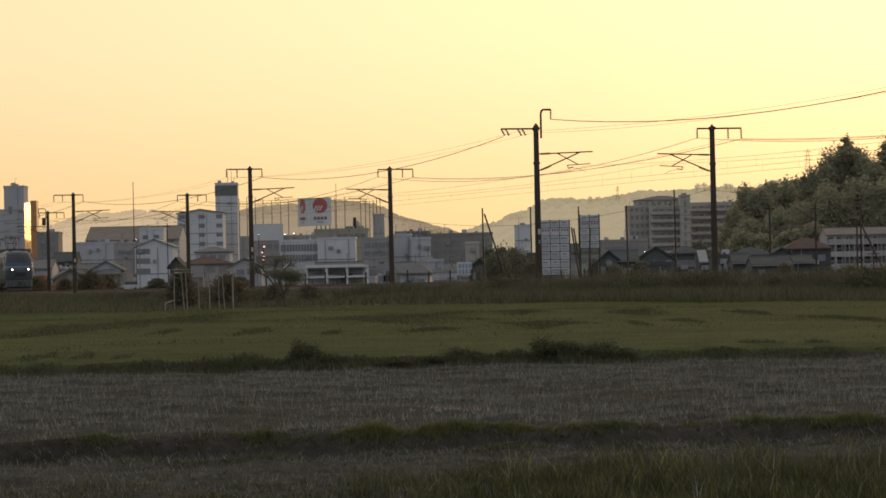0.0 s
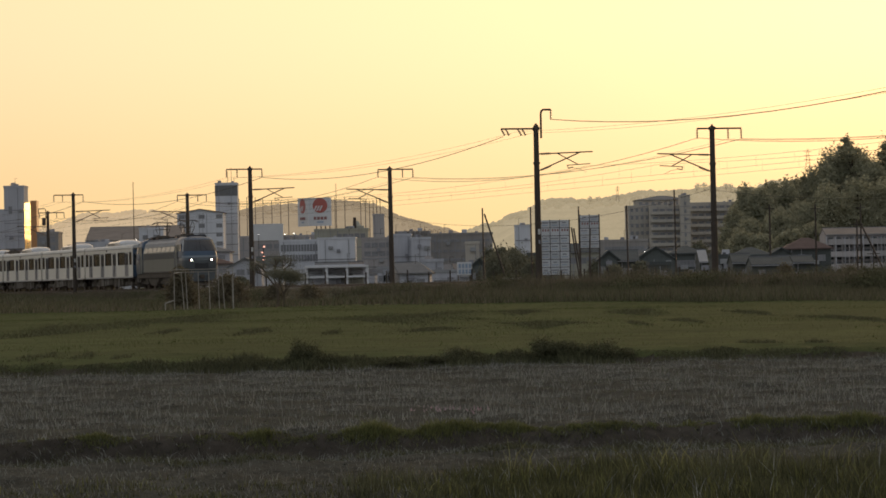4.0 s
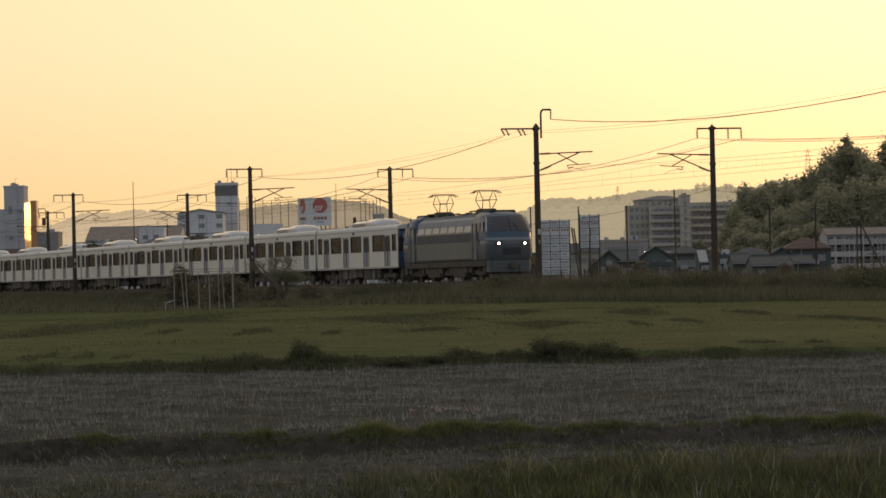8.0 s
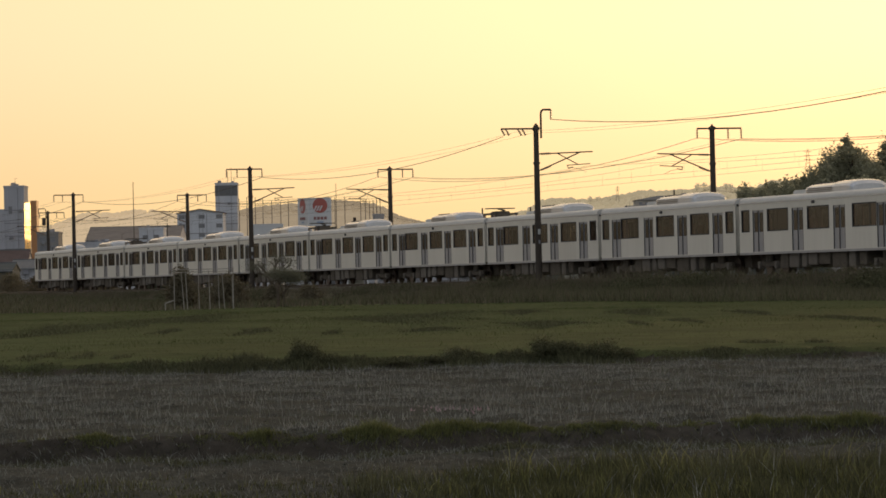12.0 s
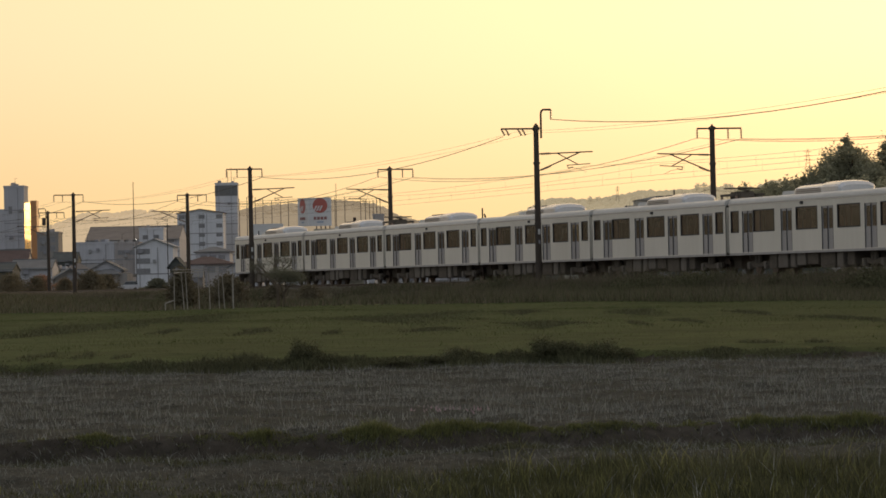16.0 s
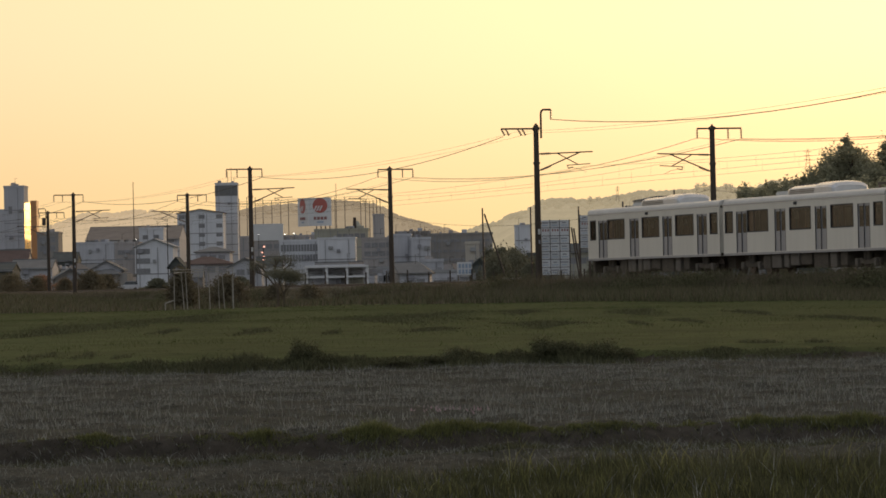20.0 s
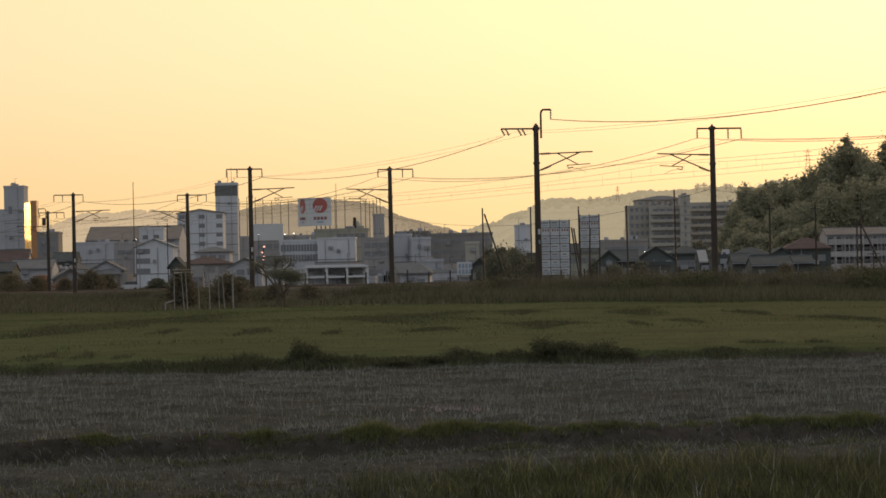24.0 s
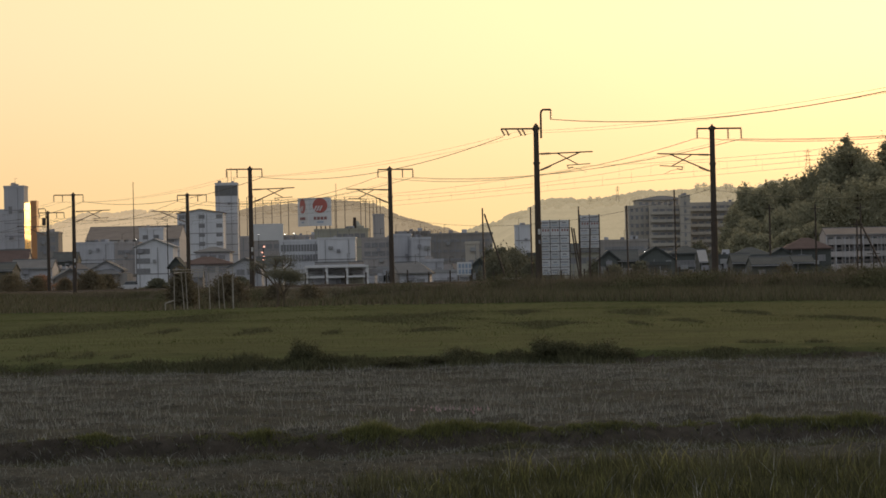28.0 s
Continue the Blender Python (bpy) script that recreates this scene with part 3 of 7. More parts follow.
    part("roof", bm, M["roofpaint"], root, "pale grey curved roof", smooth=True)
    part("floor", box(B(), -HALF, HALF, -1.36, 1.36, 0.97, 1.1), M["under"], root)
    part("ceiling", box(B(), -HALF + 0.06, HALF - 0.06, -1.3, 1.3, 3.2, 3.3), M["inside"], root)
    for e in (-1, 1):
        bm = B()
        xs = sorted((e * HALF, e * (HALF - 0.06)))
        if e == cab:
            box(bm, *xs, -1.38, 1.38, SILL, 2.0), box(bm, *xs, -1.38, 1.38, 2.95, 3.3)
            for y in (-1.38, -0.42, 0.34, 1.3):
                box(bm, *xs, y, y + 0.08, 2.0, 2.95)
            part("cab_front", bm, M["loco_blue"], root, "dark blue cab front")
            part("windscreen", box(B(), *sorted((e * (HALF - 0.03), e * (HALF - 0.02))), -1.3, 1.3, 2.0, 2.95), M["loco_glass"], root)
            for y in (-1.05, 1.05):
                part("tail_lamp", tube(B(), (e * HALF, y, 1.55), (e * (HALF + 0.05), y, 1.55), 0.09, 0.08, 12), M["rubber"], root)
            part("skirt", bevelled(box(B(), *sorted((e * (HALF - 0.35), e * (HALF + 0.02))), -1.15, 1.15, 0.28, 0.93), 0.04), M["under"], root)
        else:
            for y0, y1 in ((-1.38, -0.45), (0.45, 1.38)):
                box(bm, *xs, y0, y1, SILL, 3.3)
            box(bm, *xs, -0.45, 0.45, 2.95, 3.3)
            for y in (-0.3, 0.3):
                box(bm, *sorted((e * HALF, e * (HALF - 0.05))), y * 1.0 - 0.15 * (1 if y > 0 else -1) - 0.0, y * 1.0 - 0.15 * (1 if y > 0 else -1) + 0.001, SILL, 2.0)
            part("end_wall", bm, M["cream"], root)
            bm = B()
            for q in range(4):
                box(bm, *sorted((e * (HALF + 0.0 + q * 0.063), e * (HALF + 0.045 + q * 0.063))), -0.58, 0.58, 1.0, 3.05)
            part("gangway_bellows", bm, M["rubber"], root, "dark folded gangway bellows")
        part("end_cap", loft(B(), [[(e * HALF, y, z) for _, y, z in roof_ring(0)], [(e * (HALF - 0.04), y, z) for _, y, z in roof_ring(0)]], True, True), M["roofpaint"], root)
        part("coupler", bevelled(box(B(), *sorted((e * (HALF - 0.1), e * (HALF + 0.27))), -0.14, 0.14, 0.72, 0.98), 0.03), M["under"], root)
        # interior partition at the cab or the gangway
    for x in (-9.6, 9.6):
        bm = box(box(B(), x - 0.03, x + 0.03, -1.3, -0.5, 1.1, 3.2), x - 0.03, x + 0.03, 0.5, 1.3, 1.1, 3.2)
        part("partition", bm, M["inside"], root)
    bm = B()
    for c in DOORS:
        for x in (c - 0.8, c + 0.8):
            for y in (-0.9, 0.9):
                tube(bm, (x, y, 1.1), (x, y, 3.2), 0.025, 0.025, 6)
    part("grab_poles", bm, M["hood"], root)
    # air conditioner, ducts and small gear on the roof
    def arch(x, half, top, k=1.0):
        z0 = TOP - 0.13
        return [(x, y * half * k, z0 if f == 0 else z0 + (top - z0) * f * (0.5 + 0.5 * k)) for y, f in ((-1, 0), (-1, 0.55), (-0.95, 0.72), (-0.72, 0.9), (-0.36, 0.98), (0, 1), (0.36, 0.98), (0.72, 0.9), (0.95, 0.72), (1, 0.55), (1, 0))]

    ac = part("air_conditioner", loft(B(), [arch(0.7, 0.95, 4.22, 0.96), arch(0.78, 0.95, 4.22), arch(2.3, 0.95, 4.22), arch(2.62, 0.95, 4.18, 0.96), arch(2.78, 0.95, 4.05, 0.85)]), M["hood"], root, "arched grey rooftop air conditioner", smooth=False)
    low = part("louvred_section", loft(B(), [arch(-2.75, 0.92, 4.0, 0.9), arch(-2.6, 0.92, 4.12, 0.97), arch(-2.4, 0.92, 4.14), arch(0.7, 0.92, 4.17)]), M["hood"], ac)
    for q in range(3):
        part("vent_slot", box(B(), -2.3, 0.6, -0.945, -0.86, TOP - 0.02 + q * 0.09, TOP + 0.025 + q * 0.09), M["under_light"], ac)
    for q in range(6):
        part("seam", box(B(), -2.3 + q * 0.5, -2.26 + q * 0.5, -0.5, 0.5, 4.12, 4.178), M["under_light"], ac)
    part("roof_duct", bevelled(box(B(), -5.0, -2.8, -0.55, 0.55, 3.6, 3.92), 0.06), M["roofpaint"], root)
    if end == "panto":
        p = part("pantograph_base", box(box(box(B(), 7.5, 9.6, -0.75, -0.65, 3.86, 3.98), 7.5, 9.6, 0.65, 0.75, 3.86, 3.98), 8.4, 8.6, -0.7, 0.7, 3.86, 3.96), M["under"], root)
        for x in (7.6, 9.5):
            for y in (-0.7, 0.7):
                part("insulator", tube(B(), (x, y, 3.6), (x, y, 3.86), 0.08, 0.06, 8), M["porcelain"], p)
        part("base_gear", bevelled(box(B(), 7.9, 9.2, -0.4, 0.4, 3.7, 4.08), 0.05), M["under"], p)
        bm = path_tube(B(), [(7.7, 0, 3.98), (9.4, 0, 4.12), (8.1, 0, 4.24)], 0.05, 6)
        part("folded_arm", bm, M["under"], p)
        part("collector_head", box(box(B(), 8.25, 8.35, -0.85, 0.85, 4.22, 4.28), 8.65, 8.75, -0.85, 0.85, 4.22, 4.28), M["under"], p)
    if cab:
        part("aerial", tube(B(), (cab * 8.0, 0, 3.6), (cab * 8.0, 0, 4.08), 0.05, 0.045, 8), M["rubber"], root)
    # underframe boxes
    rng = random.Random(7)
    x = -5.1
    while x < 4.6:
        w = rng.uniform(0.6, 1.7)
        lo = rng.uniform(0.22, 0.42)
        part("equipment_box", bevelled(box(B(), x, x + w, -1.22, -0.45, lo, 0.95), 0.03), M["under_light"] if rng.random() < 0.35 else M["under"], root)
        part("equipment_box", bevelled(box(B(), x, x + w, 0.45, 1.22, lo, 0.95), 0.03), M["under"], root)
        x += w + rng.uniform(0.12, 0.5)
    part("centre_beam", box(B(), -9.3, 9.3, -0.42, 0.42, 0.34, 0.96), M["under"], root)
    for bx in (-6.9, 6.9):
        bogie(root, bx, 1.05, 0.43)
    return root


def bogie(root, bx, half_base, r, axles=2):
    bm = B()
    span = [half_base * (2 * i / (axles - 1) - 1) for i in range(axles)]
    for y in (-1.0, 1.0):
        rings = []
        for x, z0, z1 in ((-half_base - 0.35, 0.42, 0.62), (-half_base + 0.35, 0.40, 0.64), (-0.35, 0.36, 0.56), (0.35, 0.36, 0.56), (half_base - 0.35, 0.40, 0.64), (half_base + 0.35, 0.42, 0.62)):
            rings.append([(bx + x, y - 0.07, z0), (bx + x, y + 0.07, z0), (bx + x, y + 0.07, z1), (bx + x, y - 0.07, z1)])
        loft(bm, rings)
    box(bm, bx - 0.25, bx + 0.25, -1.0, 1.0, 0.42, 0.62)
    f = part("bogie_frame", bm, M["under"], root)
    for ax in span:
        for y in (-0.56, 0.56):
            k = 1 if y > 0 else -1
            bm = tube(B(), (bx + ax, y - 0.06, r), (bx + ax, y + 0.06, r), r, r, 24)
            tube(bm, (bx + ax, y - 0.09 * k, r), (bx + ax, y - 0.06 * k, r), r + 0.025, r + 0.025, 24)
            tube(bm, (bx + ax, y + 0.06 * k, r), (bx + ax, y + 0.12 * k, r), 0.12, 0.1, 12)
            part("wheel", bm, M["wheel"], f)
            part("axle_box", bevelled(box(B(), bx + ax - 0.17, bx + ax + 0.17, *sorted((0.94 * k, 1.16 * k)), r - 0.17, r + 0.17), 0.03), M["under_light"], f)
    for x in (-0.2, 0.2):
        for y in (-1.02, 1.02):
            part("spring", tube(B(), (bx + x, y, 0.56), (bx + x, y, 0.95), 0.13, 0.13, 10), M["under"], f)


def pantograph(root, x):
    """A raised diamond current collector."""
    p = part("pantograph", box(box(box(box(B(), x - 0.95, x + 0.95, -0.78, -0.70, 4.14, 4.21), x - 0.95, x + 0.95, 0.70, 0.78, 4.14, 4.21), x - 0.95, x - 0.85, -0.7, 0.7, 4.14, 4.2), x + 0.85, x + 0.95, -0.7, 0.7, 4.14, 4.2), M["under"], root)
    for dx in (-0.9, 0.9):
        for y in (-0.74, 0.74):
            bm = ribbed(B(), (x + dx, y, 3.92), (x + dx, y, 4.16), 0.05, 0.1, 3)
            part("insulator", bm, M["porcelain"], p)
    knee, zk, zt = 0.74, 4.82, 5.36
    for e in (-1, 1):
        bm = B()
        for y in (-1, 1):
            tube(bm, (x + e * 0.12, y * 0.3, 4.24), (x + e * knee, y * 0.43, zk), 0.03, 0.026, 6)
        tube(bm, (x + e * knee, -0.45, zk), (x + e * knee, 0.45, zk), 0.022, 0.022, 6)
        part("lower_arm", bm, M["under"], p)
    for e in (-1, 1):
        bm = B()
        for y in (-1, 1):
            tube(bm, (x + e * knee, y * 0.43, zk), (x + e * 0.1, y * 0.46, zt), 0.026, 0.022, 6)
        part("upper_arm", bm, M["under"], p)
    part("base_gear", bevelled(box(B(), x - 0.8, x + 0.8, -0.45, 0.45, 3.96, 4.3), 0.08), M["under"], p)
    for e in (-0.24, 0.24):
        bm = path_tube(B(), [(x + e, -0.9, zt - 0.14), (x + e, -0.62, zt + 0.02), (x + e, 0.62, zt + 0.02), (x + e, 0.9, zt - 0.14)], 0.03, 6)
        part("collector_strip", bm, M["under"], p)


def locomotive():
    root = thing("electric_locomotive", "blue and grey electric locomotive with lit headlamps and raised pantographs", "locomotive")
    L, W = 9.0, 1.4

    def ring(x, w, bottom, belt, top, cant=0.12):
        """Section of the body: straight sides up to the belt, leaning in above."""
        return [(x, -w, bottom), (x, -w, belt), (x, -w + cant, top - 0.25), (x, -w + cant + 0.25, top - 0.05), (x, 0, top), (x, w - cant - 0.25, top - 0.05), (x, w - cant, top - 0.25), (x, w, belt), (x, w, bottom)]

    rings = [ring(-5.75, W, 1.26, 2.85, 3.88, 0.2), ring(5.75, W, 1.26, 2.85, 3.88, 0.2)]
    part("body", loft(B(), rings), M["loco_grey"], root, "weathered grey engine-room side")

    def plan(z, front, w, grow=0.0, back=5.78):
        """Outline of the cab at one height, with tightly rounded corners at the nose."""
        w += grow
        half = [(back, -w), (front - 1.35, -w), (front - 0.75, -w + 0.02), (front - 0.42, -w + 0.07), (front - 0.22 + grow, -w + 0.17), (front - 0.09 + grow, -w + 0.34), (front - 0.02 + grow, -w * 0.5), (front + 0.02 + grow, -w * 0.17)]
        return [(x, y, z) for x, y in half] + [(x, -y, z) for x, y in half[::-1]]

    SHAPE = ((1.2, 8.95, W - 0.04), (1.4, 9.03, W), (2.1, 9.08, W + 0.01), (2.5, 9.06, W + 0.01), (2.85, 8.98, W), (3.2, 8.80, W - 0.05), (3.74, 8.42, W - 0.18), (3.92, 8.16, W - 0.32), (4.05, 7.7, W - 0.6), (4.1, 7.2, W - 0.9))

    def shape_at(z, grow):
        zs = [p[0] for p in SHAPE]
        return plan(z, float(np.interp(z, zs, [p[1] for p in SHAPE])), float(np.interp(z, zs, [p[2] for p in SHAPE])), grow)

    def soften(ob):
        """Round shading over the curved skin, flat on the level ends."""
        ob.data.polygons.foreach_set("use_smooth", [abs(p.normal.z) < 0.8 and len(p.vertices) == 4 for p in ob.data.polygons])

    for e in (-1, 1):
        flip = Matrix.Diagonal((e, 1, 1, 1))
        bm = loft(B(), [[flip @ Vector(p) for p in plan(*row)] for row in SHAPE])
        cab = part("cab", bm, M["loco_blue"], root, "deep blue driving cab")
        soften(cab)
        for z0, z1, lo, hi, nm, m, lab in ((2.88, 3.76, 3, 13, "windscreen", "loco_glass", "dark wrap-round windscreen"), (1.21, 2.355, 0, 3, "side_plate", "loco_nose", "grey lower cab side"), (1.21, 2.355, 13, 16, "side_plate", "loco_nose", "grey lower cab side"), (2.36, 2.52, 2, 14, "belt_band", "loco_belt", "pale blue-grey belt band"), (1.21, 2.355, 2, 14, "lower_panel", "loco_nose", "grey lower cab panel")):
            zs = [z0] + [p[0] for p in SHAPE if z0 < p[0] < z1] + [z1]
            grow = 0.024 if nm in ("belt_band", "lower_panel") else 0.018
            outer = [shape_at(z, grow)[lo:hi] for z in zs]
            inner = [shape_at(z, -0.03)[lo:hi] for z in zs]
            bm = B()
            loft(bm, [[flip @ Vector(p) for p in r] for r in [*outer, *inner[::-1], outer[0]]], False, False)
            soften(part(nm, bm, M[m], cab, lab))
        for k in (-1, 1):
            part("side_window", box(B(), *sorted((e * 6.95, e * 7.4)), *sorted((k * (W - 0.12), k * (W + 0.026))), 2.9, 3.42), M["pale_glass"], cab, "pale cab side window with sky brightness painted in")
            part("quarter_window", loft(B(), [[(e * x, k * yy, z) for x, yy, z in ((7.62, W - 0.1, 2.9), (8.05, W - 0.1, 2.9), (7.9, W - 0.12, 3.45), (7.62, W - 0.12, 3.45))], [(e * x, k * yy, z) for x, yy, z in ((7.62, W + 0.026, 2.9), (8.05, W + 0.024, 2.9), (7.9, W - 0.02, 3.45), (7.62, W - 0.02, 3.45))]]), M["loco_glass"], cab)
            door = part("cab_door", box(B(), *sorted((e * 6.1, e * 6.72)), *sorted((k * W, k * (W + 0.03))), 1.25, 3.34), M["loco_grey"], cab, "grey cab door")
            part("door_window", box(B(), *sorted((e * 6.22, e * 6.6)), *sorted((k * (W + 0.03), k * (W + 0.04))), 2.72, 3.24), M["pale_glass"], door)
            for x in (6.04, 6.78):
                part("door_edge", box(B(), *sorted((e * (x - 0.06), e * (x + 0.06))), *sorted((k * W, k * (W + 0.038))), 1.2, 3.4), M["loco_dark"], door)
            part("side_vent", box(B(), *sorted((e * 7.1, e * 7.38)), *sorted((k * W, k * (W + 0.034))), 2.05, 2.42), M["loco_dark"], cab)
            part("handrail", path_tube(B(), [(e * 5.92, k * (W + 0.07), 1.2), (e * 5.92, k * (W + 0.07), 2.9)], 0.015), M["loco_roof"], cab)
            part("handrail", path_tube(B(), [(e * 6.86, k * (W + 0.07), 1.2), (e * 6.86, k * (W + 0.07), 2.8)], 0.015), M["loco_roof"], cab)
            trim = [flip @ Vector((p[0] + 0.01, -k * p[1] * 1.01, p[2])) for p in (shape_at(z, 0.03)[3] for z in (2.86, 3.1, 3.4, 3.74))]
            part("pillar_trim", path_tube(B(), trim, 0.045, 6), M["roofpaint"], cab, "white windscreen pillar")
            part("wiper", tube(B(), (e * 9.03, k * 0.55, 2.88), (e * 8.78, k * 0.22, 3.35), 0.012, 0.012, 5), M["rubber"], cab)
        part("windscreen_post", path_tube(B(), [flip @ Vector((float(np.interp(z, [q[0] for q in SHAPE], [q[1] for q in SHAPE])) + 0.045, 0, z)) for z in (2.9, 3.2, 3.74)], 0.03, 6), M["loco_dark"], cab)
        part("roof_edge", path_tube(B(), [flip @ Vector(p) for p in shape_at(3.8, 0.02)[1:15]], 0.03, 6), M["loco_belt"], cab, "pale edge over the windscreen")
        for y in (-0.8, 0.8):
            lamp = part("lamp_housing", bevelled(box(B(), *sorted((e * 8.9, e * 9.12)), y - 0.25, y + 0.25, 2.08, 2.27), 0.03), M["loco_dark"], cab)
            part("tail_lamp", tube(B(), (e * 9.1, y * 1.22, 2.17), (e * 9.14, y * 1.22, 2.17), 0.05, 0.05, 12), M["sign_red"], lamp, "red tail lamp")
            part("headlamp", tube(B(), (e * 9.1, y, 2.17), (e * 9.145, y, 2.17), 0.062, 0.058, 14), M["lamp"] if e > 0 else M["hood"], lamp)
        part("nose_grille", bevelled(box(B(), *sorted((e * 9.0, e * 9.11)), -0.55, 0.55, 1.5, 1.95), 0.02), M["loco_dark"], cab)
        rings = [[(e * x, y, z) for y, z in ((-w, 0.5), (w, 0.5), (w + 0.04, 1.19), (-w - 0.04, 1.19))] for x, w in ((8.1, 1.28), (8.75, 1.24), (8.98, 1.05))]
        skirt = part("skirt", loft(B(), rings), M["loco_nose"] if e > 0 else M["loco_dark"], root, "grey skirt under the nose")
        for y in (-0.95, 0.95):
            part("step", box(B(), *sorted((e * 8.96, e * 9.08)), y - 0.2, y + 0.2, 0.52, 0.56), M["under_light"], skirt)
        part("brake_hose", path_tube(B(), [(e * 9.0, 0.45, 0.95), (e * 9.15, 0.45, 0.8), (e * 9.12, 0.42, 0.5)], 0.03, 6), M["rubber"], skirt)
        part("coupler", bevelled(box(B(), *sorted((e * 8.8, e * 9.4)), -0.17, 0.17, 0.72, 1.02), 0.04), M["under"], root)
        part("snow_plough", loft(B(), [[(e * 8.5, -1.25, 0.12), (e * 8.5, 1.25, 0.12), (e * 8.5, 1.25, 0.42), (e * 8.5, -1.25, 0.42)], [(e * 8.95, -1.1, 0.16), (e * 8.95, 1.1, 0.16), (e * 8.75, 1.1, 0.42), (e * 8.75, -1.1, 0.42)]]), M["under"], root)
        part("cab_roof_cover", bevelled(box(B(), *sorted((e * 5.2, e * 7.6)), -0.8, 0.8, 3.95, 4.16), 0.06), M["loco_dark"], root)
    for k in (-1, 1):
        for i in range(7):
            x = -4.83 + i * 1.61
            m = Matrix.Translation((x, 0, 0))
            bm = B()
            lean = lambda z: k * (W - 0.2 * (z - 2.85) / 0.78 + 0.012)
            v = [Vector((dx, lean(z), z)) for dx, z in ((-0.7, 2.96), (-0.62, 2.93), (0.62, 2.93), (0.7, 2.96), (0.66, 3.24), (0.56, 3.28), (-0.56, 3.28), (-0.66, 3.24))]
            vs = [bm.verts.new(m @ a) for a in v] + [bm.verts.new(m @ (a - Vector((0, k * 0.08, 0)))) for a in v]
            bm.faces.new(vs[:8]), bm.faces.new(vs[:7:-1])
            for j in range(8):
                bm.faces.new((vs[j], vs[(j + 1) % 8], vs[(j + 1) % 8 + 8], vs[j + 8]))
            bmesh.ops.recalc_face_normals(bm, faces=bm.faces[:])
            part("upper_window", bm, M["pale_glass"], root, "pale upper engine-room window")
            grille = part("vent_grille", box(B(), x - 0.77, x + 0.77, *sorted((k * (W - 0.1), k * (W + 0.003))), 2.34, 2.83), M["loco_dark"], root)
            for q in range(4):
                part("vent_blade", box(B(), x - 0.72 + q * 0.39, x - 0.5 + q * 0.39, *sorted((k * (W - 0.06), k * (W + 0.02))), 2.37, 2.8), M["loco_nose"], grille)
        rings = [[(x, k * (W - 0.118), 3.34), (x, k * (W - 0.19), 3.63), (x, k * (W - 0.44), 3.835), (x, k * (W - 0.47), 3.79), (x, k * (W - 0.24), 3.6), (x, k * (W - 0.18), 3.34)] for x in (-5.7, 5.7)]
        part("shoulder_panel", loft(B(), rings), M["loco_roof"], root, "pale grey roof shoulder")
        part("lower_band", box(B(), -5.74, 5.74, *sorted((k * (W + 0.002), k * (W + 0.016))), 1.26, 1.36), M["loco_dark"], root)
    part("roof", bevelled(box(B(), -5.7, 5.7, -0.95, 0.95, 3.8, 3.97), 0.06), M["loco_roof"], root, "grey roof deck with equipment")
    for x, y, w, h in ((-1.6, -0.4, 0.5, 0.12), (-0.3, 0.4, 0.35, 0.2), (0.8, -0.3, 0.6, 0.1), (1.7, 0.3, 0.25, 0.16)):
        part("roof_gear", bevelled(box(B(), x - w / 2, x + w / 2, y - 0.22, y + 0.22, 3.92, 3.98 + h), 0.04), M["loco_dark"], root)
    part("roof_conductor", path_tube(B(), [(-3.5, 0.2, 4.02), (-1.5, 0.2, 4.1), (1.5, 0.2, 4.1), (3.5, 0.2, 4.02)], 0.025), M["under"], root)
    pantograph(root, -4.35)
    pantograph(root, 4.35)
    part("underframe", bevelled(box(B(), -8.2, 8.2, -1.36, 1.36, 0.84, 1.255), 0.04), M["under"], root)
    for x in (-2.6, 2.6):
        part("tank", bevelled(box(B(), x - 1.25, x + 1.25, -1.24, 1.24, 0.24, 0.86), 0.05), M["under"], root)
    for bx in (-6.2, 0.0, 6.2):
        bogie(root, bx, 1.25, 0.56)
    for x in (-4.9, -4.0, -1.9, -1.1, 1.1, 1.9, 4.0, 4.9, 7.6, -7.6):
        part("side_gear", bevelled(box(B(), x - 0.32, x + 0.32, -1.26, -1.0, 0.5, 1.1), 0.03), M["under"], root)
    return root


TRAIN = [locomotive(), commuter_car("head")]
kinds = ["plain", "plain", "panto", "plain", "panto", "plain", "plain", "panto"]
models = {}
for k in kinds:
    if k in models:
        TRAIN.append(copy_thing(models[k], pose(0, 0, 0)))
    else:
        models[k] = commuter_car(k)
        TRAIN.append(models[k])
TRAIN.append(commuter_car("tail"))


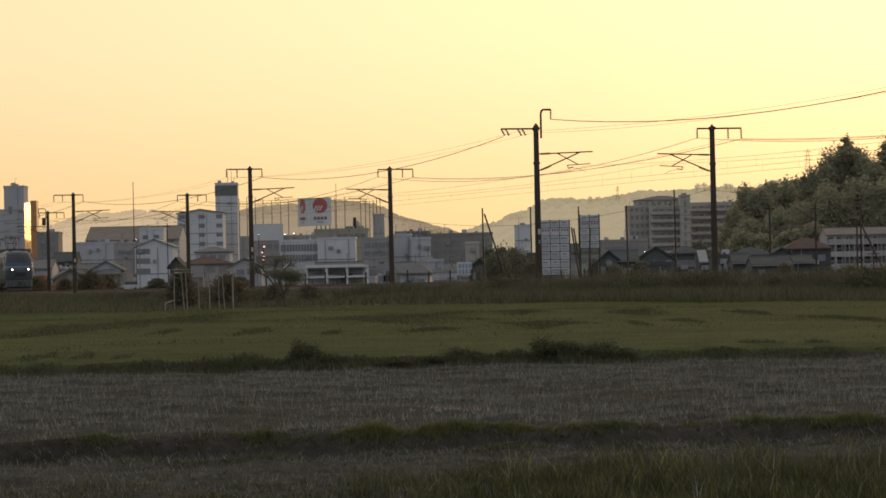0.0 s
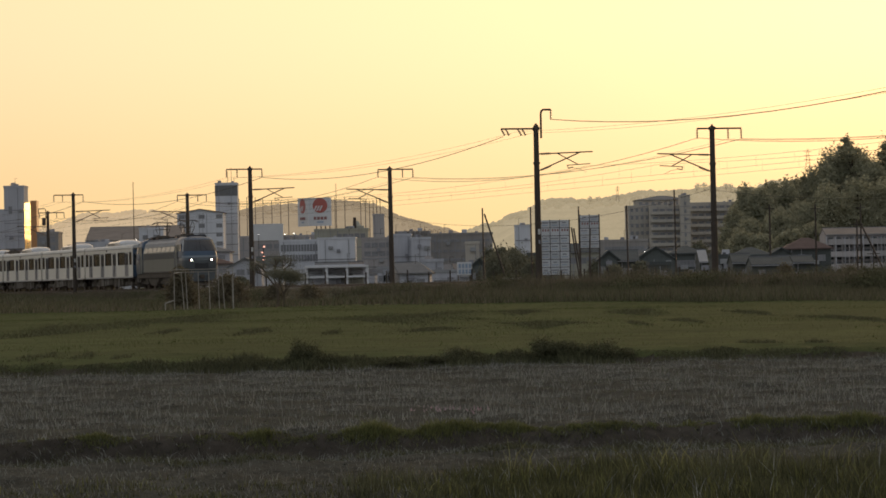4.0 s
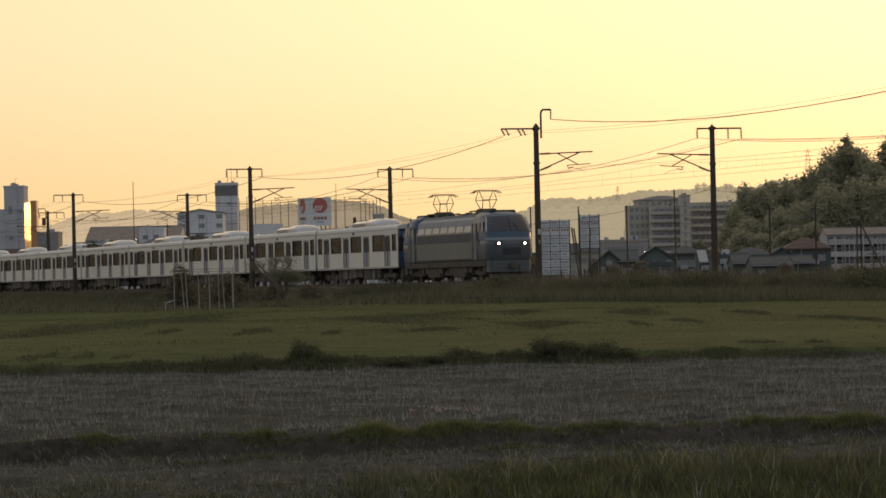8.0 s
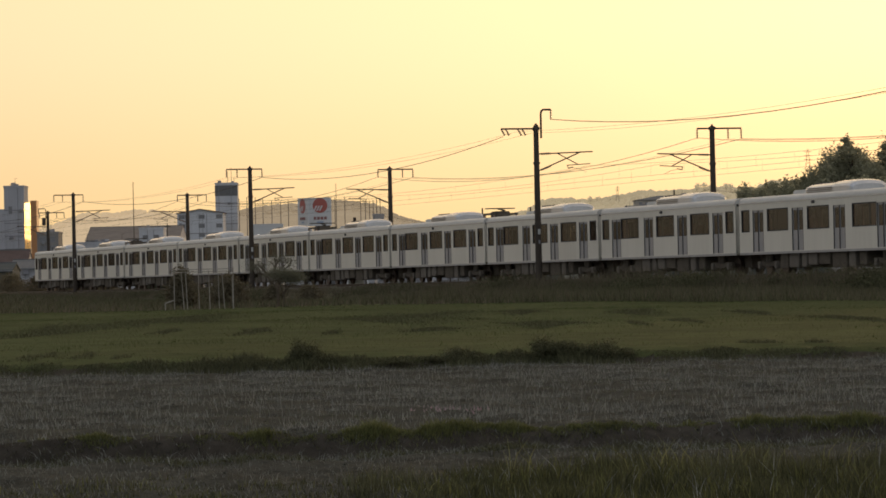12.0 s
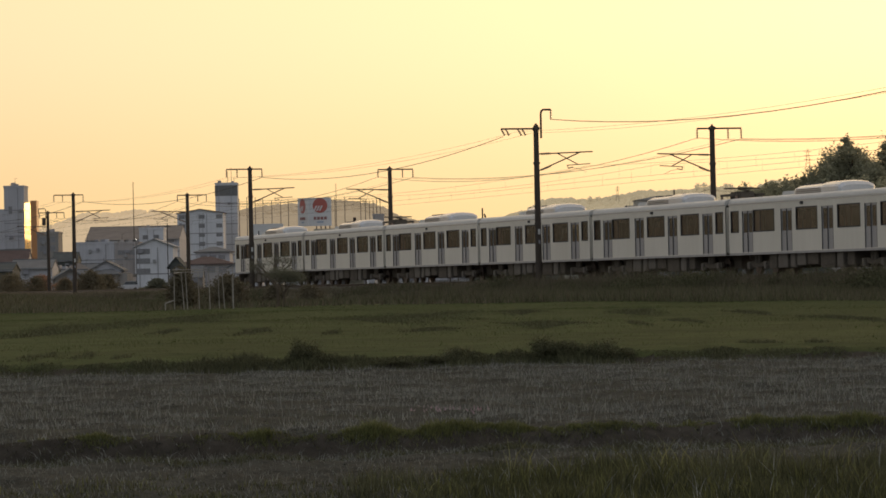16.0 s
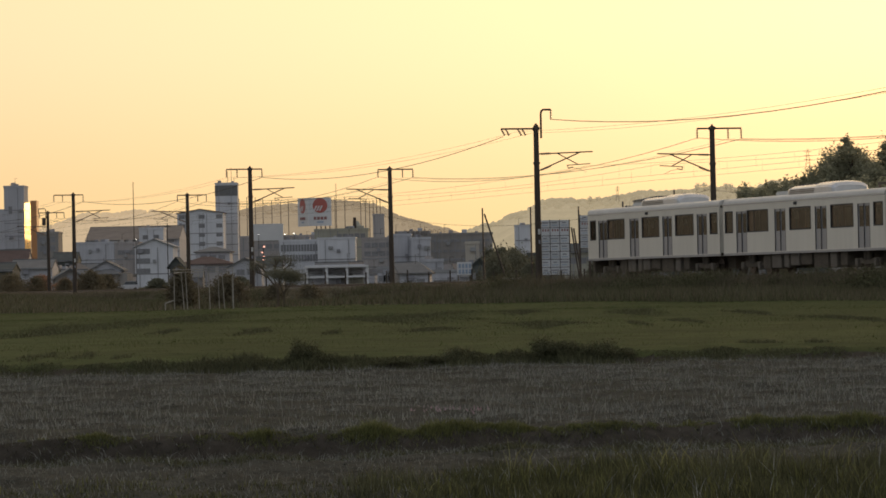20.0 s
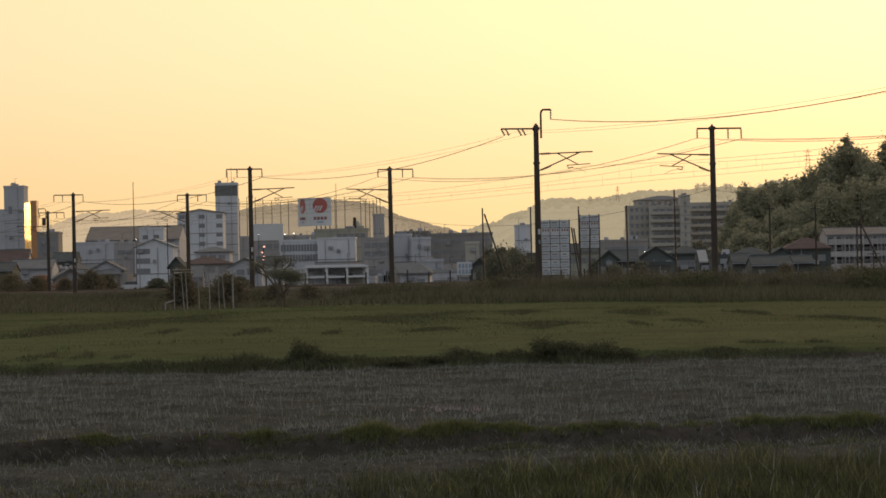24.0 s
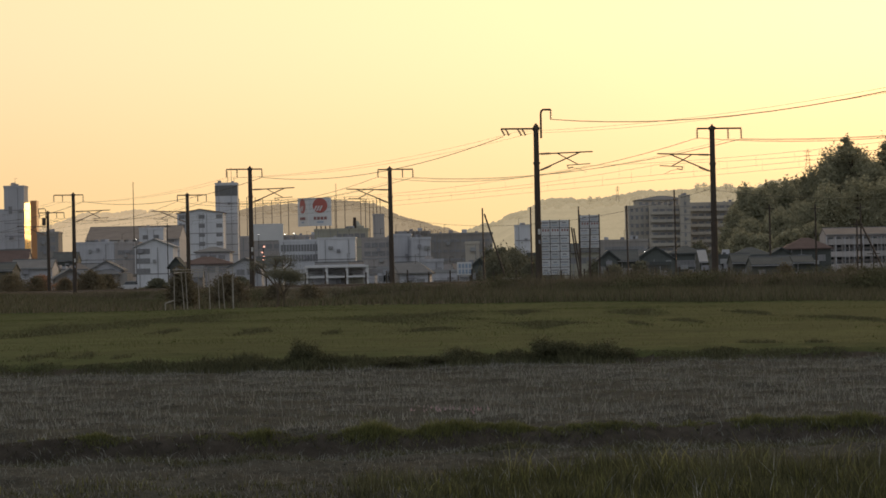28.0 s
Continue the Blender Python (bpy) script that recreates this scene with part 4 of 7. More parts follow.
# ---- distance: wooded hills, their haze given as glow ----
def hill(name, ridge, y, depth, material, label, crown):
    """A wooded ridge. ridge: (x, height) along its top; crown: size of the tree tops that roughen it."""
    rng = np.random.default_rng(int(abs(ridge[0][0])) + 3)
    x = np.arange(ridge[0][0], ridge[-1][0], crown * 0.45)
    top = np.interp(x, [p[0] for p in ridge], [p[1] for p in ridge])
    top = top + crown * 0.25 * (rng.random(len(x)) - 0.5) + crown * 0.4 * np.sin(x / (crown * 3.1)) * np.sin(x / (crown * 7.3))
    rows = []
    for f, dy in ((0.0, -depth), (0.35, -depth * 0.62), (0.7, -depth * 0.3), (0.92, -depth * 0.08), (1.0, 0.0), (0.6, depth * 0.5)):
        wob = crown * 0.22 * (rng.random(len(x)) - 0.5) if 0 < f else 0
        rows.append(np.stack([x, np.full(len(x), y + dy) + crown * 0.6 * rng.random(len(x)), top * f - 2 * (f == 0) + wob], -1))
    v = np.concatenate(rows)
    n = len(x)
    i = (np.arange(len(rows) - 1)[:, None] * n + np.arange(n - 1)[None]).ravel()
    tris = [np.stack([i, i + 1, i + n + 1], 1), np.stack([i, i + n + 1, i + n], 1)]
    # tree tops along the slope and the skyline
    k = 900
    cx = rng.uniform(x[0], x[-1], k)
    cf = np.where(rng.random(k) < 0.8, 1.0, rng.uniform(0.9, 1.0, k))
    cz = np.interp(cx, x, top) * cf
    cy = y - depth * 0.3 * (1 - cf) / 0.3 - 4
    r = crown * rng.uniform(0.35, 0.8, k)
    base = np.array([(0, 0, 0.85), (1, 0, 0.1), (0.3, 0.9, 0.2), (-0.8, 0.6, 0.1), (-0.8, -0.6, 0.15), (0.3, -0.9, 0.1), (0, 0, -0.9), (0.6, -0.6, 0.6), (-0.65, -0.4, 0.6)])
    jit = base[None] * r[:, None, None] * (1 + 0.35 * (rng.random((k, 9, 3)) - 0.5)) + np.stack([cx, cy, cz], -1)[:, None]
    t9 = np.array([(0, 7, 8), (7, 1, 5), (7, 5, 4), (8, 7, 4), (8, 4, 3), (0, 8, 3), (0, 3, 2), (0, 2, 1), (0, 1, 7), (6, 5, 1), (6, 4, 5), (6, 3, 4), (6, 2, 3), (6, 1, 2)])
    tris.append((t9[None] + (len(v) + 9 * np.arange(k))[:, None, None]).reshape(-1, 3))
    ob = tri_mesh(name, np.concatenate([v, jit.reshape(-1, 3)]), np.concatenate(tris), material)
    tagged(ob, label, "hill", kind="structure")


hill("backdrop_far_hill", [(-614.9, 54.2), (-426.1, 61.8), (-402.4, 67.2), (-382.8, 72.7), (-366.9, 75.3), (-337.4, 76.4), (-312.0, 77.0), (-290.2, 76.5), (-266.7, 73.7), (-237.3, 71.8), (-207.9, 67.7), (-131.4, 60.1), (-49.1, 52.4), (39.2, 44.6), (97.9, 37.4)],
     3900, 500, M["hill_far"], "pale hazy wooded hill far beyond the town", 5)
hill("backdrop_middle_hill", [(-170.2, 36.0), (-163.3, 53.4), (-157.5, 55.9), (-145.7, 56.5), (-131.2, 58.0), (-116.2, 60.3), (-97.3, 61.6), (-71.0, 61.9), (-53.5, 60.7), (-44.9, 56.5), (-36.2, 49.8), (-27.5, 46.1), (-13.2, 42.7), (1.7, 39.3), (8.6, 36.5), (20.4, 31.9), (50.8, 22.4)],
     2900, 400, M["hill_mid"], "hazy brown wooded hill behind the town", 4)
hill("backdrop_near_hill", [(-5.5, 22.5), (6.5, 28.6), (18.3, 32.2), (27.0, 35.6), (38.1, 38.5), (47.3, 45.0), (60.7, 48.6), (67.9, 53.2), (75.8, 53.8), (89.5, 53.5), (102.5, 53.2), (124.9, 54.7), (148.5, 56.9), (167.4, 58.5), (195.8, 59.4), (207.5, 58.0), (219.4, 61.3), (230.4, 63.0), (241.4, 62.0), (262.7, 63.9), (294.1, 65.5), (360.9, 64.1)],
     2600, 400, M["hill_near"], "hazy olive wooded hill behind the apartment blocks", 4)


# low woods added unseen all round to close the horizon and dim window reflections
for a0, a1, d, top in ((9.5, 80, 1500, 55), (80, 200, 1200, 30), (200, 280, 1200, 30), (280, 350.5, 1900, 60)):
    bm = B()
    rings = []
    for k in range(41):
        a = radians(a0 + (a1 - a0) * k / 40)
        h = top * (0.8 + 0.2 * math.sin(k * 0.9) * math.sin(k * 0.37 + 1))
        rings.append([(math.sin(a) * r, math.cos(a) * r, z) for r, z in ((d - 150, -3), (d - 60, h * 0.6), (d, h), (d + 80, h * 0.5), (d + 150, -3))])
    solo("backdrop_woods", loft(bm, rings, False, False), M["hill_side"], "added unseen hills that dim the window reflections", "hill", kind="structure")


# ---- buildings of the town ----
def window(parent, x, z, w, h, y, sub=True, face=None):
    """A framed pane set into a wall that faces -y at depth y."""
    bm = B()
    for a, b, c, d in ((x - w / 2, x + w / 2, z - h / 2, z - h / 2 + 0.08), (x - w / 2, x + w / 2, z + h / 2 - 0.08, z + h / 2), (x - w / 2, x - w / 2 + 0.08, z - h / 2 + 0.08, z + h / 2 - 0.08), (x + w / 2 - 0.08, x + w / 2, z - h / 2 + 0.08, z + h / 2 - 0.08), (x - 0.03, x + 0.03, z - h / 2 + 0.08, z + h / 2 - 0.08)):
        box(bm, a, b, y - 0.07, y + 0.02, c, d)
    fr = part("window", bm, M["frame_dark"], parent)
    part("pane", box(B(), x - w / 2 + 0.08, x + w / 2 - 0.08, y - 0.03, y - 0.01, z - h / 2 + 0.08, z + h / 2 - 0.08), M["pane"], fr)
    return fr


def building(name, label, x0, x1, y, z1, wall, depth=12.0, roof="flat", roof_mat=None, rows=(), cols=(), win=(1.6, 1.3), rz=0.0, z0=-0.8, rise=2.0, balcony=False, category="building", overhang=0.4):
    """A block whose front stands at depth y, with its windows, balconies and roof as parts. rows, cols: heights and places across of its windows."""
    w, cx = x1 - x0, (x0 + x1) / 2
    root = thing(name, label, category, pose(cx, y, z0 + land(cx), 0, 0, rz))
    h = z1 - z0
    part("wall", box(B(), -w / 2, w / 2, 0, depth, 0, h), wall, root)
    if roof == "flat":
        bm = B()
        for a, b, c, d in ((-w / 2 - 0.1, w / 2 + 0.1, -0.1, 0.2), (-w / 2 - 0.1, w / 2 + 0.1, depth - 0.2, depth + 0.1), (-w / 2 - 0.1, -w / 2 + 0.2, 0.2, depth - 0.2), (w / 2 - 0.2, w / 2 + 0.1, 0.2, depth - 0.2)):
            box(bm, a, b, c, d, h, h + 0.45)
        part("parapet", bm, roof_mat or wall, root)
        part("roof", box(B(), -w / 2 + 0.2, w / 2 - 0.2, 0.2, depth - 0.2, h, h + 0.1), M["roof_pale"], root)
    else:
        o = overhang
        if roof == "gable":      # ridge runs away from the front, gable to the front
            tri = lambda yy: [(-w / 2, yy, h), (w / 2, yy, h), (0, yy, h + rise)]
            part("gable_wall", loft(B(), [tri(0), tri(depth)]), wall, root)
            drop = rise * o / (w / 2)
            for k in (-1, 1):
                sl = lambda yy: [(0, yy, h + rise), (k * (w / 2 + o), yy, h - drop), (k * (w / 2 + o), yy, h - drop + 0.22), (0, yy, h + rise + 0.22)]
                part("roof_slope", loft(B(), [sl(-o), sl(depth + o)]), roof_mat or M["roof_dark"], root)
        elif roof == "ridge":    # ridge runs along the front
            tri = lambda xx: [(xx, 0, h), (xx, depth, h), (xx, depth / 2, h + rise)]
            part("gable_wall", loft(B(), [tri(-w / 2), tri(w / 2)]), wall, root)
            drop = rise * o / (depth / 2)
            for ye, yr in ((-o, depth / 2), (depth + o, depth / 2)):
                sl = lambda xx: [(xx, yr, h + rise), (xx, ye, h - drop), (xx, ye, h - drop + 0.22), (xx, yr, h + rise + 0.22)]
                part("roof_slope", loft(B(), [sl(-w / 2 - 0.08), sl(w / 2 + 0.08)]), roof_mat or M["roof_dark"], root)
            part("ridge_cap", box(B(), -w / 2 - 0.12, w / 2 + 0.12, depth / 2 - 0.15, depth / 2 + 0.15, h + rise + 0.14, h + rise + 0.32), M["roof_dark"], root)
            part("gutter", box(B(), -w / 2 - 0.1, w / 2 + 0.1, -o - 0.12, -o, h - drop + 0.02, h - drop + 0.14), M["frame_dark"], root)
        else:                    # hipped
            bm = loft(B(), [[(-w / 2 - o, -o, h - 0.1), (w / 2 + o, -o, h - 0.1), (w / 2 + o, depth + o, h - 0.1), (-w / 2 - o, depth + o, h - 0.1)],
                            [(-w / 2 - o, -o, h + 0.1), (w / 2 + o, -o, h + 0.1), (w / 2 + o, depth + o, h + 0.1), (-w / 2 - o, depth + o, h + 0.1)],
                            [(-w * 0.08, depth * 0.45, h + rise), (w * 0.08, depth * 0.45, h + rise), (w * 0.08, depth * 0.55, h + rise), (-w * 0.08, depth * 0.55, h + rise)]])
            part("roof", bm, roof_mat or M["roof_dark"], root)
    # string courses, rain pipes and small gear that break up the plain walls
    rd = random.Random(int(abs(cx) * 13 + y))
    if h > 7:
        for q in range(1, int(h / 3.1)):
            part("string_course", box(B(), -w / 2, w / 2, -0.05, -0.004, q * 3.1, q * 3.1 + 0.22), M["frame_dark"], root)
    for q in range(1 if w < 6 else 2 if w < 12 else 4):
        x = rd.uniform(-w / 2 + 0.2, w / 2 - 0.2)
        part("rain_pipe", box(B(), x - 0.06, x + 0.06, -0.12, -0.004, 0, h - 0.1), M["frame_dark"], root)
    for q in range(2 if h > 5 else 1):
        x, zz = rd.uniform(-w / 2 + 0.5, w / 2 - 0.9), rd.uniform(0.45, 0.85) * h
        part("wall_unit", bevelled(box(B(), x, x + rd.uniform(0.6, 1.1), -0.4, -0.004, zz, zz + 0.7), 0.04), M["roof_pale"] if q else M["sign_grey"], root)
    if roof == "flat" and w > 3:
        for q in range(2 if w < 9 else 4):
            x, e = rd.uniform(-w / 2 + 0.6, w / 2 - 1.4), rd.uniform(0.5, 1.1)
            part("roof_unit", bevelled(box(B(), x, x + e, 1.0, 2.2, h, h + 0.3 + e * 0.8), 0.06), M[rd.choice(("wall_grey", "wall_brown", "sign_grey"))], root)
        x = rd.uniform(-w / 2 + 0.5, w / 2 - 0.5)
        part("roof_aerial", path_tube(B(), [(x, 1.5, h), (x, 1.5, h + 2.2), (x + 0.5, 1.5, h + 2.2)], 0.04, 5), M["steel"], root)
    if balcony:
        for x in cols[:-1]:
            gap = (cols[1] - cols[0]) / 2
            part("balcony_screen", box(B(), x - cx + gap - 0.06, x - cx + gap + 0.06, -1.22, -0.004, 0, h - 0.4), M["wall_brown"], root)
    for z in rows:
        for x in cols:
            window(root, x - cx, z - z0, win[0], win[1], 0.0)
        if balcony:
            zz = z - z0 - win[1] / 2 - 0.35
            b = part("balcony", box(B(), -w / 2 + 0.3, w / 2 - 0.3, -1.2, 0.0, zz, zz + 0.18), wall, root)
            part("balcony_rail", box(B(), -w / 2 + 0.3, w / 2 - 0.3, -1.2, -1.1, zz + 0.18, zz + 1.05), wall, b)
    return root


def spread(a, b, n):
    return [a + (b - a) * (i + 0.5) / n for i in range(n)]


# left tower with its mirror-like side that catches the sun
tower = building("tall_block", "tall grey concrete block with a sunlit golden glass side", -105.39, -100.57, 900, 23.42, M["wall_grey"], 9, rows=(17.98,), cols=(-103.90,), win=(0.9, 1.8))
part("wing", box(B(), -8.43, -2.45, 0.3, 9, 0, 19.04), M["wall_grey"], tower)
half = Vector((sd.x + 0.10, sd.y - 0.995, 0)).normalized()
turn = math.degrees(math.atan2(half.x, -half.y))
part("mirror_side", box(B(), 0, 5.5, 0, 0.3, 6.6, 20.5, pose(2.48, 0, 0, 0, 0, turn)), M["gold_glass"], tower, "glass side glowing gold in the low sun")
for k in range(5):
    part("facade_joint", box(B(), 0, 5.5, -0.06, -0.005, 7.89 + k * 2.6 + 0.3, 7.89 + k * 2.6 + 0.38, pose(2.48, 0, 0, 0, 0, turn)), M["frame_dark"], tower)
# the tower's orange is sunlight painted into its colour
part("plant_tower", box(B(), 6.15, 7.55, -20, -15, 0, 18.48 + 2), M["sunlit_brown"], tower, "brown plant tower with sunlit orange painted in")
bm = B()
for k in range(4):
    tube(bm, (-1.6 + k * 0.4, 3, 23.12), (-1.6 + k * 0.4, 3, 23.93 + (k == 1) * 1.2), 0.05)
part("aerial", bm, M["steel"], tower)
part("railing", path_tube(B(), [(-2.3, 1, 23.39), (2.3, 1, 23.39)], 0.06), M["steel"], tower)

building("house", "low house with a red-brown roof beside the tall block", -75.32, -68.95, 620, 3.59, M["wall_brown"], 9, "ridge", M["roof_red"], rise=2.4, category="house")
building("warehouse", "grey corrugated shed near the railway", -64.82, -58.56, 560, 2.86, M["wall_grey"], 9, "ridge", M["roof_dark"], rise=1.2)
building("block", "dark brown block with roof tanks", -91.13, -86.31, 840, 11.53, M["wall_dark"], 9, rows=[10.26, 8.23], cols=[-89.86, -87.83])
building("long_hall", "long hall with a dark sloping roof", -95.50, -70.41, 1000, 11.83, M["wall_grey"], 30, "ridge", M["roof_brown"], rise=3.63, rows=(11.37,), cols=spread(-94.59, -71.32, 9), win=(1.6, 0.9))
building("block", "pale plastered block behind the houses", -77.90, -71.66, 960, 14.16, M["wall_white"], 10, rows=(12.13,), cols=(-76.30, -73.54), win=(1.4, 1.1))
building("apartment_house", "large plain grey hall with few windows", -80.66, -71.62, 820, 9.06, M["wall_grey"], 12, rows=[3.36], cols=spread(-80.17, -71.99, 3), win=(1.5, 1.0))
building("house", "small brown house with a dark roof", -69.35, -64.22, 790, 8.77, M["wall_brown"], 9, "flat", M["wall_brown"], rows=[6.98], cols=[-67.92, -65.65], win=(1.5, 1.0), category="house")
building("apartment_house", "white gabled apartment house with three rows of windows", -63.41, -55.61, 770, 8.00, M["wall_white"], 14, "gable", M["roof_pale"], rise=1.51, rows=[7.07, 5.09, 3.00], cols=[-62.94 + 0.5, -61.08], win=(1.5, 1.1))
building("house", "house with a pale gable roof", -56.57, -51.68, 600, 2.79, M["wall_grey"], 8, "gable", M["roof_dark"], rise=1.3, rows=(2.07,), cols=(-55.12, -53.31), category="house", win=(1.3, 0.9))
building("apartment_house", "white five-storey apartment block with a shallow brown roof", -77.95, -64.49, 1100, 20.70, M["wall_white"], 14, "gable", M["roof_red"], rise=1.16, rows=[19.70, 17.04, 14.38, 11.72, 9.06], cols=[-76.62, -70.81, -65.65], win=(1.8, 1.2))
t2 = building("stair_tower", "tall windowless white tower with a dark top band", -67.74, -61.15, 1118, 29.80, M["wall_white"], 7)
part("top_band", box(B(), -3.38, 3.38, -0.06, 0, 25.09 + 2.0, 28.21 + 2.0), M["roof_dark"], t2, "dark grey top band")
bm = B()
for k in (-2.2, 0.4, 1.5):
    tube(bm, (k, 2, 28.55 + 2), (k, 2, 28.55 + 5.5 + k), 0.06)
part("aerial", bm, M["steel"], t2)
building("house", "house with a brown hipped roof", -45.06, -36.36, 640, 3.86, M["wall_brown"], 10, "hip", M["roof_red"], rise=1.35, rows=(2.89,), cols=spread(-44.68, -36.75, 4), category="house", win=(1.4, 1.0))
building("house", "pale two-storey house with a grey hipped roof", -43.1, -37.2, 652, 6.05, M["wall_grey"], 9, "hip", M["roof_dark"], rise=0.98, rows=(5.1,), cols=spread(-42.5, -37.8, 3), category="house", win=(1.2, 0.8))
building("house", "grey house with a gable towards the railway", -34.45, -29.19, 600, 3.24, M["wall_grey"], 9, "gable", M["roof_dark"], rise=1.36, rows=(2.43,), cols=(-32.55, -30.83), category="house", win=(1.3, 0.9))
hall = building("store_building", "low store with a large blank white upper wall", -50.59, -31.20, 930, 11.79, M["wall_brown"], 16, rows=(9.54,), cols=spread(-46.23, -32.18, 7), win=(1.6, 1.2))
part("blank_wall", box(B(), -6.18, 1.26, -0.2, 1.0, 11.8, 15.95), M["sign_white"], hall, "blank white upper wall")
office = building("office_block", "office block with long ribbon windows", -35.06, -26.35, 800, 9.35, M["wall_white"], 12, rows=[8.02, 5.84], cols=spread(-34.81, -26.59, 13), win=(0.5, 1.45), rz=-8)
building("block", "blank pale grey block beside the offices", -26.50, -18.50, 790, 9.73, M["wall_white"], 12)
# low white frame building with large openings
root = thing("arcade_building", "low white two-storey frame building with wide openings", "building", pose(-18.36, 500, -0.8 + land(-18.36), 0, 0, 4))
part("back_wall", box(B(), 0, 8.16, 3.0, 3.2, 0, 1.96 + 2), M["wall_grey"], root)
for z in (0.2, 0.60 + 1.6, 1.96 + 1.6):
    part("slab", box(B(), -0.2, 8.16 + 0.2, -0.2, 3.2, z, z + 0.26), M["sign_white"], root)
for k in range(4):
    part("column", box(B(), 2.72 * k - 0.15, 2.72 * k + 0.2, -0.1, 0.25, 0.6, 1.96 + 1.6), M["sign_white"], root)
for k in range(4):
    part("inner_pane", box(B(), 2.72 * k + 0.3, 2.72 * k + 2.3, 2.9, 2.98, 0.60 + 2.1, 1.81 + 1.5), M["pane"], root)

# practice-range posts on the hill's foot
net = thing("net_enclosure", "row of tall thin posts round a practice range", "net posts", pose(0, 0, 0))
foot = lambda x, z: z + land(x)
for k, x in enumerate((-70.52, -67.97, -65.22, -62.27, -59.32, -56.38, -53.43, -37.32, -33.98, -28.29, -26.72, -25.34, -23.96, -22.79, -21.61)):
    part("post", tube(B(), (x, 1300 + (k % 3) * 3, foot(x, -1)), (x, 1300 + (k % 3) * 3, foot(x, 29.3 + 0.8 * math.sin(k))), 0.16, 0.11, 6), M["steel"], net)
for z in (28.2, 29.0):
    part("cable", path_tube(B(), [(-70.52, 1300, z + 0.73), (-53.43, 1300, z + 1.16), (-36.14, 1300, z + 0.79), (-21.21, 1302, z + 0.86)], 0.06), M["wire"], net)
part("pole", tube(B(), (-36.73, 1298, -0.2), (-36.73, 1298, 35.44), 0.18, 0.08, 6), M["steel"], net)

# billboard on an olive building
ob = building("works_building", "olive and brown works building with stepped roofs", -29.50, -17.15, 860, 12.56, M["wall_olive"], 14, rows=[11.26], cols=spread(-24.43, -17.67, 5), win=(1.1, 1.0))
part("roof_house", box(B(), 1.56, 5.20, 2, 8, 11.31 + 2, 12.35 + 2), M["wall_olive"], ob)
part("turret", loft(B(), [[(2.73, 2, 12.35 + 2), (4.55, 2, 12.35 + 2), (4.55, 5, 12.35 + 2), (2.73, 5, 12.35 + 2)], [(3.38, 3, 13.51 + 2), (3.90, 3, 13.51 + 2), (3.90, 4, 13.51 + 2), (3.38, 4, 13.51 + 2)]]), M["wall_olive"], ob)
for k in (14, 17):
    part("roof_pipe", tube(B(), (1.56 + k * 0.1, 2, 11.70 + 2), (1.56 + k * 0.1, 2, 14.29 + 2), 0.2, 0.2, 8), M["steel"], ob)
building("block", "square olive tower block", -15.80, -13.23, 850, 15.76, M["wall_brown"], 5)
building("block", "brown works block with small windows", -16.54, -9.65, 760, 9.40, M["wall_brown"], 10, rows=[8.26, 6.53], cols=spread(-16.08, -10.11, 4), win=(1.3, 1.0))
bill = thing("billboard", "two-sided rooftop billboard with red round emblem on white", "billboard", pose(-28.40, 866, 13.68 + land(-28.4)))
part("front_panel", box(B(), -2.75, 2.75, 0, 0.4, 0, 6.54), M["sign_white"], bill)
part("side_panel", box(B(), 0, 6.2, 0, 0.4, 0, 6.54, pose(-5.23, 5.6, 0, 0, 0, -66)), M["sign_white"], bill)


def emblem(parent, m, r):
    """A red disc with three pale slanting strokes and bars of lettering below."""
    bm = tube(B(), m @ Vector((0, -0.03, 0)), m @ Vector((0, -0.08, 0)), r, r, 32)
    part("emblem", bm, M["sign_red"], parent, "red round emblem")
    for k in (-0.42, -0.05, 0.32):
        bm = box(B(), -0.09 * r, 0.09 * r, -0.12, -0.085, -0.62 * r, 0.15 * r, m @ pose(k * r - 0.1 * r, 0, -0.15 * r, 0, 28, 0))
        part("stroke", bm, M["sign_white"], parent)
    for k, (w, z) in enumerate(((0.36, -1.72), (0.36, -1.72), (0.36, -1.72), (0.36, -1.72))):
        x = (-0.72 + k * 0.48) * r
        part("letter_bar", box(B(), x - w * r / 2, x + w * r / 2, -0.08, -0.03, (z - 0.2) * r, (z + 0.2) * r, m), M["sign_dull"], parent)
    part("letter_bar", box(B(), -0.45 * r, 0.45 * r, -0.08, -0.03, -2.35 * r, -2.15 * r, m), M["sign_blue"], parent)


emblem(bill, pose(0.13, 0, 4.71), 1.70)
emblem(bill, pose(-5.23, 5.6, 4.71, 0, 0, -66) @ pose(3.1, 0, 0), 1.70)
for k in (-6, 2, 10, 18):
    part("leg", box(B(), k * 0.128 - 0.12, k * 0.128 + 0.12, 0.5, 0.75, -1.25, 6.28), M["steel"], bill)
bm = B()
for k in range(3):
    path_tube(bm, [(-2.75, 0.9, 1 + k * 2), (2.75, 0.9, 2.5 + k * 2)], 0.06)
part("bracing", bm, M["steel"], bill)

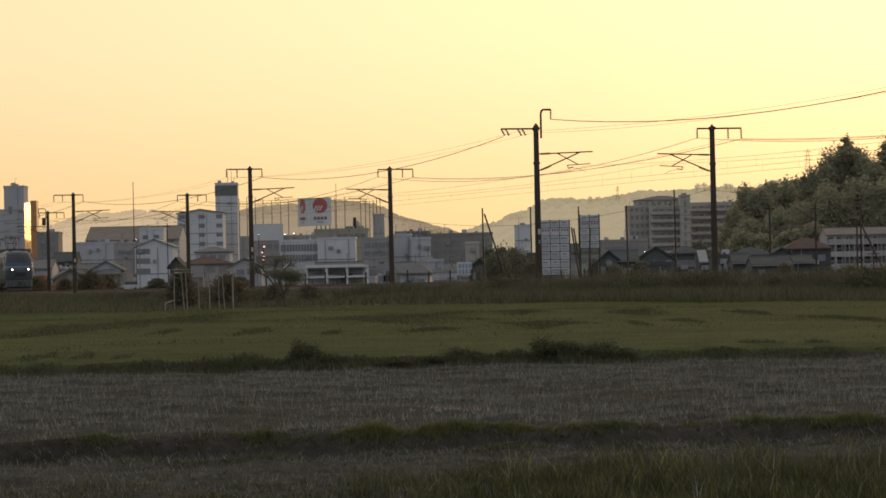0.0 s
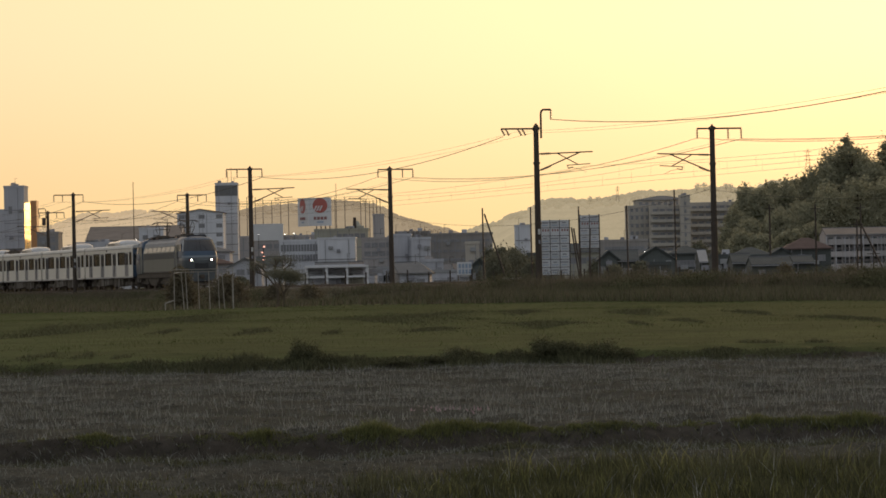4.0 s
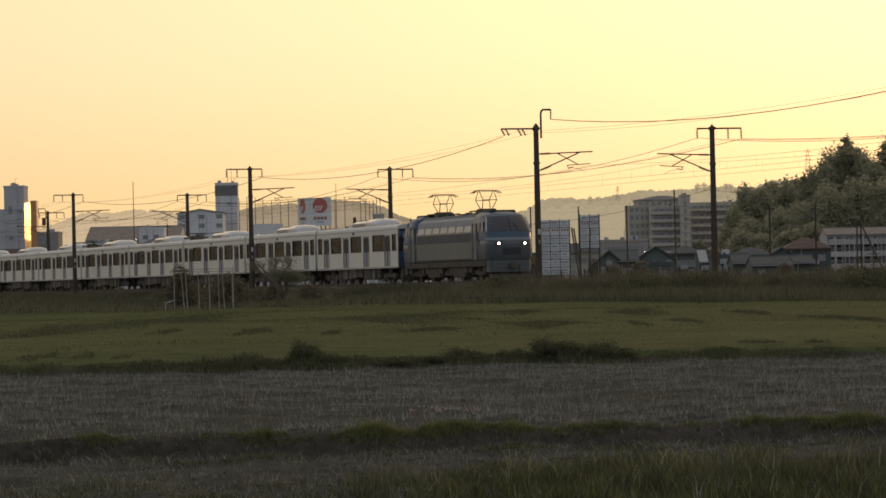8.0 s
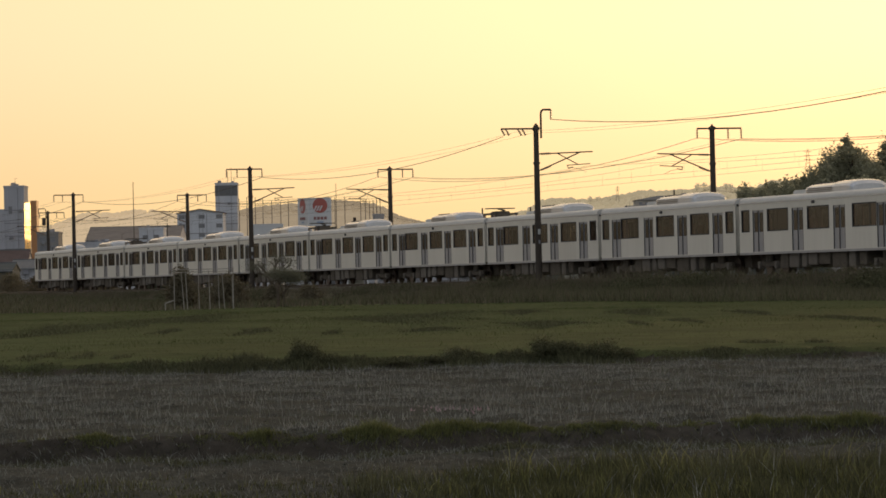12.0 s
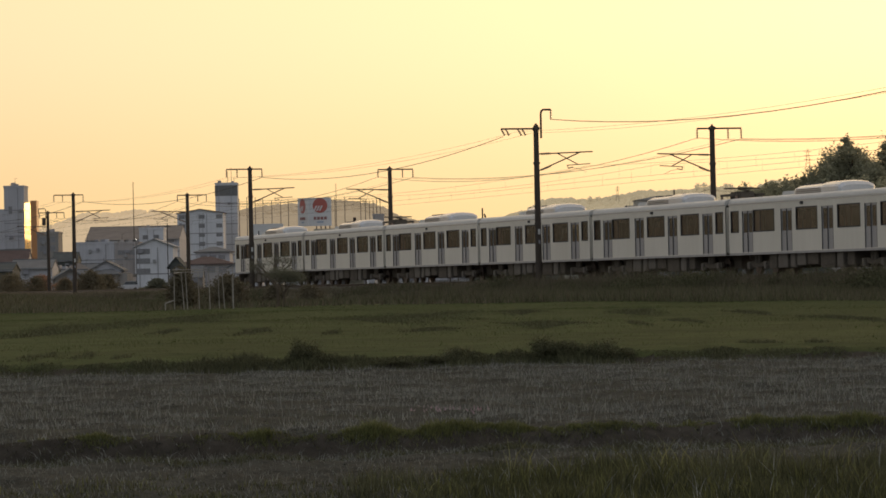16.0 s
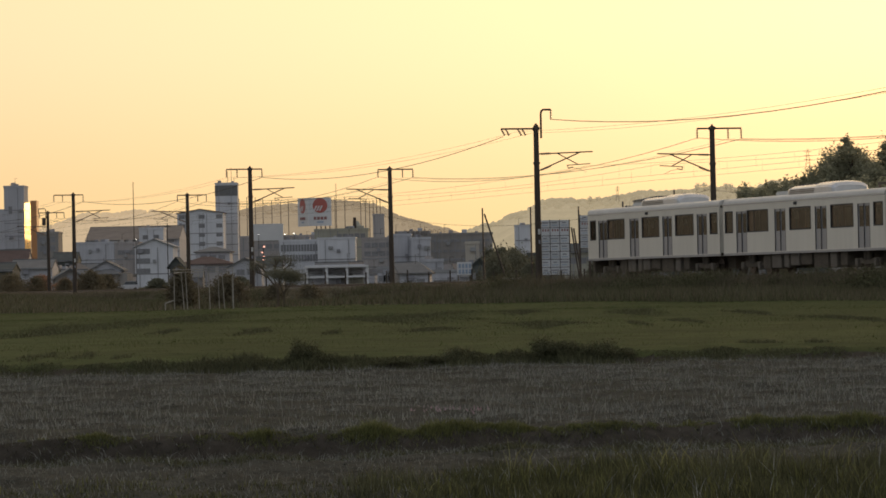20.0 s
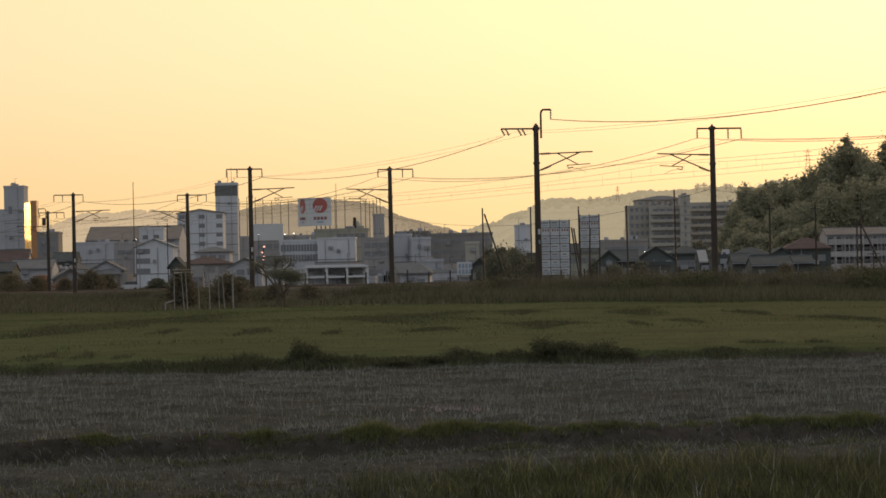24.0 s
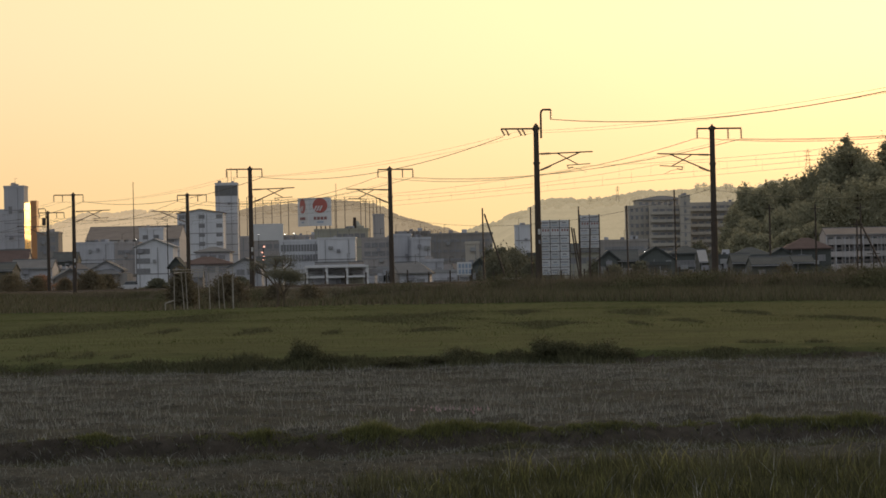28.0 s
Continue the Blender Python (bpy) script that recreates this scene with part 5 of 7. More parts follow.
building("block", "plain grey block with a step in its roof", -9.41, -5.92, 700, 9.39, M["wall_grey"], 10)
building("block", "plain pale grey block near the line", -5.84, -2.29, 690, 8.65, M["wall_grey"], 10)
building("block", "lilac-grey stepped shed by the line", -3.38, 0.00, 560, 3.9, M["wall_grey"], 8)
fac = building("factory", "long dark brown factory with ribbed upper storey", -3.03, 10.24, 770, 10.44, M["wall_dark"], 20, rows=[9.28, 7.18, 5.32], cols=spread(-2.56, 9.77, 10), win=(0.9, 0.5))
for k in range(8):
    x = -11.63 + k * 1.0
    part("roof_hoop", path_tube(B(), [(x, 2, 9.19 + 2.2), (x, 2, 10.01 + 2.2), (x + 0.35, 2, 10.36 + 2.2), (x + 0.7, 2, 10.01 + 2.2), (x + 0.7, 2, 9.19 + 2.2)], 0.05), M["steel"], fac)
building("block", "low dark block carrying the roof hoops", -9.84, -2.58, 775, 10.85, M["wall_dark"], 10)
building("shed", "small pale shed with a flat roof", 3.87, 6.19, 640, 7.34, M["wall_tan"], 6)
building("block", "slim plain pale tower block behind trees", 19.34, 23.4, 1000, 15.45, M["wall_white"], 8)
building("factory", "long dark low factory", 30.24, 39.38, 720, 8.54, M["wall_dark"], 14, rows=[7.23], cols=spread(31.12, 38.73, 6), win=(1.3, 0.8))

# large apartment complex in front of the right hill
flats = "tan and grey apartment block with stacked balconies"
building("apartment_block", "apartment wing with rows of small windows", 66.82, 74.51, 1340, 27.37, M["wall_tan"], 14, rows=[26.15 - 2.75 * k for k in range(6)], cols=spread(67.02, 74.31, 4), win=(1.0, 1.3), rz=3)
building("apartment_block", "tan apartment block with a shallow hipped roof", 71.06, 91.00, 1375, 30.55, M["wall_tan"], 14, "hip", M["roof_dark"], rise=1.66, rows=[29.30], cols=spread(71.89, 90.17, 8), win=(1.2, 1.2))
building("apartment_block", flats, 73.96, 85.01, 1330, 27.17, M["wall_tan"], 12, rows=[25.57 - 2.8 * k for k in range(6)], cols=spread(74.36, 84.81, 4), win=(1.7, 1.6), balcony=True)
building("apartment_block", "tan stair core between apartment wings", 84.29, 87.89, 1325, 30.88, M["wall_tan"], 9, rows=[28.28 - 2.8 * k for k in range(6)], cols=[86.09], win=(0.8, 1.2))
building("apartment_block", flats, 89.02, 107.31, 1345, 28.69, M["wall_tan"], 12, rows=[27.06 - 2.8 * k for k in range(7)], cols=spread(89.42, 106.90, 7), win=(1.7, 1.6), balcony=True)
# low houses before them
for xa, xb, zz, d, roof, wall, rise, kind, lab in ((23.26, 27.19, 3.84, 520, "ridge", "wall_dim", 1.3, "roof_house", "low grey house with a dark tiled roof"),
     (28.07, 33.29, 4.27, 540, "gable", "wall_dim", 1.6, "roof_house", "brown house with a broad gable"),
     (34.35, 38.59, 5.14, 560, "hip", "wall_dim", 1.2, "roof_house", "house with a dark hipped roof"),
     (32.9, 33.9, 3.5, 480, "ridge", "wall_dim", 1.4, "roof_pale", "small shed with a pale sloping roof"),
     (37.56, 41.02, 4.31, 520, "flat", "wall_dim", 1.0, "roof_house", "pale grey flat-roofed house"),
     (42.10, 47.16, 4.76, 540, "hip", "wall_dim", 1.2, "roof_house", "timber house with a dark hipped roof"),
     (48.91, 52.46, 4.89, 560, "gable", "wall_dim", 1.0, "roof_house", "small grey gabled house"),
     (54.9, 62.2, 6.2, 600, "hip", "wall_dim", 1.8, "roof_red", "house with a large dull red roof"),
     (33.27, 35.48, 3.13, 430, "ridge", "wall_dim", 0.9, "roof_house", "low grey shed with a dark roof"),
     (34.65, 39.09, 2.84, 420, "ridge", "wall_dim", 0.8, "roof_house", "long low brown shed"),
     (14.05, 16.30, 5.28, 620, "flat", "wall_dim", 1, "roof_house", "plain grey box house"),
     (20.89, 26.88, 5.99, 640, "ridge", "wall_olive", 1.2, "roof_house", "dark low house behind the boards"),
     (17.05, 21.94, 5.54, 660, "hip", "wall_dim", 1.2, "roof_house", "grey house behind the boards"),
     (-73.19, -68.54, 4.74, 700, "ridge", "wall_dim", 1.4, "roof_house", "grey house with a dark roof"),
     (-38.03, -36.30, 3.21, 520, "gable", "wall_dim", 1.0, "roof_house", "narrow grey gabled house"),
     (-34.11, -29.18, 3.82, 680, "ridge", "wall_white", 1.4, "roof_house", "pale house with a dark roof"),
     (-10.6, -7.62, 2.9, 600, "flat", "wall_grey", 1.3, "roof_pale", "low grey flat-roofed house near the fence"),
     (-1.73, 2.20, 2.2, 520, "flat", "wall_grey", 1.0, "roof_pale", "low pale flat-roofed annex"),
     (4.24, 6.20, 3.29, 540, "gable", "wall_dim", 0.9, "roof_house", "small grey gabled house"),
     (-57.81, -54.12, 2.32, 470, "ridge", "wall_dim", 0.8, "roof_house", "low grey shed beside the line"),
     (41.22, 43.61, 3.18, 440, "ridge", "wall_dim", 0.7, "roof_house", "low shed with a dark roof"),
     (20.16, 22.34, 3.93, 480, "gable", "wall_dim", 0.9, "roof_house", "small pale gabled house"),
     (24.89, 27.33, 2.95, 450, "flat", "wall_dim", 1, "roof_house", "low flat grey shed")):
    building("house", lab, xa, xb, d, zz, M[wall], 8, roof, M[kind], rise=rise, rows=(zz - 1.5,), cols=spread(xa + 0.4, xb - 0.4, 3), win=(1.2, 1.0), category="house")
# crowded small houses between the larger ones
rh = random.Random(41)
TONES = (("wall_dim", "dull grey-green"), ("wall_brown", "brown"), ("wall_grey", "grey"), ("wall_dark", "dark brown"), ("wall_olive", "olive"))
TOPS = (("roof_dark", "grey tiled"), ("roof_brown", "brown sheet"), ("roof_dark", "grey tiled"), ("roof_dark", "grey tiled"))
for k in range(34):
    d = rh.uniform(500, 740)
    left = k < 20
    x = (rh.uniform(-0.122, -0.062) if left else rh.uniform(-0.036, 0.028)) * d
    if -0.087 * d < x < -0.069 * d:
        x -= 0.024 * d
    w = rh.uniform(3.2, 6.5)
    top = rh.uniform(1.3, 2.6) if left else rh.uniform(1.4, 3.0)
    (wall, wn1), (tile, tn) = rh.choice(TONES), rh.choice(TOPS)
    form = rh.choice(("ridge", "hip", "gable", "ridge", "flat"))
    ob = building("house", "small %s house with a %s roof" % (wn1, tn), x - w / 2, x + w / 2, d, top, M[wall], rh.uniform(5, 8), form, M[tile], rise=rh.uniform(0.9, 1.7), rows=(top - 1.2,), cols=spread(x - w / 2 + 0.3, x + w / 2 - 0.3, 2 if w < 5 else 3), win=(rh.uniform(0.9, 1.5), 0.9), rz=rh.uniform(-14, 14), category="house")
    if form != "flat" and rh.random() < 0.6:
        part("aerial", path_tube(B(), [(0, 2.5, top + 1.2), (0, 2.5, top + 3.4), (0.5, 2.5, top + 3.4)], 0.03, 5), M["steel"], ob)
    if rh.random() < 0.5:
        part("annex", box(B(), w / 2 - 0.3, w / 2 + rh.uniform(1.2, 2.4), 0.4, 3.5, 0, rh.uniform(2.2, 3.0)), M[wall], ob)
# school-like building with long balconies
sch = building("school_building", "pale multi-storey building with long balconies and a shallow roof", 71.71, 99.00, 700, 9.82, M["wall_brown"], 12, "ridge", M["roof_brown"], rise=1.2, rows=[8.9, 6.6, 4.3, 2.0], cols=spread(71.93, 98.58, 20), win=(0.9, 1.1), balcony=True)
for k in range(17):
    x = -13.64 + k * 27.29 / 16
    part("balcony_post", box(B(), x - 0.06, x + 0.06, -1.3, -1.2, 0, 9.61 + 0.8), M["wall_grey"], sch)
    # thin dark sheets on the wall stand in for shade behind the balconies
    if k < 16:
        for z in (8.9, 6.6, 4.3, 2.0):
            part("balcony_opening", box(B(), x + 0.3, x + 1.3, -0.06, -0.03, z - 0.55, z + 1.2), M["roof_house"], sch)


# ---- plants ----
def leaf_cloud(centres, radii, count, size, rng):
    """Small leaves spread through a set of lumps."""
    centres, radii = np.asarray(centres, float), np.asarray(radii, float)
    pick = rng.choice(len(centres), count, p=radii.prod(1) ** 0.55 / (radii.prod(1) ** 0.55).sum())
    d = rng.normal(size=(count, 3))
    d /= np.linalg.norm(d, axis=1)[:, None]
    p = centres[pick] + d * radii[pick] * np.clip(rng.normal(0.66, 0.26, count), 0.05, 1.2)[:, None]
    a, b = rng.normal(size=(count, 3)), rng.normal(size=(count, 3))
    a /= np.linalg.norm(a, axis=1)[:, None]
    b -= (a * b).sum(1)[:, None] * a
    b /= np.linalg.norm(b, axis=1)[:, None]
    s = size * rng.uniform(0.5, 1.3, count)[:, None]
    v = np.stack([p - a * s, p + b * s * 0.55, p + a * s, p - b * s * 0.55], 1).reshape(-1, 3)
    i = np.arange(count)[:, None] * 4
    return v, np.concatenate([i + np.array([[0, 1, 2]]), i + np.array([[0, 2, 3]])])


def tree(name, label, x, y, z, height, width, rng, conifer=False, leaves=2600, size=0.45, material=None, category="tree", lift=0.12, lump=1.0):
    root = thing(name, label, category, pose(x, y, z))
    bm = B()
    lean = rng.uniform(-0.03, 0.03) * height
    r = 0.022 * height
    trunk = [(0, 0, -0.3), (lean * 0.3, 0, height * 0.3), (lean * 0.7, lean * 0.3, height * 0.6), (lean, lean * 0.5, height * (0.97 if conifer else 0.82))]
    for k, (p, q) in enumerate(zip(trunk, trunk[1:])):
        tube(bm, p, q, r * (1 - 0.28 * k), r * (1 - 0.28 * (k + 1)), 8)
    cs, rs = [], []
    n = 60 if conifer else 84
    for k in range(n):
        f = lift + (0.96 - lift) * (k + 0.5) / n
        a = k * 2.4 + rng.uniform(-0.5, 0.5)
        if conifer:
            reach = width * 0.62 * (1.02 - f) ** 0.8 * rng.uniform(0.5, 1.25)
            tip = (lean * f + math.cos(a) * reach, math.sin(a) * reach, height * f - reach * 0.12)
            rr = (max(0.15 * width * (1.15 - f), 0.05 * width),) * 2 + (max(height * 0.018, 0.2),)
        else:
            reach = width * 0.42 * math.sin(math.pi * min(1, 0.22 + 0.78 * f) ** 0.9) * rng.uniform(0.35, 1.3)
            tip = (lean * f + math.cos(a) * reach, math.sin(a) * reach, height * f * rng.uniform(0.9, 1.04))
            rr = (width * lump * rng.uniform(0.09, 0.19), width * lump * rng.uniform(0.09, 0.19), height * lump ** 2 * rng.uniform(0.03, 0.075))
        tube(bm, (lean * f, 0, height * max(0.12, f - 0.1)), tip, r * 0.28, r * 0.08, 4, False)
        cs.append(tip), rs.append(rr)
        if conifer:
            cs.append(tuple(0.5 * (tip[i] + (lean * f, 0, height * f)[i]) for i in range(3))), rs.append(rr)
    if conifer:
        cs.append((lean, lean * 0.5, height * 0.96)), rs.append((0.035 * width, 0.035 * width, height * 0.05))
    else:
        cs.append((lean, 0, height * 0.86)), rs.append((width * 0.2, width * 0.2, height * 0.12))
    part("trunk", bm, M["bark"], root)
    v, t = leaf_cloud(cs, rs, leaves, size, rng)
    crown = tri_mesh("crown", v, t, material or (M["conifer"] if conifer else M["leaf"]))
    crown.parent = root
    return root


rng = np.random.default_rng(11)
# wooded knoll at the right: (place across, height of the top, width, conifer) at a depth
knoll = solo("knoll", loft(B(), [[(61.17 + k * 6.0, 770, -4) for k in range(12)], [(61.17 + k * 6.0, 790, 0.3 + 7 * math.sin(k * 0.26)) for k in range(12)], [(61.17 + k * 6.0, 840, 0.3 + 9 * math.sin(k * 0.26)) for k in range(12)], [(61.17 + k * 6.0, 880, -4) for k in range(12)]], False, False), M["bank"],
             "earth knoll under the wood", "knoll", kind="structure")
FOREST = [(61.1, 780, 15.7, 9.0, 0), (64.2, 790, 20.2, 10.3, 0), (66.5, 785, 20.9, 10.4, 0), (68.9, 800, 22.6, 2.5, 1), (70.2, 795, 21.7, 10.0, 0), (72.6, 790, 21.6, 11.2, 0), (76.1, 805, 23.0, 8.1, 0), (76.6, 800, 24.1, 9.0, 1), (79.3, 800, 24.8, 9.3, 0), (81.0, 795, 26.1, 8.8, 0), (82.4, 800, 27.6, 12.3, 0), (84.9, 805, 29.0, 13.5, 0), (87.3, 800, 32.6, 17.4, 1), (89.6, 795, 28.0, 14.0, 0), (86.6, 797, 30.6, 21.0, 1), (91.2, 790, 26.4, 10.0, 0), (94.5, 800, 31.1, 13.2, 1), (98.2, 800, 32.6, 20.2, 0), (101.6, 795, 30.7, 12.0, 0), (63.1, 765, 14.0, 11.6, 0), (68.3, 765, 15.5, 13.5, 0), (74.4, 768, 17.8, 14.6, 0), (79.6, 768, 20.4, 15.5, 0), (84.7, 770, 21.8, 15.5, 0), (89.6, 768, 21.6, 15.5, 0), (94.7, 768, 21.6, 15.5, 0), (59.8, 750, 10.9, 9.4, 0), (64.0, 748, 10.3, 10.6, 0), (69.8, 750, 11.1, 11.3, 0), (75.2, 752, 12.3, 11.3, 0), (84.4, 798, 28.1, 13.5, 0), (89.9, 802, 29.0, 12.9, 0), (80.3, 798, 24.8, 14.1, 0), (91.7, 796, 24.7, 16.1, 0), (65.6, 788, 19.9, 13.9, 0), (74.9, 798, 21.1, 14.1, 0)]
for x, y, h, w, con in FOREST:
    tree("conifer_tree" if con else "broadleaf_tree", "tall dark conifer with an uneven crown on the knoll" if con else "dark broadleaf tree with a dense ragged crown", x + 0.0218 * (h - 8), y, land(x), h, w, rng, bool(con), 15000 if con and h > 27 else 8800, 0.31, lift=0.12 if con or y < 778 else 0.42, lump=1.25)

for x, y, h, w in ((35.2, 570, 5.4, 4.2), (38.9, 565, 7.4, 5.0), (29.4, 580, 4.8, 4.0), (43.4, 590, 6.2, 5.2), (48.5, 610, 5.8, 5.0), (-30.5, 560, 2.2, 3.0), (-13.2, 540, 3.4, 3.2), (-49.0, 640, 2.0, 3.6), (-64.0, 600, 3.2, 3.2), (-57.0, 560, 3.0, 2.8), (13.2, 556, 5.0, 3.4), (6.9, 560, 6.2, 4.4), (8.6, 566, 6.9, 4.6), (10.3, 560, 6.5, 4.4), (11.6, 556, 5.6, 3.6), (5.6, 556, 5.0, 3.4), (21.5, 520, 4.6, 4.0), (26.4, 500, 4.2, 3.6), (40.6, 500, 4.4, 4.2), (45.8, 480, 4.0, 4.4), (52.4, 560, 5.4, 4.6)):
    tree("garden_tree", "small dark leafy tree among the houses", x, y, -0.6 + land(x), h, w, rng, False, 4500, 0.19, M["hedge"], "tree", 0.1, 1.5)

# single trees that stand out on the ridge of the hill, in its glowing haze colour
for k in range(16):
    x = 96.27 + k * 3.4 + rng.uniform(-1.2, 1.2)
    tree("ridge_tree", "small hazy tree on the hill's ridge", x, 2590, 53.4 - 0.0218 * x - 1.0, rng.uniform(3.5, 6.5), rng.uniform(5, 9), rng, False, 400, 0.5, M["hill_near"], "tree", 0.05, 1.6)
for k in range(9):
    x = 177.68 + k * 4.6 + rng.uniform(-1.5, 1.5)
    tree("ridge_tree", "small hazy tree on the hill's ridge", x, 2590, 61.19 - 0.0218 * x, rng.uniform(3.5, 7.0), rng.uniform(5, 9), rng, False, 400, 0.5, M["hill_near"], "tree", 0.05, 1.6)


def pylon(x, y, z, height):
    """A lattice tower with three arms."""
    root = thing("power_pylon", "thin distant lattice power pylon on the hill", "power pylon", pose(x, y, z), "pylons on the hill")
    w = height * 0.11
    for sx in (-1, 1):
        for sy in (-1, 1):
            part("leg", tube(B(), (sx * w, sy * w, -1), (sx * w * 0.15, sy * w * 0.15, height), 0.09, 0.07, 5), M["steel"], root)
    for k in range(6):
        f, e = k / 6, (k + 1) / 6
        a, b2 = w * (1 - 0.85 * f), w * (1 - 0.85 * e)
        part("brace", tube(B(), (-a, -a, height * f), (b2, -b2, height * e), 0.045, 0.045, 4), M["steel"], root)
        part("brace", tube(B(), (a, -a, height * f), (-b2, -b2, height * e), 0.045, 0.045, 4), M["steel"], root)
    for f in (0.68, 0.8, 0.92):
        part("arm", tube(B(), (-height * 0.12, 0, height * f), (height * 0.12, 0, height * f), 0.12, 0.12, 5), M["steel"], root)


pylon(120.30, 2560, 53.17, 9.28)
pylon(225.55, 2300, 56.45, 20.16)

# bushes and small bare trees by the railway
bz = lambda x, y: float(ground_z(x, y)) - 0.05
for x, d, top, w, n in ((-35.8, 380, 2.00, 3.2, 1500), (-34.8, 385, 1.66, 2.9, 1200), (-12.6, 180, 1.70, 1.4, 2600), (-11.1, 192, 1.45, 2.0, 2600), (-48.5, 420, 1.82, 3.8, 1000), (6.2, 430, 3.9, 4.8, 2200), (8.5, 440, 4.51, 6.0, 2200), (10.1, 430, 3.39, 3.9, 1500), (-10.4, 230, 0.95, 1.6, 900), (-7.9, 220, 0.9, 1.7, 900), (20.9, 460, 2.99, 4.2, 900), (30.2, 330, 2.60, 2.3, 900), (43.3, 400, 2.76, 3.6, 900)):
    h = top - 0.0218 * x - bz(x, d)
    tree("bush", "dark ragged leafy bush by the railway", x, d, bz(x, d), h, w, rng, False, n * 4, 0.018 + 0.0002 * d, M["hedge"] if d > 425 else M["bush"], "bush", 0.05, 1.9)


for x, d, h, w in ((-45.8, 425, 2.0, 2.6), (-43.6, 430, 1.6, 1.9), (-37.6, 392, 1.5, 1.8)):
    tree("bush", "orange-brown autumn bush near the railway", x, d, bz(x, d), h, w, rng, False, 5000, 0.11, M["russet"], "bush", 0.05, 1.9)


# a scatter of low bushes behind the tracks
kinds = [tree("bush", "low ragged brownish bush beyond the railway", -40 - 3 * k, 395, bz(-40, 395), 1.7 + 0.3 * k, 2.2 + 0.5 * k, rng, False, 4500, 0.07, M["bush"], "bush", 0.03, 1.9) for k in range(3)]
for k in range(38):
    s = 2 + k * 5.0 + rng.uniform(-1.5, 1.5)
    off = rng.uniform(13, 34)
    p = ORIGIN + ALONG * s + ACROSS * off
    size = rng.uniform(0.6, 1.1) * (0.75 if s < 60 else 0.8)
    ob = copy_thing(kinds[k % 3], pose(p.x, p.y, bz(p.x, p.y), 0, 0, rng.uniform(0, 360)))
    ob.scale = (size, size, size)


def bare_tree(x, y, height, seed, leaves, wide):
    rr = random.Random(seed)
    root = thing("bare_tree", "small spreading tree with thin branches and few leaves", "tree", pose(x, y, bz(x, y)))
    bm, tips = B(), []

    def grow(p, d, length, r, level):
        q = p + d * length
        tube(bm, p, q, r, r * 0.65, 5, False)
        if level == 0:
            tips.append(q)
            return
        for _ in range(3):
            nd = (d + Vector((rr.uniform(-0.9, 0.9), rr.uniform(-0.9, 0.9), rr.uniform(-0.1, 0.5)))).normalized()
            grow(q, nd, length * rr.uniform(0.6, 0.8), r * 0.6, level - 1)

    grow(Vector((0, 0, 0)), Vector((0, 0, 1)), height * 0.3, height * 0.03, 4)
    part("trunk", bm, M["bark"], root)
    g = np.random.default_rng(seed)
    v, t = leaf_cloud([tuple(p) for p in tips], [(wide * height, wide * height, 0.5 * wide * height)] * len(tips), leaves, 0.026, g)
    crown = tri_mesh("crown", v, t, M["hedge"])
    crown.parent = root


bare_tree(-7.35, 172, 2.1, 3, 8500, 0.32)
bare_tree(-7.8, 176, 2.9, 5, 2600, 0.2)
bare_tree(-5.68, 200, 1.2, 8, 400, 0.17)


def blades(name, x, y, h, w, material, rng, label, lean=0.35, z=None, category="grass", plain=False):
    """Bent blades of grass at the places x, y."""
    n = len(x)
    z = ground_z(x, y) - 0.02 if z is None else z
    h, w = np.broadcast_to(h, n), np.broadcast_to(w, n)
    a = rng.uniform(0, 2 * math.pi, n)
    side = np.stack([np.cos(a), np.sin(a), np.zeros(n)], -1)
    b = rng.uniform(0, 2 * math.pi, n)
    tip = np.stack([np.cos(b), np.sin(b), np.zeros(n)], -1) * (h * lean * rng.uniform(0.2, 1.6, n))[:, None]
    p = np.stack([x, y, z], -1)
    up = np.zeros((n, 3))
    up[:, 2] = h
    sw = side * (w / 2)[:, None]
    if plain:
        v = np.stack([p - sw, p + sw, p + up + tip], 1).reshape(-1, 3)
        return tagged(tri_mesh(name, v, np.arange(3 * n).reshape(-1, 3), material), label, category, kind="stuff")
    v = np.stack([p - sw, p + sw, p + 0.55 * up + 0.3 * tip - sw * 0.8, p + 0.55 * up + 0.3 * tip + sw * 0.8, p + up * 0.97 + tip], 1).reshape(-1, 3)
    i = np.arange(n)[:, None] * 5
    t = np.concatenate([i + np.array([[0, 1, 3]]), i + np.array([[0, 3, 2]]), i + np.array([[2, 3, 4]])])
    ob = tri_mesh(name, v, t, material)
    return tagged(ob, label, category, kind="stuff")


def wedge(n, y0, y1, rng, margin=1.12, power=1.0):
    """Places spread over the strip between two depths, as wide as the open view over it."""
    y = np.sqrt(rng.uniform(y0 ** 2, y1 ** 2, n)) if power == 1.0 else y0 + (y1 - y0) * rng.random(n) ** power
    return rng.uniform(-1, 1, n) * 0.1185 * margin * y, y


def clumpy(x, y, scale, rng, keep):
    """Thin the places out into clumps."""
    f = np.sin(x / scale + 1.3 * np.sin(y / scale * 0.6)) * np.sin(y / scale * 0.8 + 0.9 * np.sin(x / scale * 1.7)) + 0.5 * np.sin(x / scale * 2.7 + y / scale * 1.9)
    m = f + rng.normal(0, 0.5, len(x)) > keep
    return x[m], y[m]


g = np.random.default_rng(5)
# far meadow, between the first bank and the railway
x, y = wedge(260000, 48, 172, g, 1.15)
m = y > bank_a(x) - 0.1
x, y = x[m], y[m]
blades("meadow_grass", x, y, g.uniform(0.015, 0.045, len(x)), 0.006 + 0.00014 * y, M["meadow"], g, "short dull green meadow grass", plain=True)
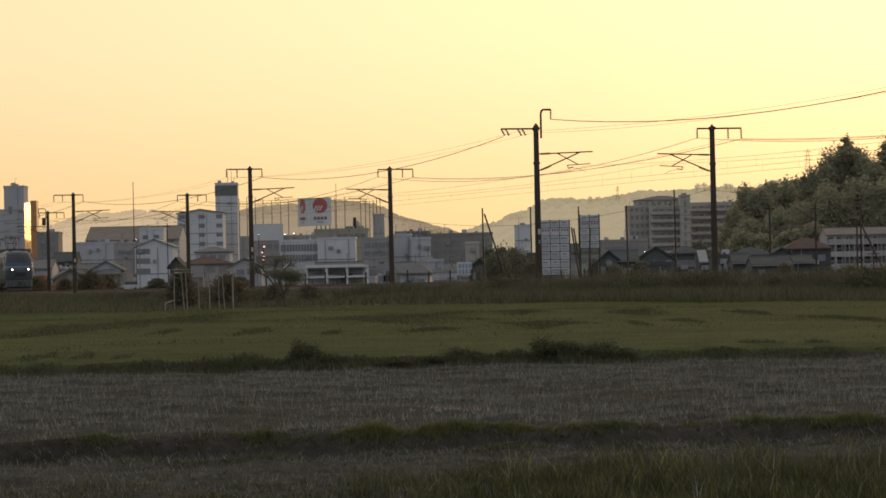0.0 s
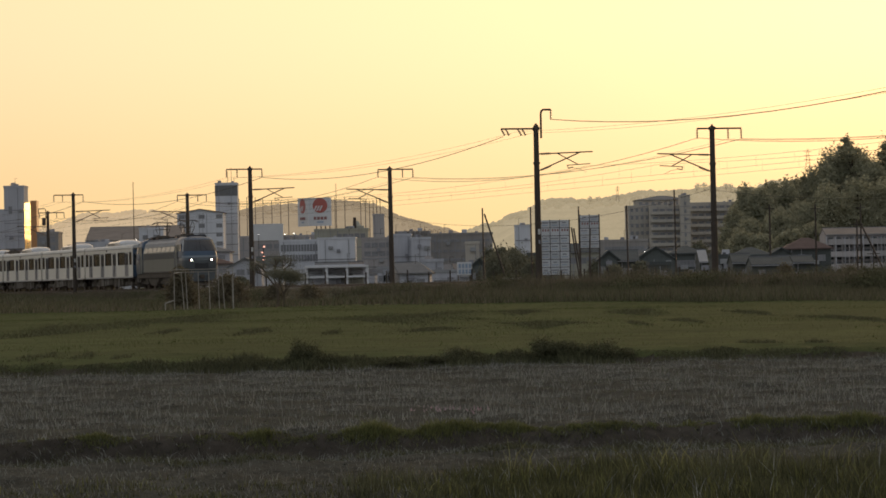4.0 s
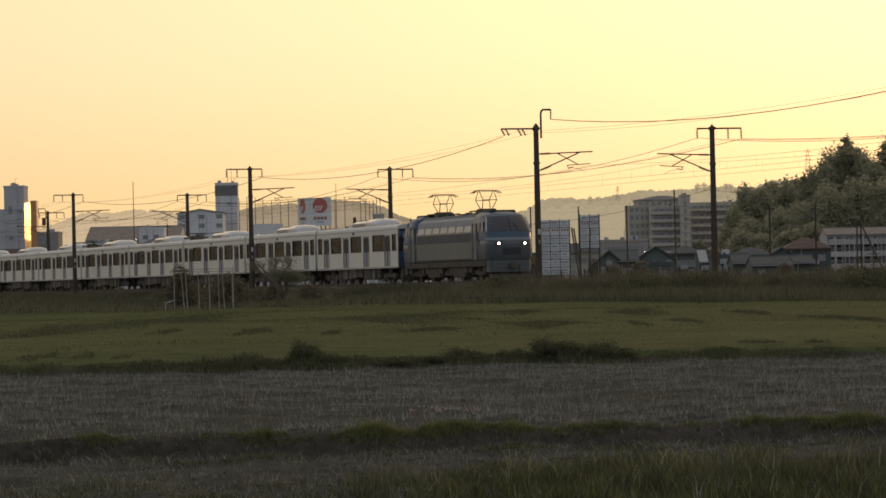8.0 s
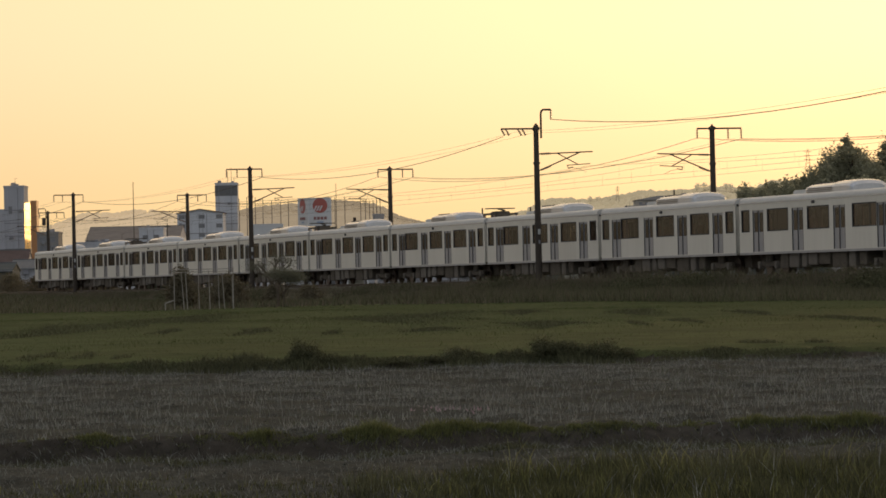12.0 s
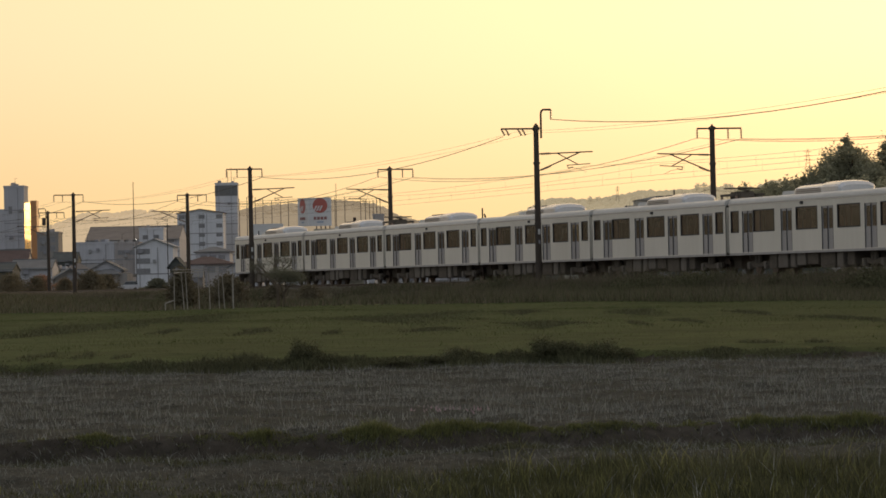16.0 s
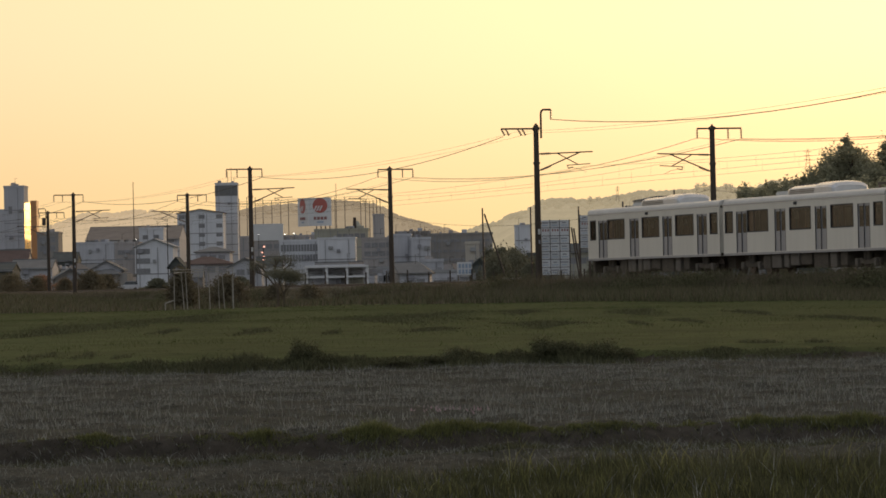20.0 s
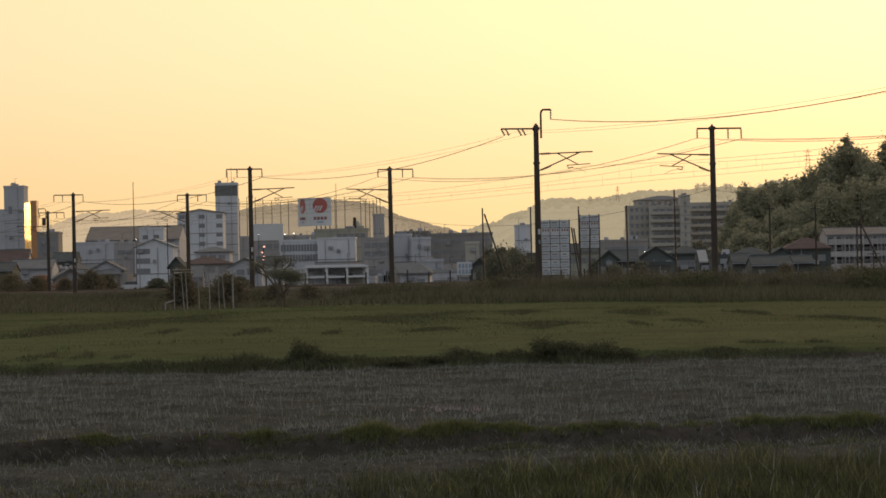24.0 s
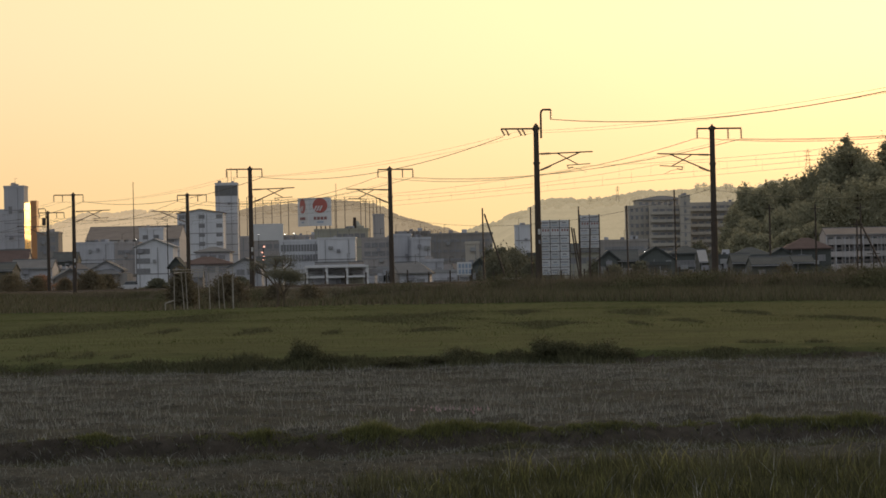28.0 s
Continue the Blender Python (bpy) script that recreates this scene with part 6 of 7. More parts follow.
# darker rough patches in the meadow: place, half width, half depth
for px, py, rx, ry in ((-10.0, 99.4, 1.73, 24.7), (-6.7, 89.9, 0.29, 4.1), (-4.5, 87.8, 0.39, 5.5), (-6.4, 58.8, 0.28, 3.2), (-5.7, 58.7, 0.20, 2.4), (-5.0, 57.7, 0.15, 1.9), (-0.9, 112.4, 2.17, 21.8), (-2.5, 83.3, 0.18, 3.5), (-0.3, 82.6, 0.61, 3.4), (2.3, 87.2, 0.95, 9.3), (4.3, 83.1, 0.18, 5.9), (5.6, 86.6, 0.27, 5.9), (9.3, 86.4, 0.53, 9.2), (5.1, 60.6, 0.33, 2.1), (8.6, 105.2, 0.39, 8.0), (5.9, 59.1, 0.22, 1.5), (-8.3, 121.2, 1.65, 18.6), (2.4, 118.6, 0.72, 8.2), (5.8, 112.3, 0.76, 7.3)):
    n = int(1200 * rx * min(ry, 9) ** 0.6)
    u, w = g.normal(0, 0.62, n), g.normal(0, 0.45, n)
    x, y = px + rx * (u + 0.25 * np.sin(w * 5 + px)), py + ry * (w + 0.2 * np.sin(u * 4 + py))
    blades("meadow_tuft", x, y, g.uniform(0.03, 0.11, n) * np.exp(-0.5 * (u * u + w * w)), 0.010 + 0.00016 * py, M["dark_grass"], g, "darker rough tuft standing in the meadow", 0.7, plain=True)
x, y = wedge(60000, 60, 175, g, 1.15)
x, y = clumpy(x, y, 3.1, g, 1.0)
blades("meadow_weeds", x, y, g.uniform(0.03, 0.12, len(x)), 0.008 + 0.00016 * y, M["meadow"], g, "taller weeds scattered over the meadow", 0.8, plain=True)
# weeds on the first bank
x = g.uniform(-8.5, 8.5, 42000)
tall = 0.062 - 0.012 * smooth01((x - 2.6) / 0.8) + 0.13 * np.exp(-((x - 1.6) / 1.0) ** 4) + 0.12 * np.exp(-((x + 3.0) / 1.2) ** 4) + 0.10 * np.exp(-((x + 2.0) / 0.35) ** 2) + 0.10 * np.exp(-((x - 0.17) / 0.3) ** 2) + 0.06 * np.exp(-((x + 1.0) / 0.5) ** 2) + 0.05 * np.exp(-((x - 4.2) / 0.6) ** 2)
tall = tall * (0.8 + 0.35 * np.sin(x * 6.1) * np.sin(x * 2.3 + 1))
y = bank_a(x) + g.normal(-0.05, 0.28, len(x))
blades("bank_weeds", x, y, tall * g.uniform(0.35, 1.1, len(x)), 0.016, M["dark_grass"], g, "dark weeds along the low field bank", 0.45)
cs, rs = [], []
for c, w, h in ((0.17, 0.22, 0.20), (0.42, 0.16, 0.11), (0.94, 0.22, 0.17), (1.40, 0.28, 0.30), (1.72, 0.24, 0.24), (2.20, 0.26, 0.30), (2.50, 0.2, 0.17), (-2.08, 0.17, 0.36), (-1.88, 0.2, 0.30), (-1.55, 0.18, 0.12), (-3.1, 0.4, 0.14), (-2.6, 0.3, 0.12), (-0.75, 0.3, 0.08), (-0.2, 0.25, 0.09)):
    for _ in range(7):
        a, q = g.uniform(-0.7, 0.7) * w, g.uniform(0.1, 0.72)
        cs.append((c + a, float(bank_a(c)) + g.uniform(-0.2, 0.2), float(ground_z(c, bank_a(c))) + h * q * (1 - 0.5 * (a / w) ** 2)))
        rs.append((w * g.uniform(0.5, 0.85), 0.25, h * g.uniform(0.3, 0.5)))
v, t = leaf_cloud(cs, rs, 36000, 0.013, g)
tagged(tri_mesh("weed_mounds", v, t, M["dark_grass"]), "dark leafy weeds in rounded mounds on the field bank", "weeds", kind="stuff")
# stubble of the middle field
x, y = wedge(300000, 26, 62, g, 1.15)
m = (y > bank_b(x)) & (y < bank_a(x) - 0.3)
x, y = clumpy(x[m], y[m], 0.6, g, 0.15)
row = 0.30
y2 = y
y = np.round(y2 / row) * row + g.normal(0, 0.11, len(x))
blades("stubble", x, y, g.uniform(0.02, 0.085, len(x)), 0.0085, M["straw"], g, "pale dry stubble in rows", 0.55, category="stubble", plain=True)
x, y = wedge(7500, 28, 60, g, 1.15)
m = (y > bank_b(x)) & (y < bank_a(x) - 0.3)
x, y = x[m], y[m]
blades("dry_stalks", x, y, g.uniform(0.05, 0.15, len(x)), 0.006, M["straw"], g, "scattered standing dry stalks", 0.35, category="stubble")
x, y = wedge(70000, 28, 60, g, 1.15)
m = (y > bank_b(x)) & (y < bank_a(x) - 0.3)
x, y = clumpy(x[m], y[m], 0.9, g, 0.15)
blades("field_weeds", x, y, g.uniform(0.02, 0.06, len(x)), 0.006, M["meadow"], g, "small green weeds between the stubble", plain=True)
# grass lip of the second bank
x = g.uniform(-5, 5.4, 32000)
tall = 0.014 + 0.012 * np.maximum(0, np.sin(x * 1.9 + 0.6) * np.sin(x * 0.83))
for c, w, h in ((-2.89, 0.17, 0.05), (-1.53, 0.14, 0.055), (-0.6, 0.2, 0.10), (-0.12, 0.14, 0.085), (0.15, 0.16, 0.06), (0.55, 0.14, 0.05), (1.23, 0.45, 0.025), (2.06, 0.08, 0.03), (2.6, 0.2, 0.045), (3.16, 0.3, 0.05), (3.5, 0.15, 0.06)):
    tall = tall + h * np.exp(-((x - c) / w) ** 2)
y = bank_b(x) + g.normal(0.08, 0.08, len(x))
blades("bank_grass_lip", x, y, tall * g.uniform(0.4, 1.3, len(x)), 0.007, M["fresh"], g, "fresh green grass along the edge of the field bank", 0.5)
x = g.uniform(-5, 5.4, 26000)
y = bank_b(x) + g.uniform(-0.6, 0.03, len(x))
blades("furrow_face_litter", x, y, g.uniform(0.012, 0.045, len(x)), 0.009, M["litter"], g, "dark rotting litter on the furrow's side", 0.8, category="litter", plain=True)
x = g.uniform(-5, 5.4, 5000)
y = bank_b(x) + g.normal(-0.6, 0.3, len(x))
blades("furrow_litter", x, y, g.uniform(0.03, 0.10, len(x)), 0.007, M["straw"], g, "dry litter in the dark furrow", 0.9, category="litter")
x = g.uniform(-5, 5.4, 22000)
y = bank_b(x) + g.normal(-0.7, 0.25, len(x)) - 0.15 * np.sin(x * 2.7)
blades("furrow_weeds", x, y, g.uniform(0.02, 0.085, len(x)) * (0.6 + 0.5 * np.abs(np.sin(x * 3.3))), 0.007, M["dark_grass"], g, "low dull weeds along the furrow", 0.9, category="weeds")
# near field: stubble and tall grass
x, y = wedge(27000, 21, 36, g, 1.15)
m = y < bank_b(x) - 0.4
x, y = x[m], y[m]
blades("near_stubble", x, y, g.uniform(0.02, 0.07, len(x)), 0.0048, M["straw"], g, "pale dry stubble and stalks", 0.6, category="stubble")
x, y = wedge(170000, 19.5, 30, g, 1.15)
dense = smooth01((x + 0.9) / 1.8) * 0.62 + 0.34
front = 25.9 - 0.2 * x + 0.7 * np.sin(x * 2.1) + 0.45 * np.sin(x * 5.3 + 1) + 0.2 * np.sin(x * 13.1)
m = (g.random(len(x)) < dense * smooth01((front + 1.2 - y) / 2.4)) & (y < bank_b(x) - 1.0)
x, y = x[m], y[m]
clump = 0.35 + 0.75 * np.abs(np.sin(x * 3.1 + 1.1 * np.sin(y * 1.9)) * np.sin(y * 2.3 + x)) + 0.3 * np.abs(np.sin(x * 8.7 + 2.0 * np.sin(y * 3.1)))
tall = g.uniform(0.05, 0.18, len(x)) * clump * (0.42 + 0.75 * smooth01((x + 0.9) / 2.0))
kind = g.random(len(x))
m = kind < 0.84
blades("dark_tall_grass", x[m], y[m], tall[m], 0.0065, M["undergrowth"], g, "dense dark grass in the foreground", 0.4)
m = (kind >= 0.84) & (kind < 0.975)
blades("tall_grass", x[m], y[m], tall[m] * 1.2, 0.008, M["fresh"], g, "tall fresh grass in the foreground", 0.35)
m = kind >= 0.975
blades("dead_grass", x[m], y[m], tall[m] * 1.25, 0.007, M["straw"], g, "dead straw-coloured blades among the grass", 0.4)
# bushy tufts of finer grass
centre = g.uniform(-0.6, 3.2, 46), g.uniform(23.0, 27.4, 46)
pick = g.integers(0, 46, 9000)
x, y = centre[0][pick] + g.normal(0, 0.10, 9000), centre[1][pick] + g.normal(0, 0.22, 9000)
blades("grass_tufts", x, y, g.uniform(0.05, 0.24, len(x)) * (0.65 + 0.4 * smooth01((x - 0.2) / 1.5)), 0.006, M["dark_grass"], g, "ragged tufts of fine grass in the foreground", 0.35)
pick = g.integers(0, 46, 180)
x, y = centre[0][pick] + g.normal(0, 0.10, 180), centre[1][pick] + g.normal(0, 0.3, 180)
blades("seed_stalks", x, y, g.uniform(0.1, 0.26, len(x)) * (0.7 + 0.5 * smooth01((x - 0.3) / 1.5)), 0.006, M["stalk"], g, "long thin pale stalks above the grass", 0.5)
# a few long broad stalks that stand above the rest
for cx, cy, n in ((1.42, 25.4, 12), (1.6, 25.6, 9), (0.46, 26.2, 8), (2.15, 26.6, 9), (2.62, 25.4, 6)):
    blades("grass_clump", cx + g.normal(0, 0.07, n), cy + g.normal(0, 0.1, n), g.uniform(0.2, 0.38, n), 0.008, M["stalk"], g, "clump of long broad pale grass stalks", 0.55)
# small pink flowers in the stubble
x = np.concatenate([g.normal(c, 0.10, 16) for c in (-0.12, 0.25, -0.02)])
y = np.concatenate([g.normal(c, 0.35, 16) for c in (35.6, 35.0, 36.4)])
blades("field_flowers", x, y, g.uniform(0.04, 0.09, len(x)), 0.02, M["petal"], g, "few small pink flowers in the stubble", 0.4, category="flowers")


# clods of earth in the furrow and on the stubble
n = 4000
x = g.uniform(-6.5, 7.0, n)
y = np.where(g.random(n) < 0.45, bank_b(x) + g.normal(-0.55, 0.35, n), g.uniform(24, 58, n))
m = (y < bank_a(x) - 0.4) & (np.abs(x) < 0.14 * y)
x, y = x[m], y[m]
n = len(x)
r = g.uniform(0.005, 0.014, n)
octa = np.array([(1, 0, 0), (-1, 0, 0), (0, 1, 0), (0, -1, 0), (0, 0, 0.8), (0, 0, -0.8)])
v = octa[None] * r[:, None, None] * g.uniform(0.6, 1.4, (n, 6, 3)) + np.stack([x, y, ground_z(x, y)], -1)[:, None]
t8 = np.array([(0, 2, 4), (2, 1, 4), (1, 3, 4), (3, 0, 4), (2, 0, 5), (1, 2, 5), (3, 1, 5), (0, 3, 5)])
ob = tri_mesh("earth_clods", v.reshape(-1, 3), (t8[None] + 6 * np.arange(n)[:, None, None]).reshape(-1, 3), M["straw_soil"])
tagged(ob, "small crumbled clods of dark earth", "clods", kind="stuff")


# long grass on the railway bank
def bank_cover(n, o0, o1, h0, h1, w, material, name, label, s0=-60, s1=215):
    s = g.uniform(s0, s1, n)
    off = g.uniform(o0, o1, n)
    px = ORIGIN.x + ALONG.x * s + ACROSS.x * off
    py = ORIGIN.y + ALONG.y * s + ACROSS.y * off
    rz = 0.977 + 0.00101 * np.clip(s, -25, 300)
    prof = np.interp(off, [-8.0, -6.4, -4.6, -3.0, 7.0, 8.6, 10.4, 12], [-9, -1.25, -0.5, -0.46, -0.46, -0.5, -1.25, -9])
    z = np.maximum(rz + prof, ground_z(px, py)) - 0.05
    blades(name, px, py, g.uniform(h0, h1, n) * (0.75 + 0.5 * np.abs(np.sin(s * 0.21) * np.sin(s * 0.077 + 1))) * (1 + 0.9 * smooth01((s - 130) / 30) * smooth01((225 - s) / 30)), w * 1.35, material, g, label, 0.5, z, plain=True)


bank_cover(70000, -9.0, -4.2, 0.06, 0.26, 0.03, M["bank_grass"], "bank_grass", "long brownish grass on the railway bank")
bank_cover(26000, -5.2, -2.7, 0.25, 0.6, 0.026, M["bank_grass"], "shoulder_grass", "tall dry grass along the top of the bank")
bank_cover(46000, -10.0, -3.6, 0.1, 0.36, 0.028, M["dark_grass"], "bank_weeds", "dark weeds on the railway bank")
bank_cover(42000, -14.4, -7.0, 0.12, 0.42, 0.026, M["bank_grass"], "toe_grass", "brown grass at the foot of the railway bank", 95, 248)
bank_cover(38000, -15.2, -6.0, 0.12, 0.45, 0.026, M["dark_grass"], "toe_weeds", "dark weeds at the foot of the railway bank", 80, 248)
bank_cover(9000, 7.2, 12.0, 0.2, 0.6, 0.035, M["dark_grass"], "far_bank_weeds", "weeds on the far side of the railway bank")


# low scrub humps along the top of the bank
s = g.uniform(60, 215, 60)
off = g.uniform(-6.4, -3.4, 60)
big = (0.35 + 0.5 * np.abs(np.sin(s * 0.13 + 0.4))) * g.uniform(0.6, 1.0, 60) * (1 + 0.4 * smooth01((s - 130) / 30))
px, py = ORIGIN.x + ALONG.x * s + ACROSS.x * off, ORIGIN.y + ALONG.y * s + ACROSS.y * off
pz = np.maximum(0.977 + 0.00101 * s + np.interp(off, [-6.4, -4.6, -3.0], [-1.25, -0.5, -0.46]), ground_z(px, py))
v, t = leaf_cloud(np.stack([px, py, pz + big * 0.25], -1), np.stack([big * 1.9, big * 1.2, big * 0.62], -1), 70000, 0.042, g)
ob = tri_mesh("bank_scrub", v, t, M["dark_grass"])
tagged(ob, "low brownish scrub along the top of the railway bank", "scrub", kind="stuff")


x, y = wedge(70000, 168, 345, g, 1.1)
off = (x - ORIGIN.x) * ACROSS.x + (y - ORIGIN.y) * ACROSS.y
m = off < -5.5
x, y = x[m], y[m]
blades("rough_grass", x[::2], y[::2], g.uniform(0.12, 0.4, len(x[::2])), 0.065, M["bank_grass"], g, "rough brown grass between meadow and railway", 0.5, plain=True)
blades("rough_weeds", x[1::2], y[1::2], g.uniform(0.12, 0.45, len(x[1::2])), 0.065, M["dark_grass"], g, "rough dark weeds between meadow and railway", 0.5, plain=True)


# ---- things along the railway ----
# pole frame for climbing plants
root = thing("pole_frame", "leaning frame of weathered thin poles in the field", "pole frame", pose(-10.97, 168, bz(-10.97, 168)))
for x, dx, top, dy in ((-1.14, 0.00, 1.75, 0), (-0.86, 0.13, 1.75, 0.6), (-0.63, 0.08, 1.8, 0.1), (-0.10, 0.03, 1.75, 0.7), (0.41, 0.05, 1.8, 0.1), (0.81, 0.03, 1.7, 0.6), (1.02, 0.10, 1.55, 0.1), (1.50, 0.00, 1.95, 0.2), (1.42, 0.03, 1.5, 0.8)):
    part("pole", tube(B(), (x + dx, dy, -0.2), (x, dy, top), 0.022, 0.016, 7), M["wood"], root)
part("top_bar", tube(B(), (-1.24, 0.1, 1.86), (1.55, 0.1, 1.86), 0.015, 0.015, 7), M["wood"], root)
part("top_bar", tube(B(), (-1.17, 0.7, 1.74), (1.47, 0.7, 1.76), 0.014, 0.014, 7), M["wood"], root)
part("cross_bar", tube(B(), (-1.14, 0.0, 1.70), (-0.86, 0.7, 1.74), 0.02, 0.02, 7), M["wood"], root)
part("low_bar", tube(B(), (-1.57, -0.1, 0.35), (-1.12, 0.0, 0.5), 0.03, 0.03, 7), M["wood"], root)
part("low_bar", tube(B(), (-1.55, -0.1, -0.05), (-1.55, -0.1, 0.36), 0.03, 0.03, 7), M["wood"], root)

# thin post-and-wire fence behind the tracks
fence = thing("wire_fence", "thin post-and-wire fence behind the tracks", "fence", pose(0, 0, 0))
for k in range(22):
    d = 262 - k * 1.5
    x = -12.43 + k * 1.43
    part("post", box(B(), x - 0.05, x + 0.05, d - 0.05, d + 0.05, -1.2, 2.02 + 0.08 * math.sin(k * 2.1) - 0.019 * k), M["concrete"], fence)
for z in (0.7, 1.05, 1.4):
    part("strand", path_tube(B(), [(-12.43, 262, z + 0.45), (17.34, 230, z + 0.05)], 0.008, 4), M["wire"], fence)

# tall net posts
for x, top in ((4.35, 9.31), (9.49, 9.43), (14.63, 9.49), (19.76, 9.61), (24.90, 11.24)):
    root = thing("net_post", "tall thin dark post standing in the plots", "post", pose(x, 400, -0.5 + land(x)), "tall thin posts")
    part("shaft", tube(B(), (0, 0, 0), (-0.05, 0, top), 0.10, 0.08, 10), M["steel"], root)
    part("cap", tube(B(), (-0.05, 0, top), (-0.05, 0, top + 0.08), 0.11, 0.05, 10), M["steel"], root)
    if 4 < x < 5:
        part("stay", tube(B(), (0.15, 0, 8.77), (2.78, 0, 0.3), 0.09, 0.09, 8), M["steel"], root)
for x, top, d, r in ((45.49, 12.30, 520, 0.16), (51.86, 12.30, 520, 0.16), (46.52, 8.64, 420, 0.13), (60.38, 12.87, 540, 0.15), (48.30, 5.34, 420, 0.1), (-74.25, 25.38, 900, 0.11), (-51.51, 12.32, 700, 0.1)):
    root = thing("utility_pole", "slim weathered utility pole among the houses", "utility pole", pose(x, d, -0.6 + land(x)), "utility poles")
    part("shaft", tube(B(), (0, 0, 0), (0, 0, top), r, r * 0.7, 10), M["concrete"] if d > 430 else M["steel"], root)
    if d < 800:
        part("crossarm", box(B(), -0.7, 0.7, -0.06, 0.06, top - 0.65, top - 0.55), M["steel"], root)
    if d == 420 and r > 0.12:
        part("stay", tube(B(), (0.35, 0, 8.36), (3.93, 0, 0.6), 0.1, 0.1, 8), M["steel"], root)


# boards of many small panels
def panel_board(x0, x1, zt, zb, d, cols, rows, top_text, label, post_top):
    root = thing("panel_board", label, "sign board", pose(x0, d, land(x0)))
    w = (x1 - x0) / cols
    h = (zt - zb) / rows
    for c in range(cols + 1):
        part("post", box(B(), c * w - 0.07, c * w + 0.07, 0.08, 0.22, -0.6, post_top), M["steel"], root)
    for r in range(rows):
        part("rail", box(B(), 0, x1 - x0, 0.06, 0.12, zb + h * r - 0.03, zb + h * r + 0.03), M["steel"], root)
        for c in range(cols):
            p = part("panel", bevelled(box(B(), c * w + 0.03, (c + 1) * w - 0.03, 0, 0.06, zb + h * r + 0.025, zb + h * (r + 1) - 0.025), 0.012), M["panel_white"], root, "white panel")
            if r == rows - 2 and top_text:
                for q in range(3):
                    part("letter_bar", box(B(), c * w + 0.16 + q * w * 0.27, c * w + 0.16 + q * w * 0.27 + w * 0.16, -0.02, -0.004, zb + h * (r + 0.55), zb + h * (r + 0.85)), M["sign_dull"], p)
            else:
                wide = 0.24 + 0.08 * ((r * 5 + c * 3) % 4)
                part("letter_bar", box(B(), c * w + (0.5 - wide) * w, c * w + (0.5 + wide * 0.7) * w, -0.02, -0.004, zb + h * (r + 0.56), zb + h * (r + 0.72)), M["sign_grey"], p)
                part("letter_bar", box(B(), c * w + 0.18 * w, c * w + (0.9 - wide * 0.4) * w, -0.02, -0.004, zb + h * (r + 0.26), zb + h * (r + 0.36)), M["sign_blue"], p)
    return root


panel_board(8.63, 11.17, 6.49, 1.60, 330, 3, 7, True, "tall board of white panels on steel posts", 6.49)
panel_board(12.30, 14.02, 7.02, 4.03, 335, 2, 5, True, "second tall board of white panels on steel posts", 7.07)
sign = thing("roadside_sign", "small white signboard with rows of blue bars", "sign", pose(2.40, 430, -0.05))
part("panel", bevelled(box(B(), -0.84, 0.84, 0, 0.12, 1.77, 3.26), 0.02), M["sign_white"], sign)
for k in (-8, -2, 4, 10):
    for z in (2.81, 2.16):
        part("letter_bar", box(B(), (k - 2) * 0.065, (k + 2) * 0.065, -0.03, -0.005, z - 0.25, z + 0.25), M["sign_blue"], sign)
for k in (-0.7, 0.7):
    part("leg", tube(B(), (k, 0.2, -0.6), (k, 0.2, 1.9), 0.05, 0.05, 8), M["steel"], sign)
board = thing("leaning_board", "pale low board lying by the stay", "board", pose(5.49, 300, -0.12))
part("plank", bevelled(box(B(), -0.77, 0.77, 0, 0.06, 1.2, 1.42), 0.01), M["wood"], board)
for k in (-0.6, 0.6):
    part("leg", box(B(), k - 0.03, k + 0.03, 0.0, 0.06, -0.6, 1.2), M["wood"], board)

# raking struts beside the boards
for x, dx, top in ((12.19, -0.89, 6.46), (12.39, -0.89, 6.36), (12.69, 0.25, 6.31)):
    root = thing("raking_strut", "dark raking strut beside the panel board", "strut", pose(x, 328, -0.6 + land(x)))
    part("shaft", tube(B(), (0, 0, 0), (dx, 0, top), 0.07, 0.07, 8), M["steel"], root)


# lamps that burn in the town
def lamp_post(x, z, d, r):
    root = thing("street_lamp", "thin street lamp with a lit white head", "street lamp", pose(x, d - 14, -0.6 + land(x)), "lit lamps in the town")
    part("pole", tube(B(), (0, 0.3, 0), (0, 0.3, z + 0.6), 0.08, 0.05, 8), M["steel"], root)
    part("lamp_head", bevelled(box(B(), -r, r, -0.2, 0.25, z + 0.6 - r, z + 0.6 + r), r * 0.4), M["dot"], root)


for x, z, d, r in ((-62.03, 9.47, 770, 0.09), (-45.12, 12.32, 930, 0.12), (-38.62, 12.32, 930, 0.15), (-36.40, 12.46, 930, 0.14), (29.45, 5.29, 560, 0.1)):
    lamp_post(x, z, d, r * 0.55)


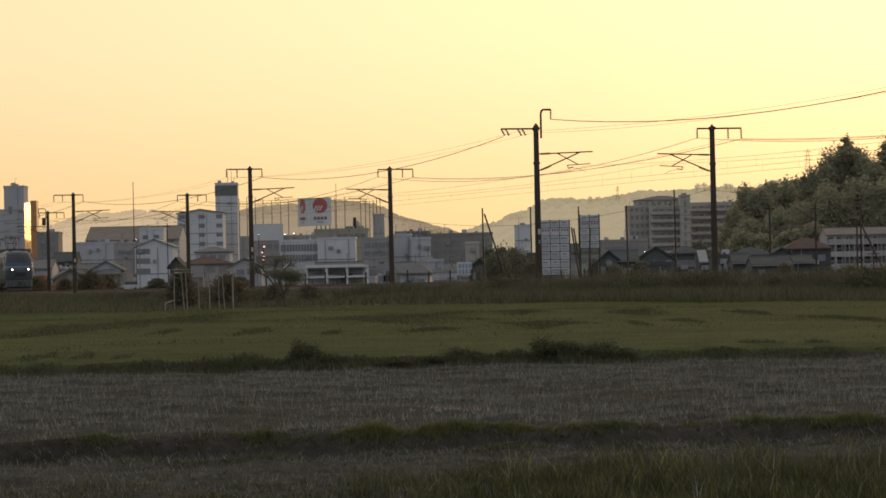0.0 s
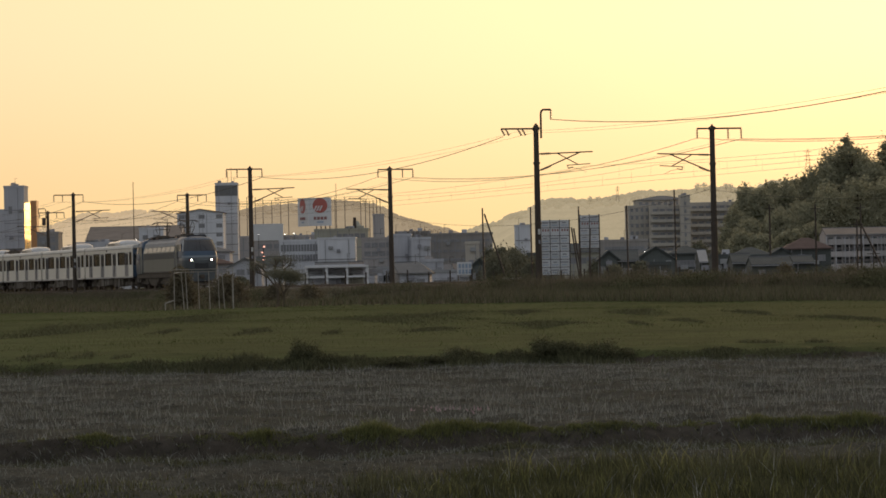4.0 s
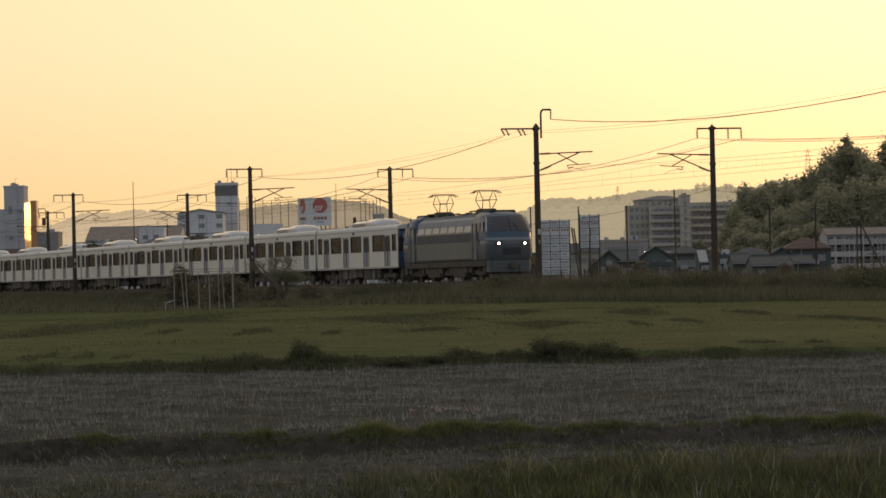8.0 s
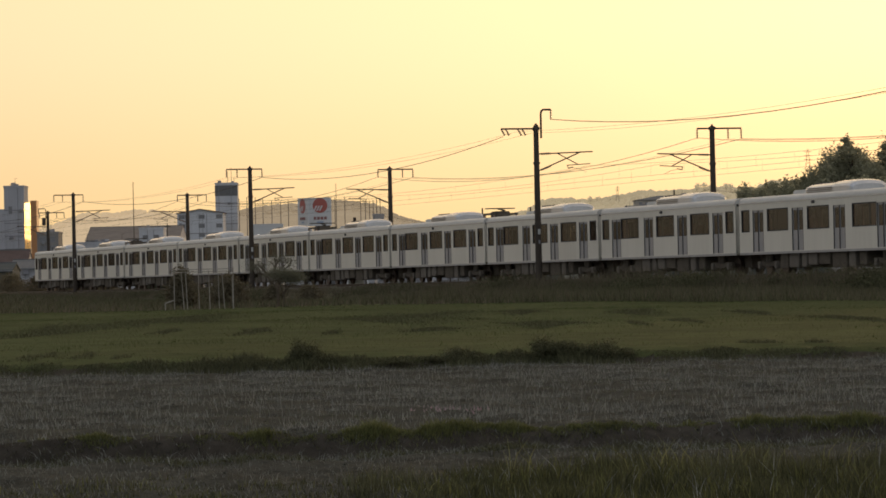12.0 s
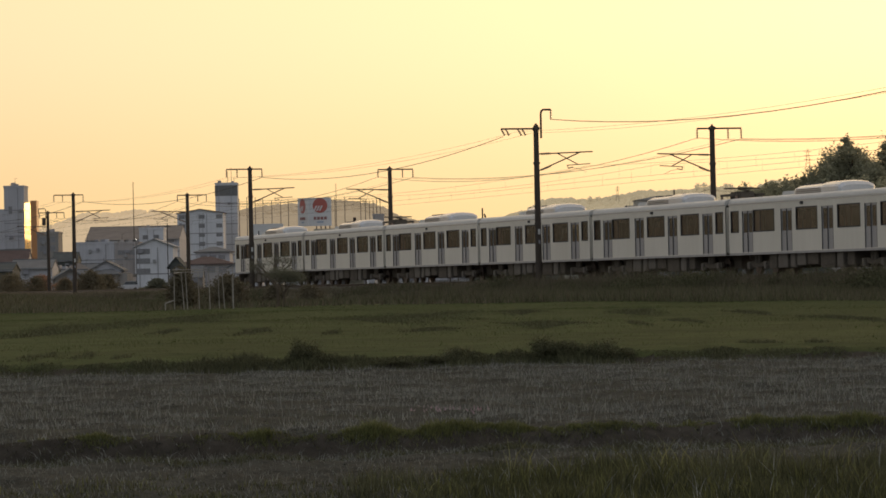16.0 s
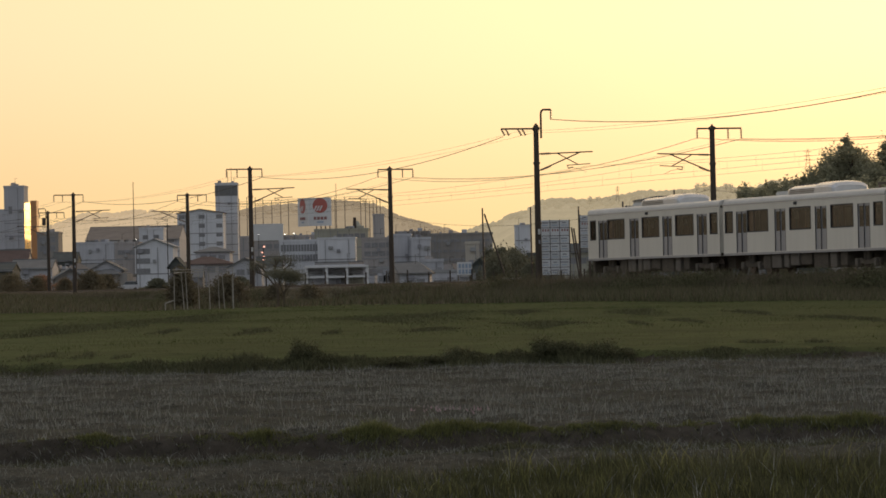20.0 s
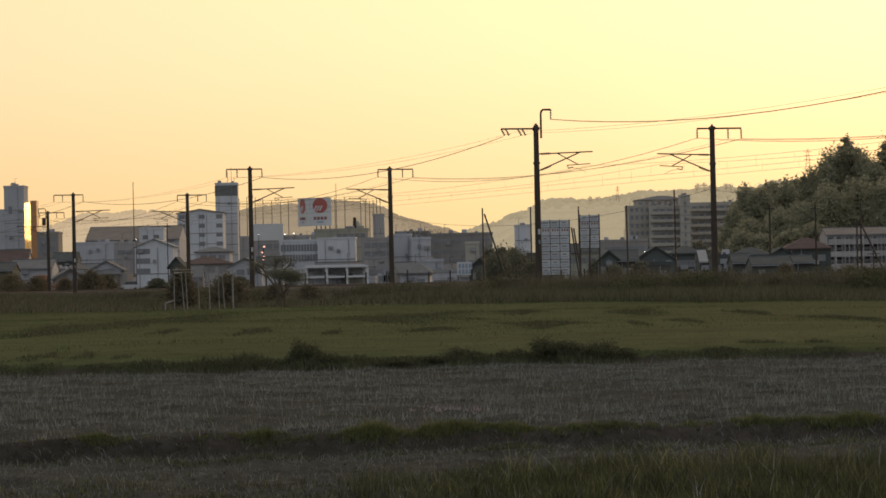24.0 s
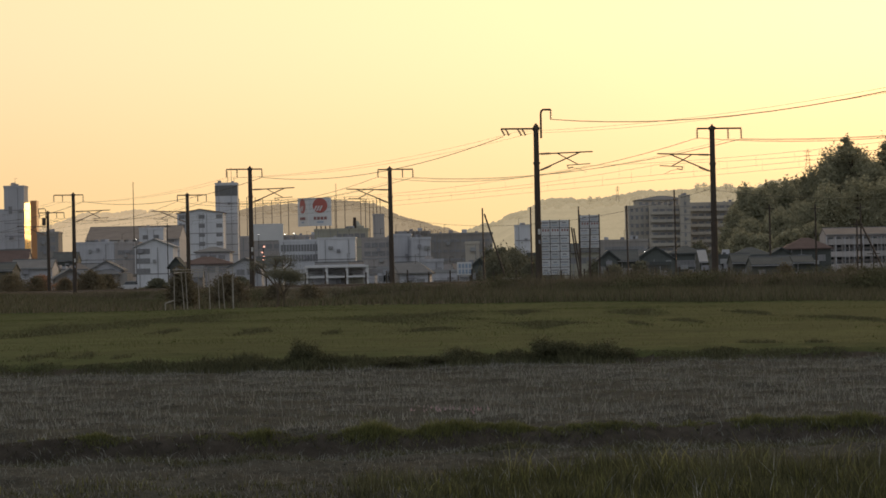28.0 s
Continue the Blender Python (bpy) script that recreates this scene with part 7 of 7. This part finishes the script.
# small parked car beyond the line
car = thing("parked_car", "small pale car parked beyond the railway", "car", pose(-49.75, 590, 0.53, 0, 0, 8))
rings = [[(x, -0.75, 0.3), (x, 0.75, 0.3), (x, 0.75, h), (x, -0.75, h)] for x, h in ((-1.65, 0.75), (-1.5, 0.92), (-0.6, 0.98), (1.5, 1.0), (1.68, 0.8))]
part("body", bevelled(loft(B(), rings), 0.05), M["car_paint"], car)
part("cabin", loft(B(), [[(-0.75, -0.7, 0.95), (1.5, -0.7, 0.95), (1.5, 0.7, 0.95), (-0.75, 0.7, 0.95)], [(-0.35, -0.58, 1.5), (1.25, -0.58, 1.5), (1.25, 0.58, 1.5), (-0.35, 0.58, 1.5)]]), M["loco_glass"], car)
part("roof", bevelled(box(B(), -0.35, 1.25, -0.58, 0.58, 1.5, 1.56), 0.02), M["car_paint"], car)
for x in (-1.05, 1.05):
    for y in (-0.68, 0.68):
        part("wheel", tube(B(), (x, y - 0.08, 0.28), (x, y + 0.08, 0.28), 0.28, 0.28, 16), M["rubber"], car)
# lit shop sign
shop = thing("shop_sign", "slim shop sign pole with glowing pinkish lamps", "sign", pose(-30.75, 640, 0.07))
part("pole", tube(B(), (0, 0.3, 0), (0, 0.3, 7.4), 0.08, 0.07, 8), M["steel"], shop)
for x, z, r in ((0.15, 5.61 + 1.85, 0.13), (-0.2, 4.64 + 1.85, 0.1), (0.1, 3.96 + 1.85, 0.1), (-0.05, 3.38 + 1.85, 0.08)):
    part("lamp", bevelled(box(B(), x - r, x + r, -0.1, 0.3, z - r, z + r), 0.04), M["red_lamp"], shop)


# ---- what moves ----
def tail_at(t):
    """Chainage of the last coach's rear end."""
    return TAIL0 + TAIL_V * t + 0.5 * TAIL_A * t * t - 1.05 * float(smooth01((8.0 - t) / 5.0))


TAIL0, TAIL_V, TAIL_A = -232.45, 19.14, 0.037


def motions():
    n = len(TRAIN)
    for i, ob in enumerate(TRAIN):
        back = 200.0 + 9.3 + 0.25 if i == 0 else (n - 1 - i) * 20.0 + 10.0
        walk(ob, [(float(t), track_pose(tail_at(t) + back)) for t in range(29)])


motions()
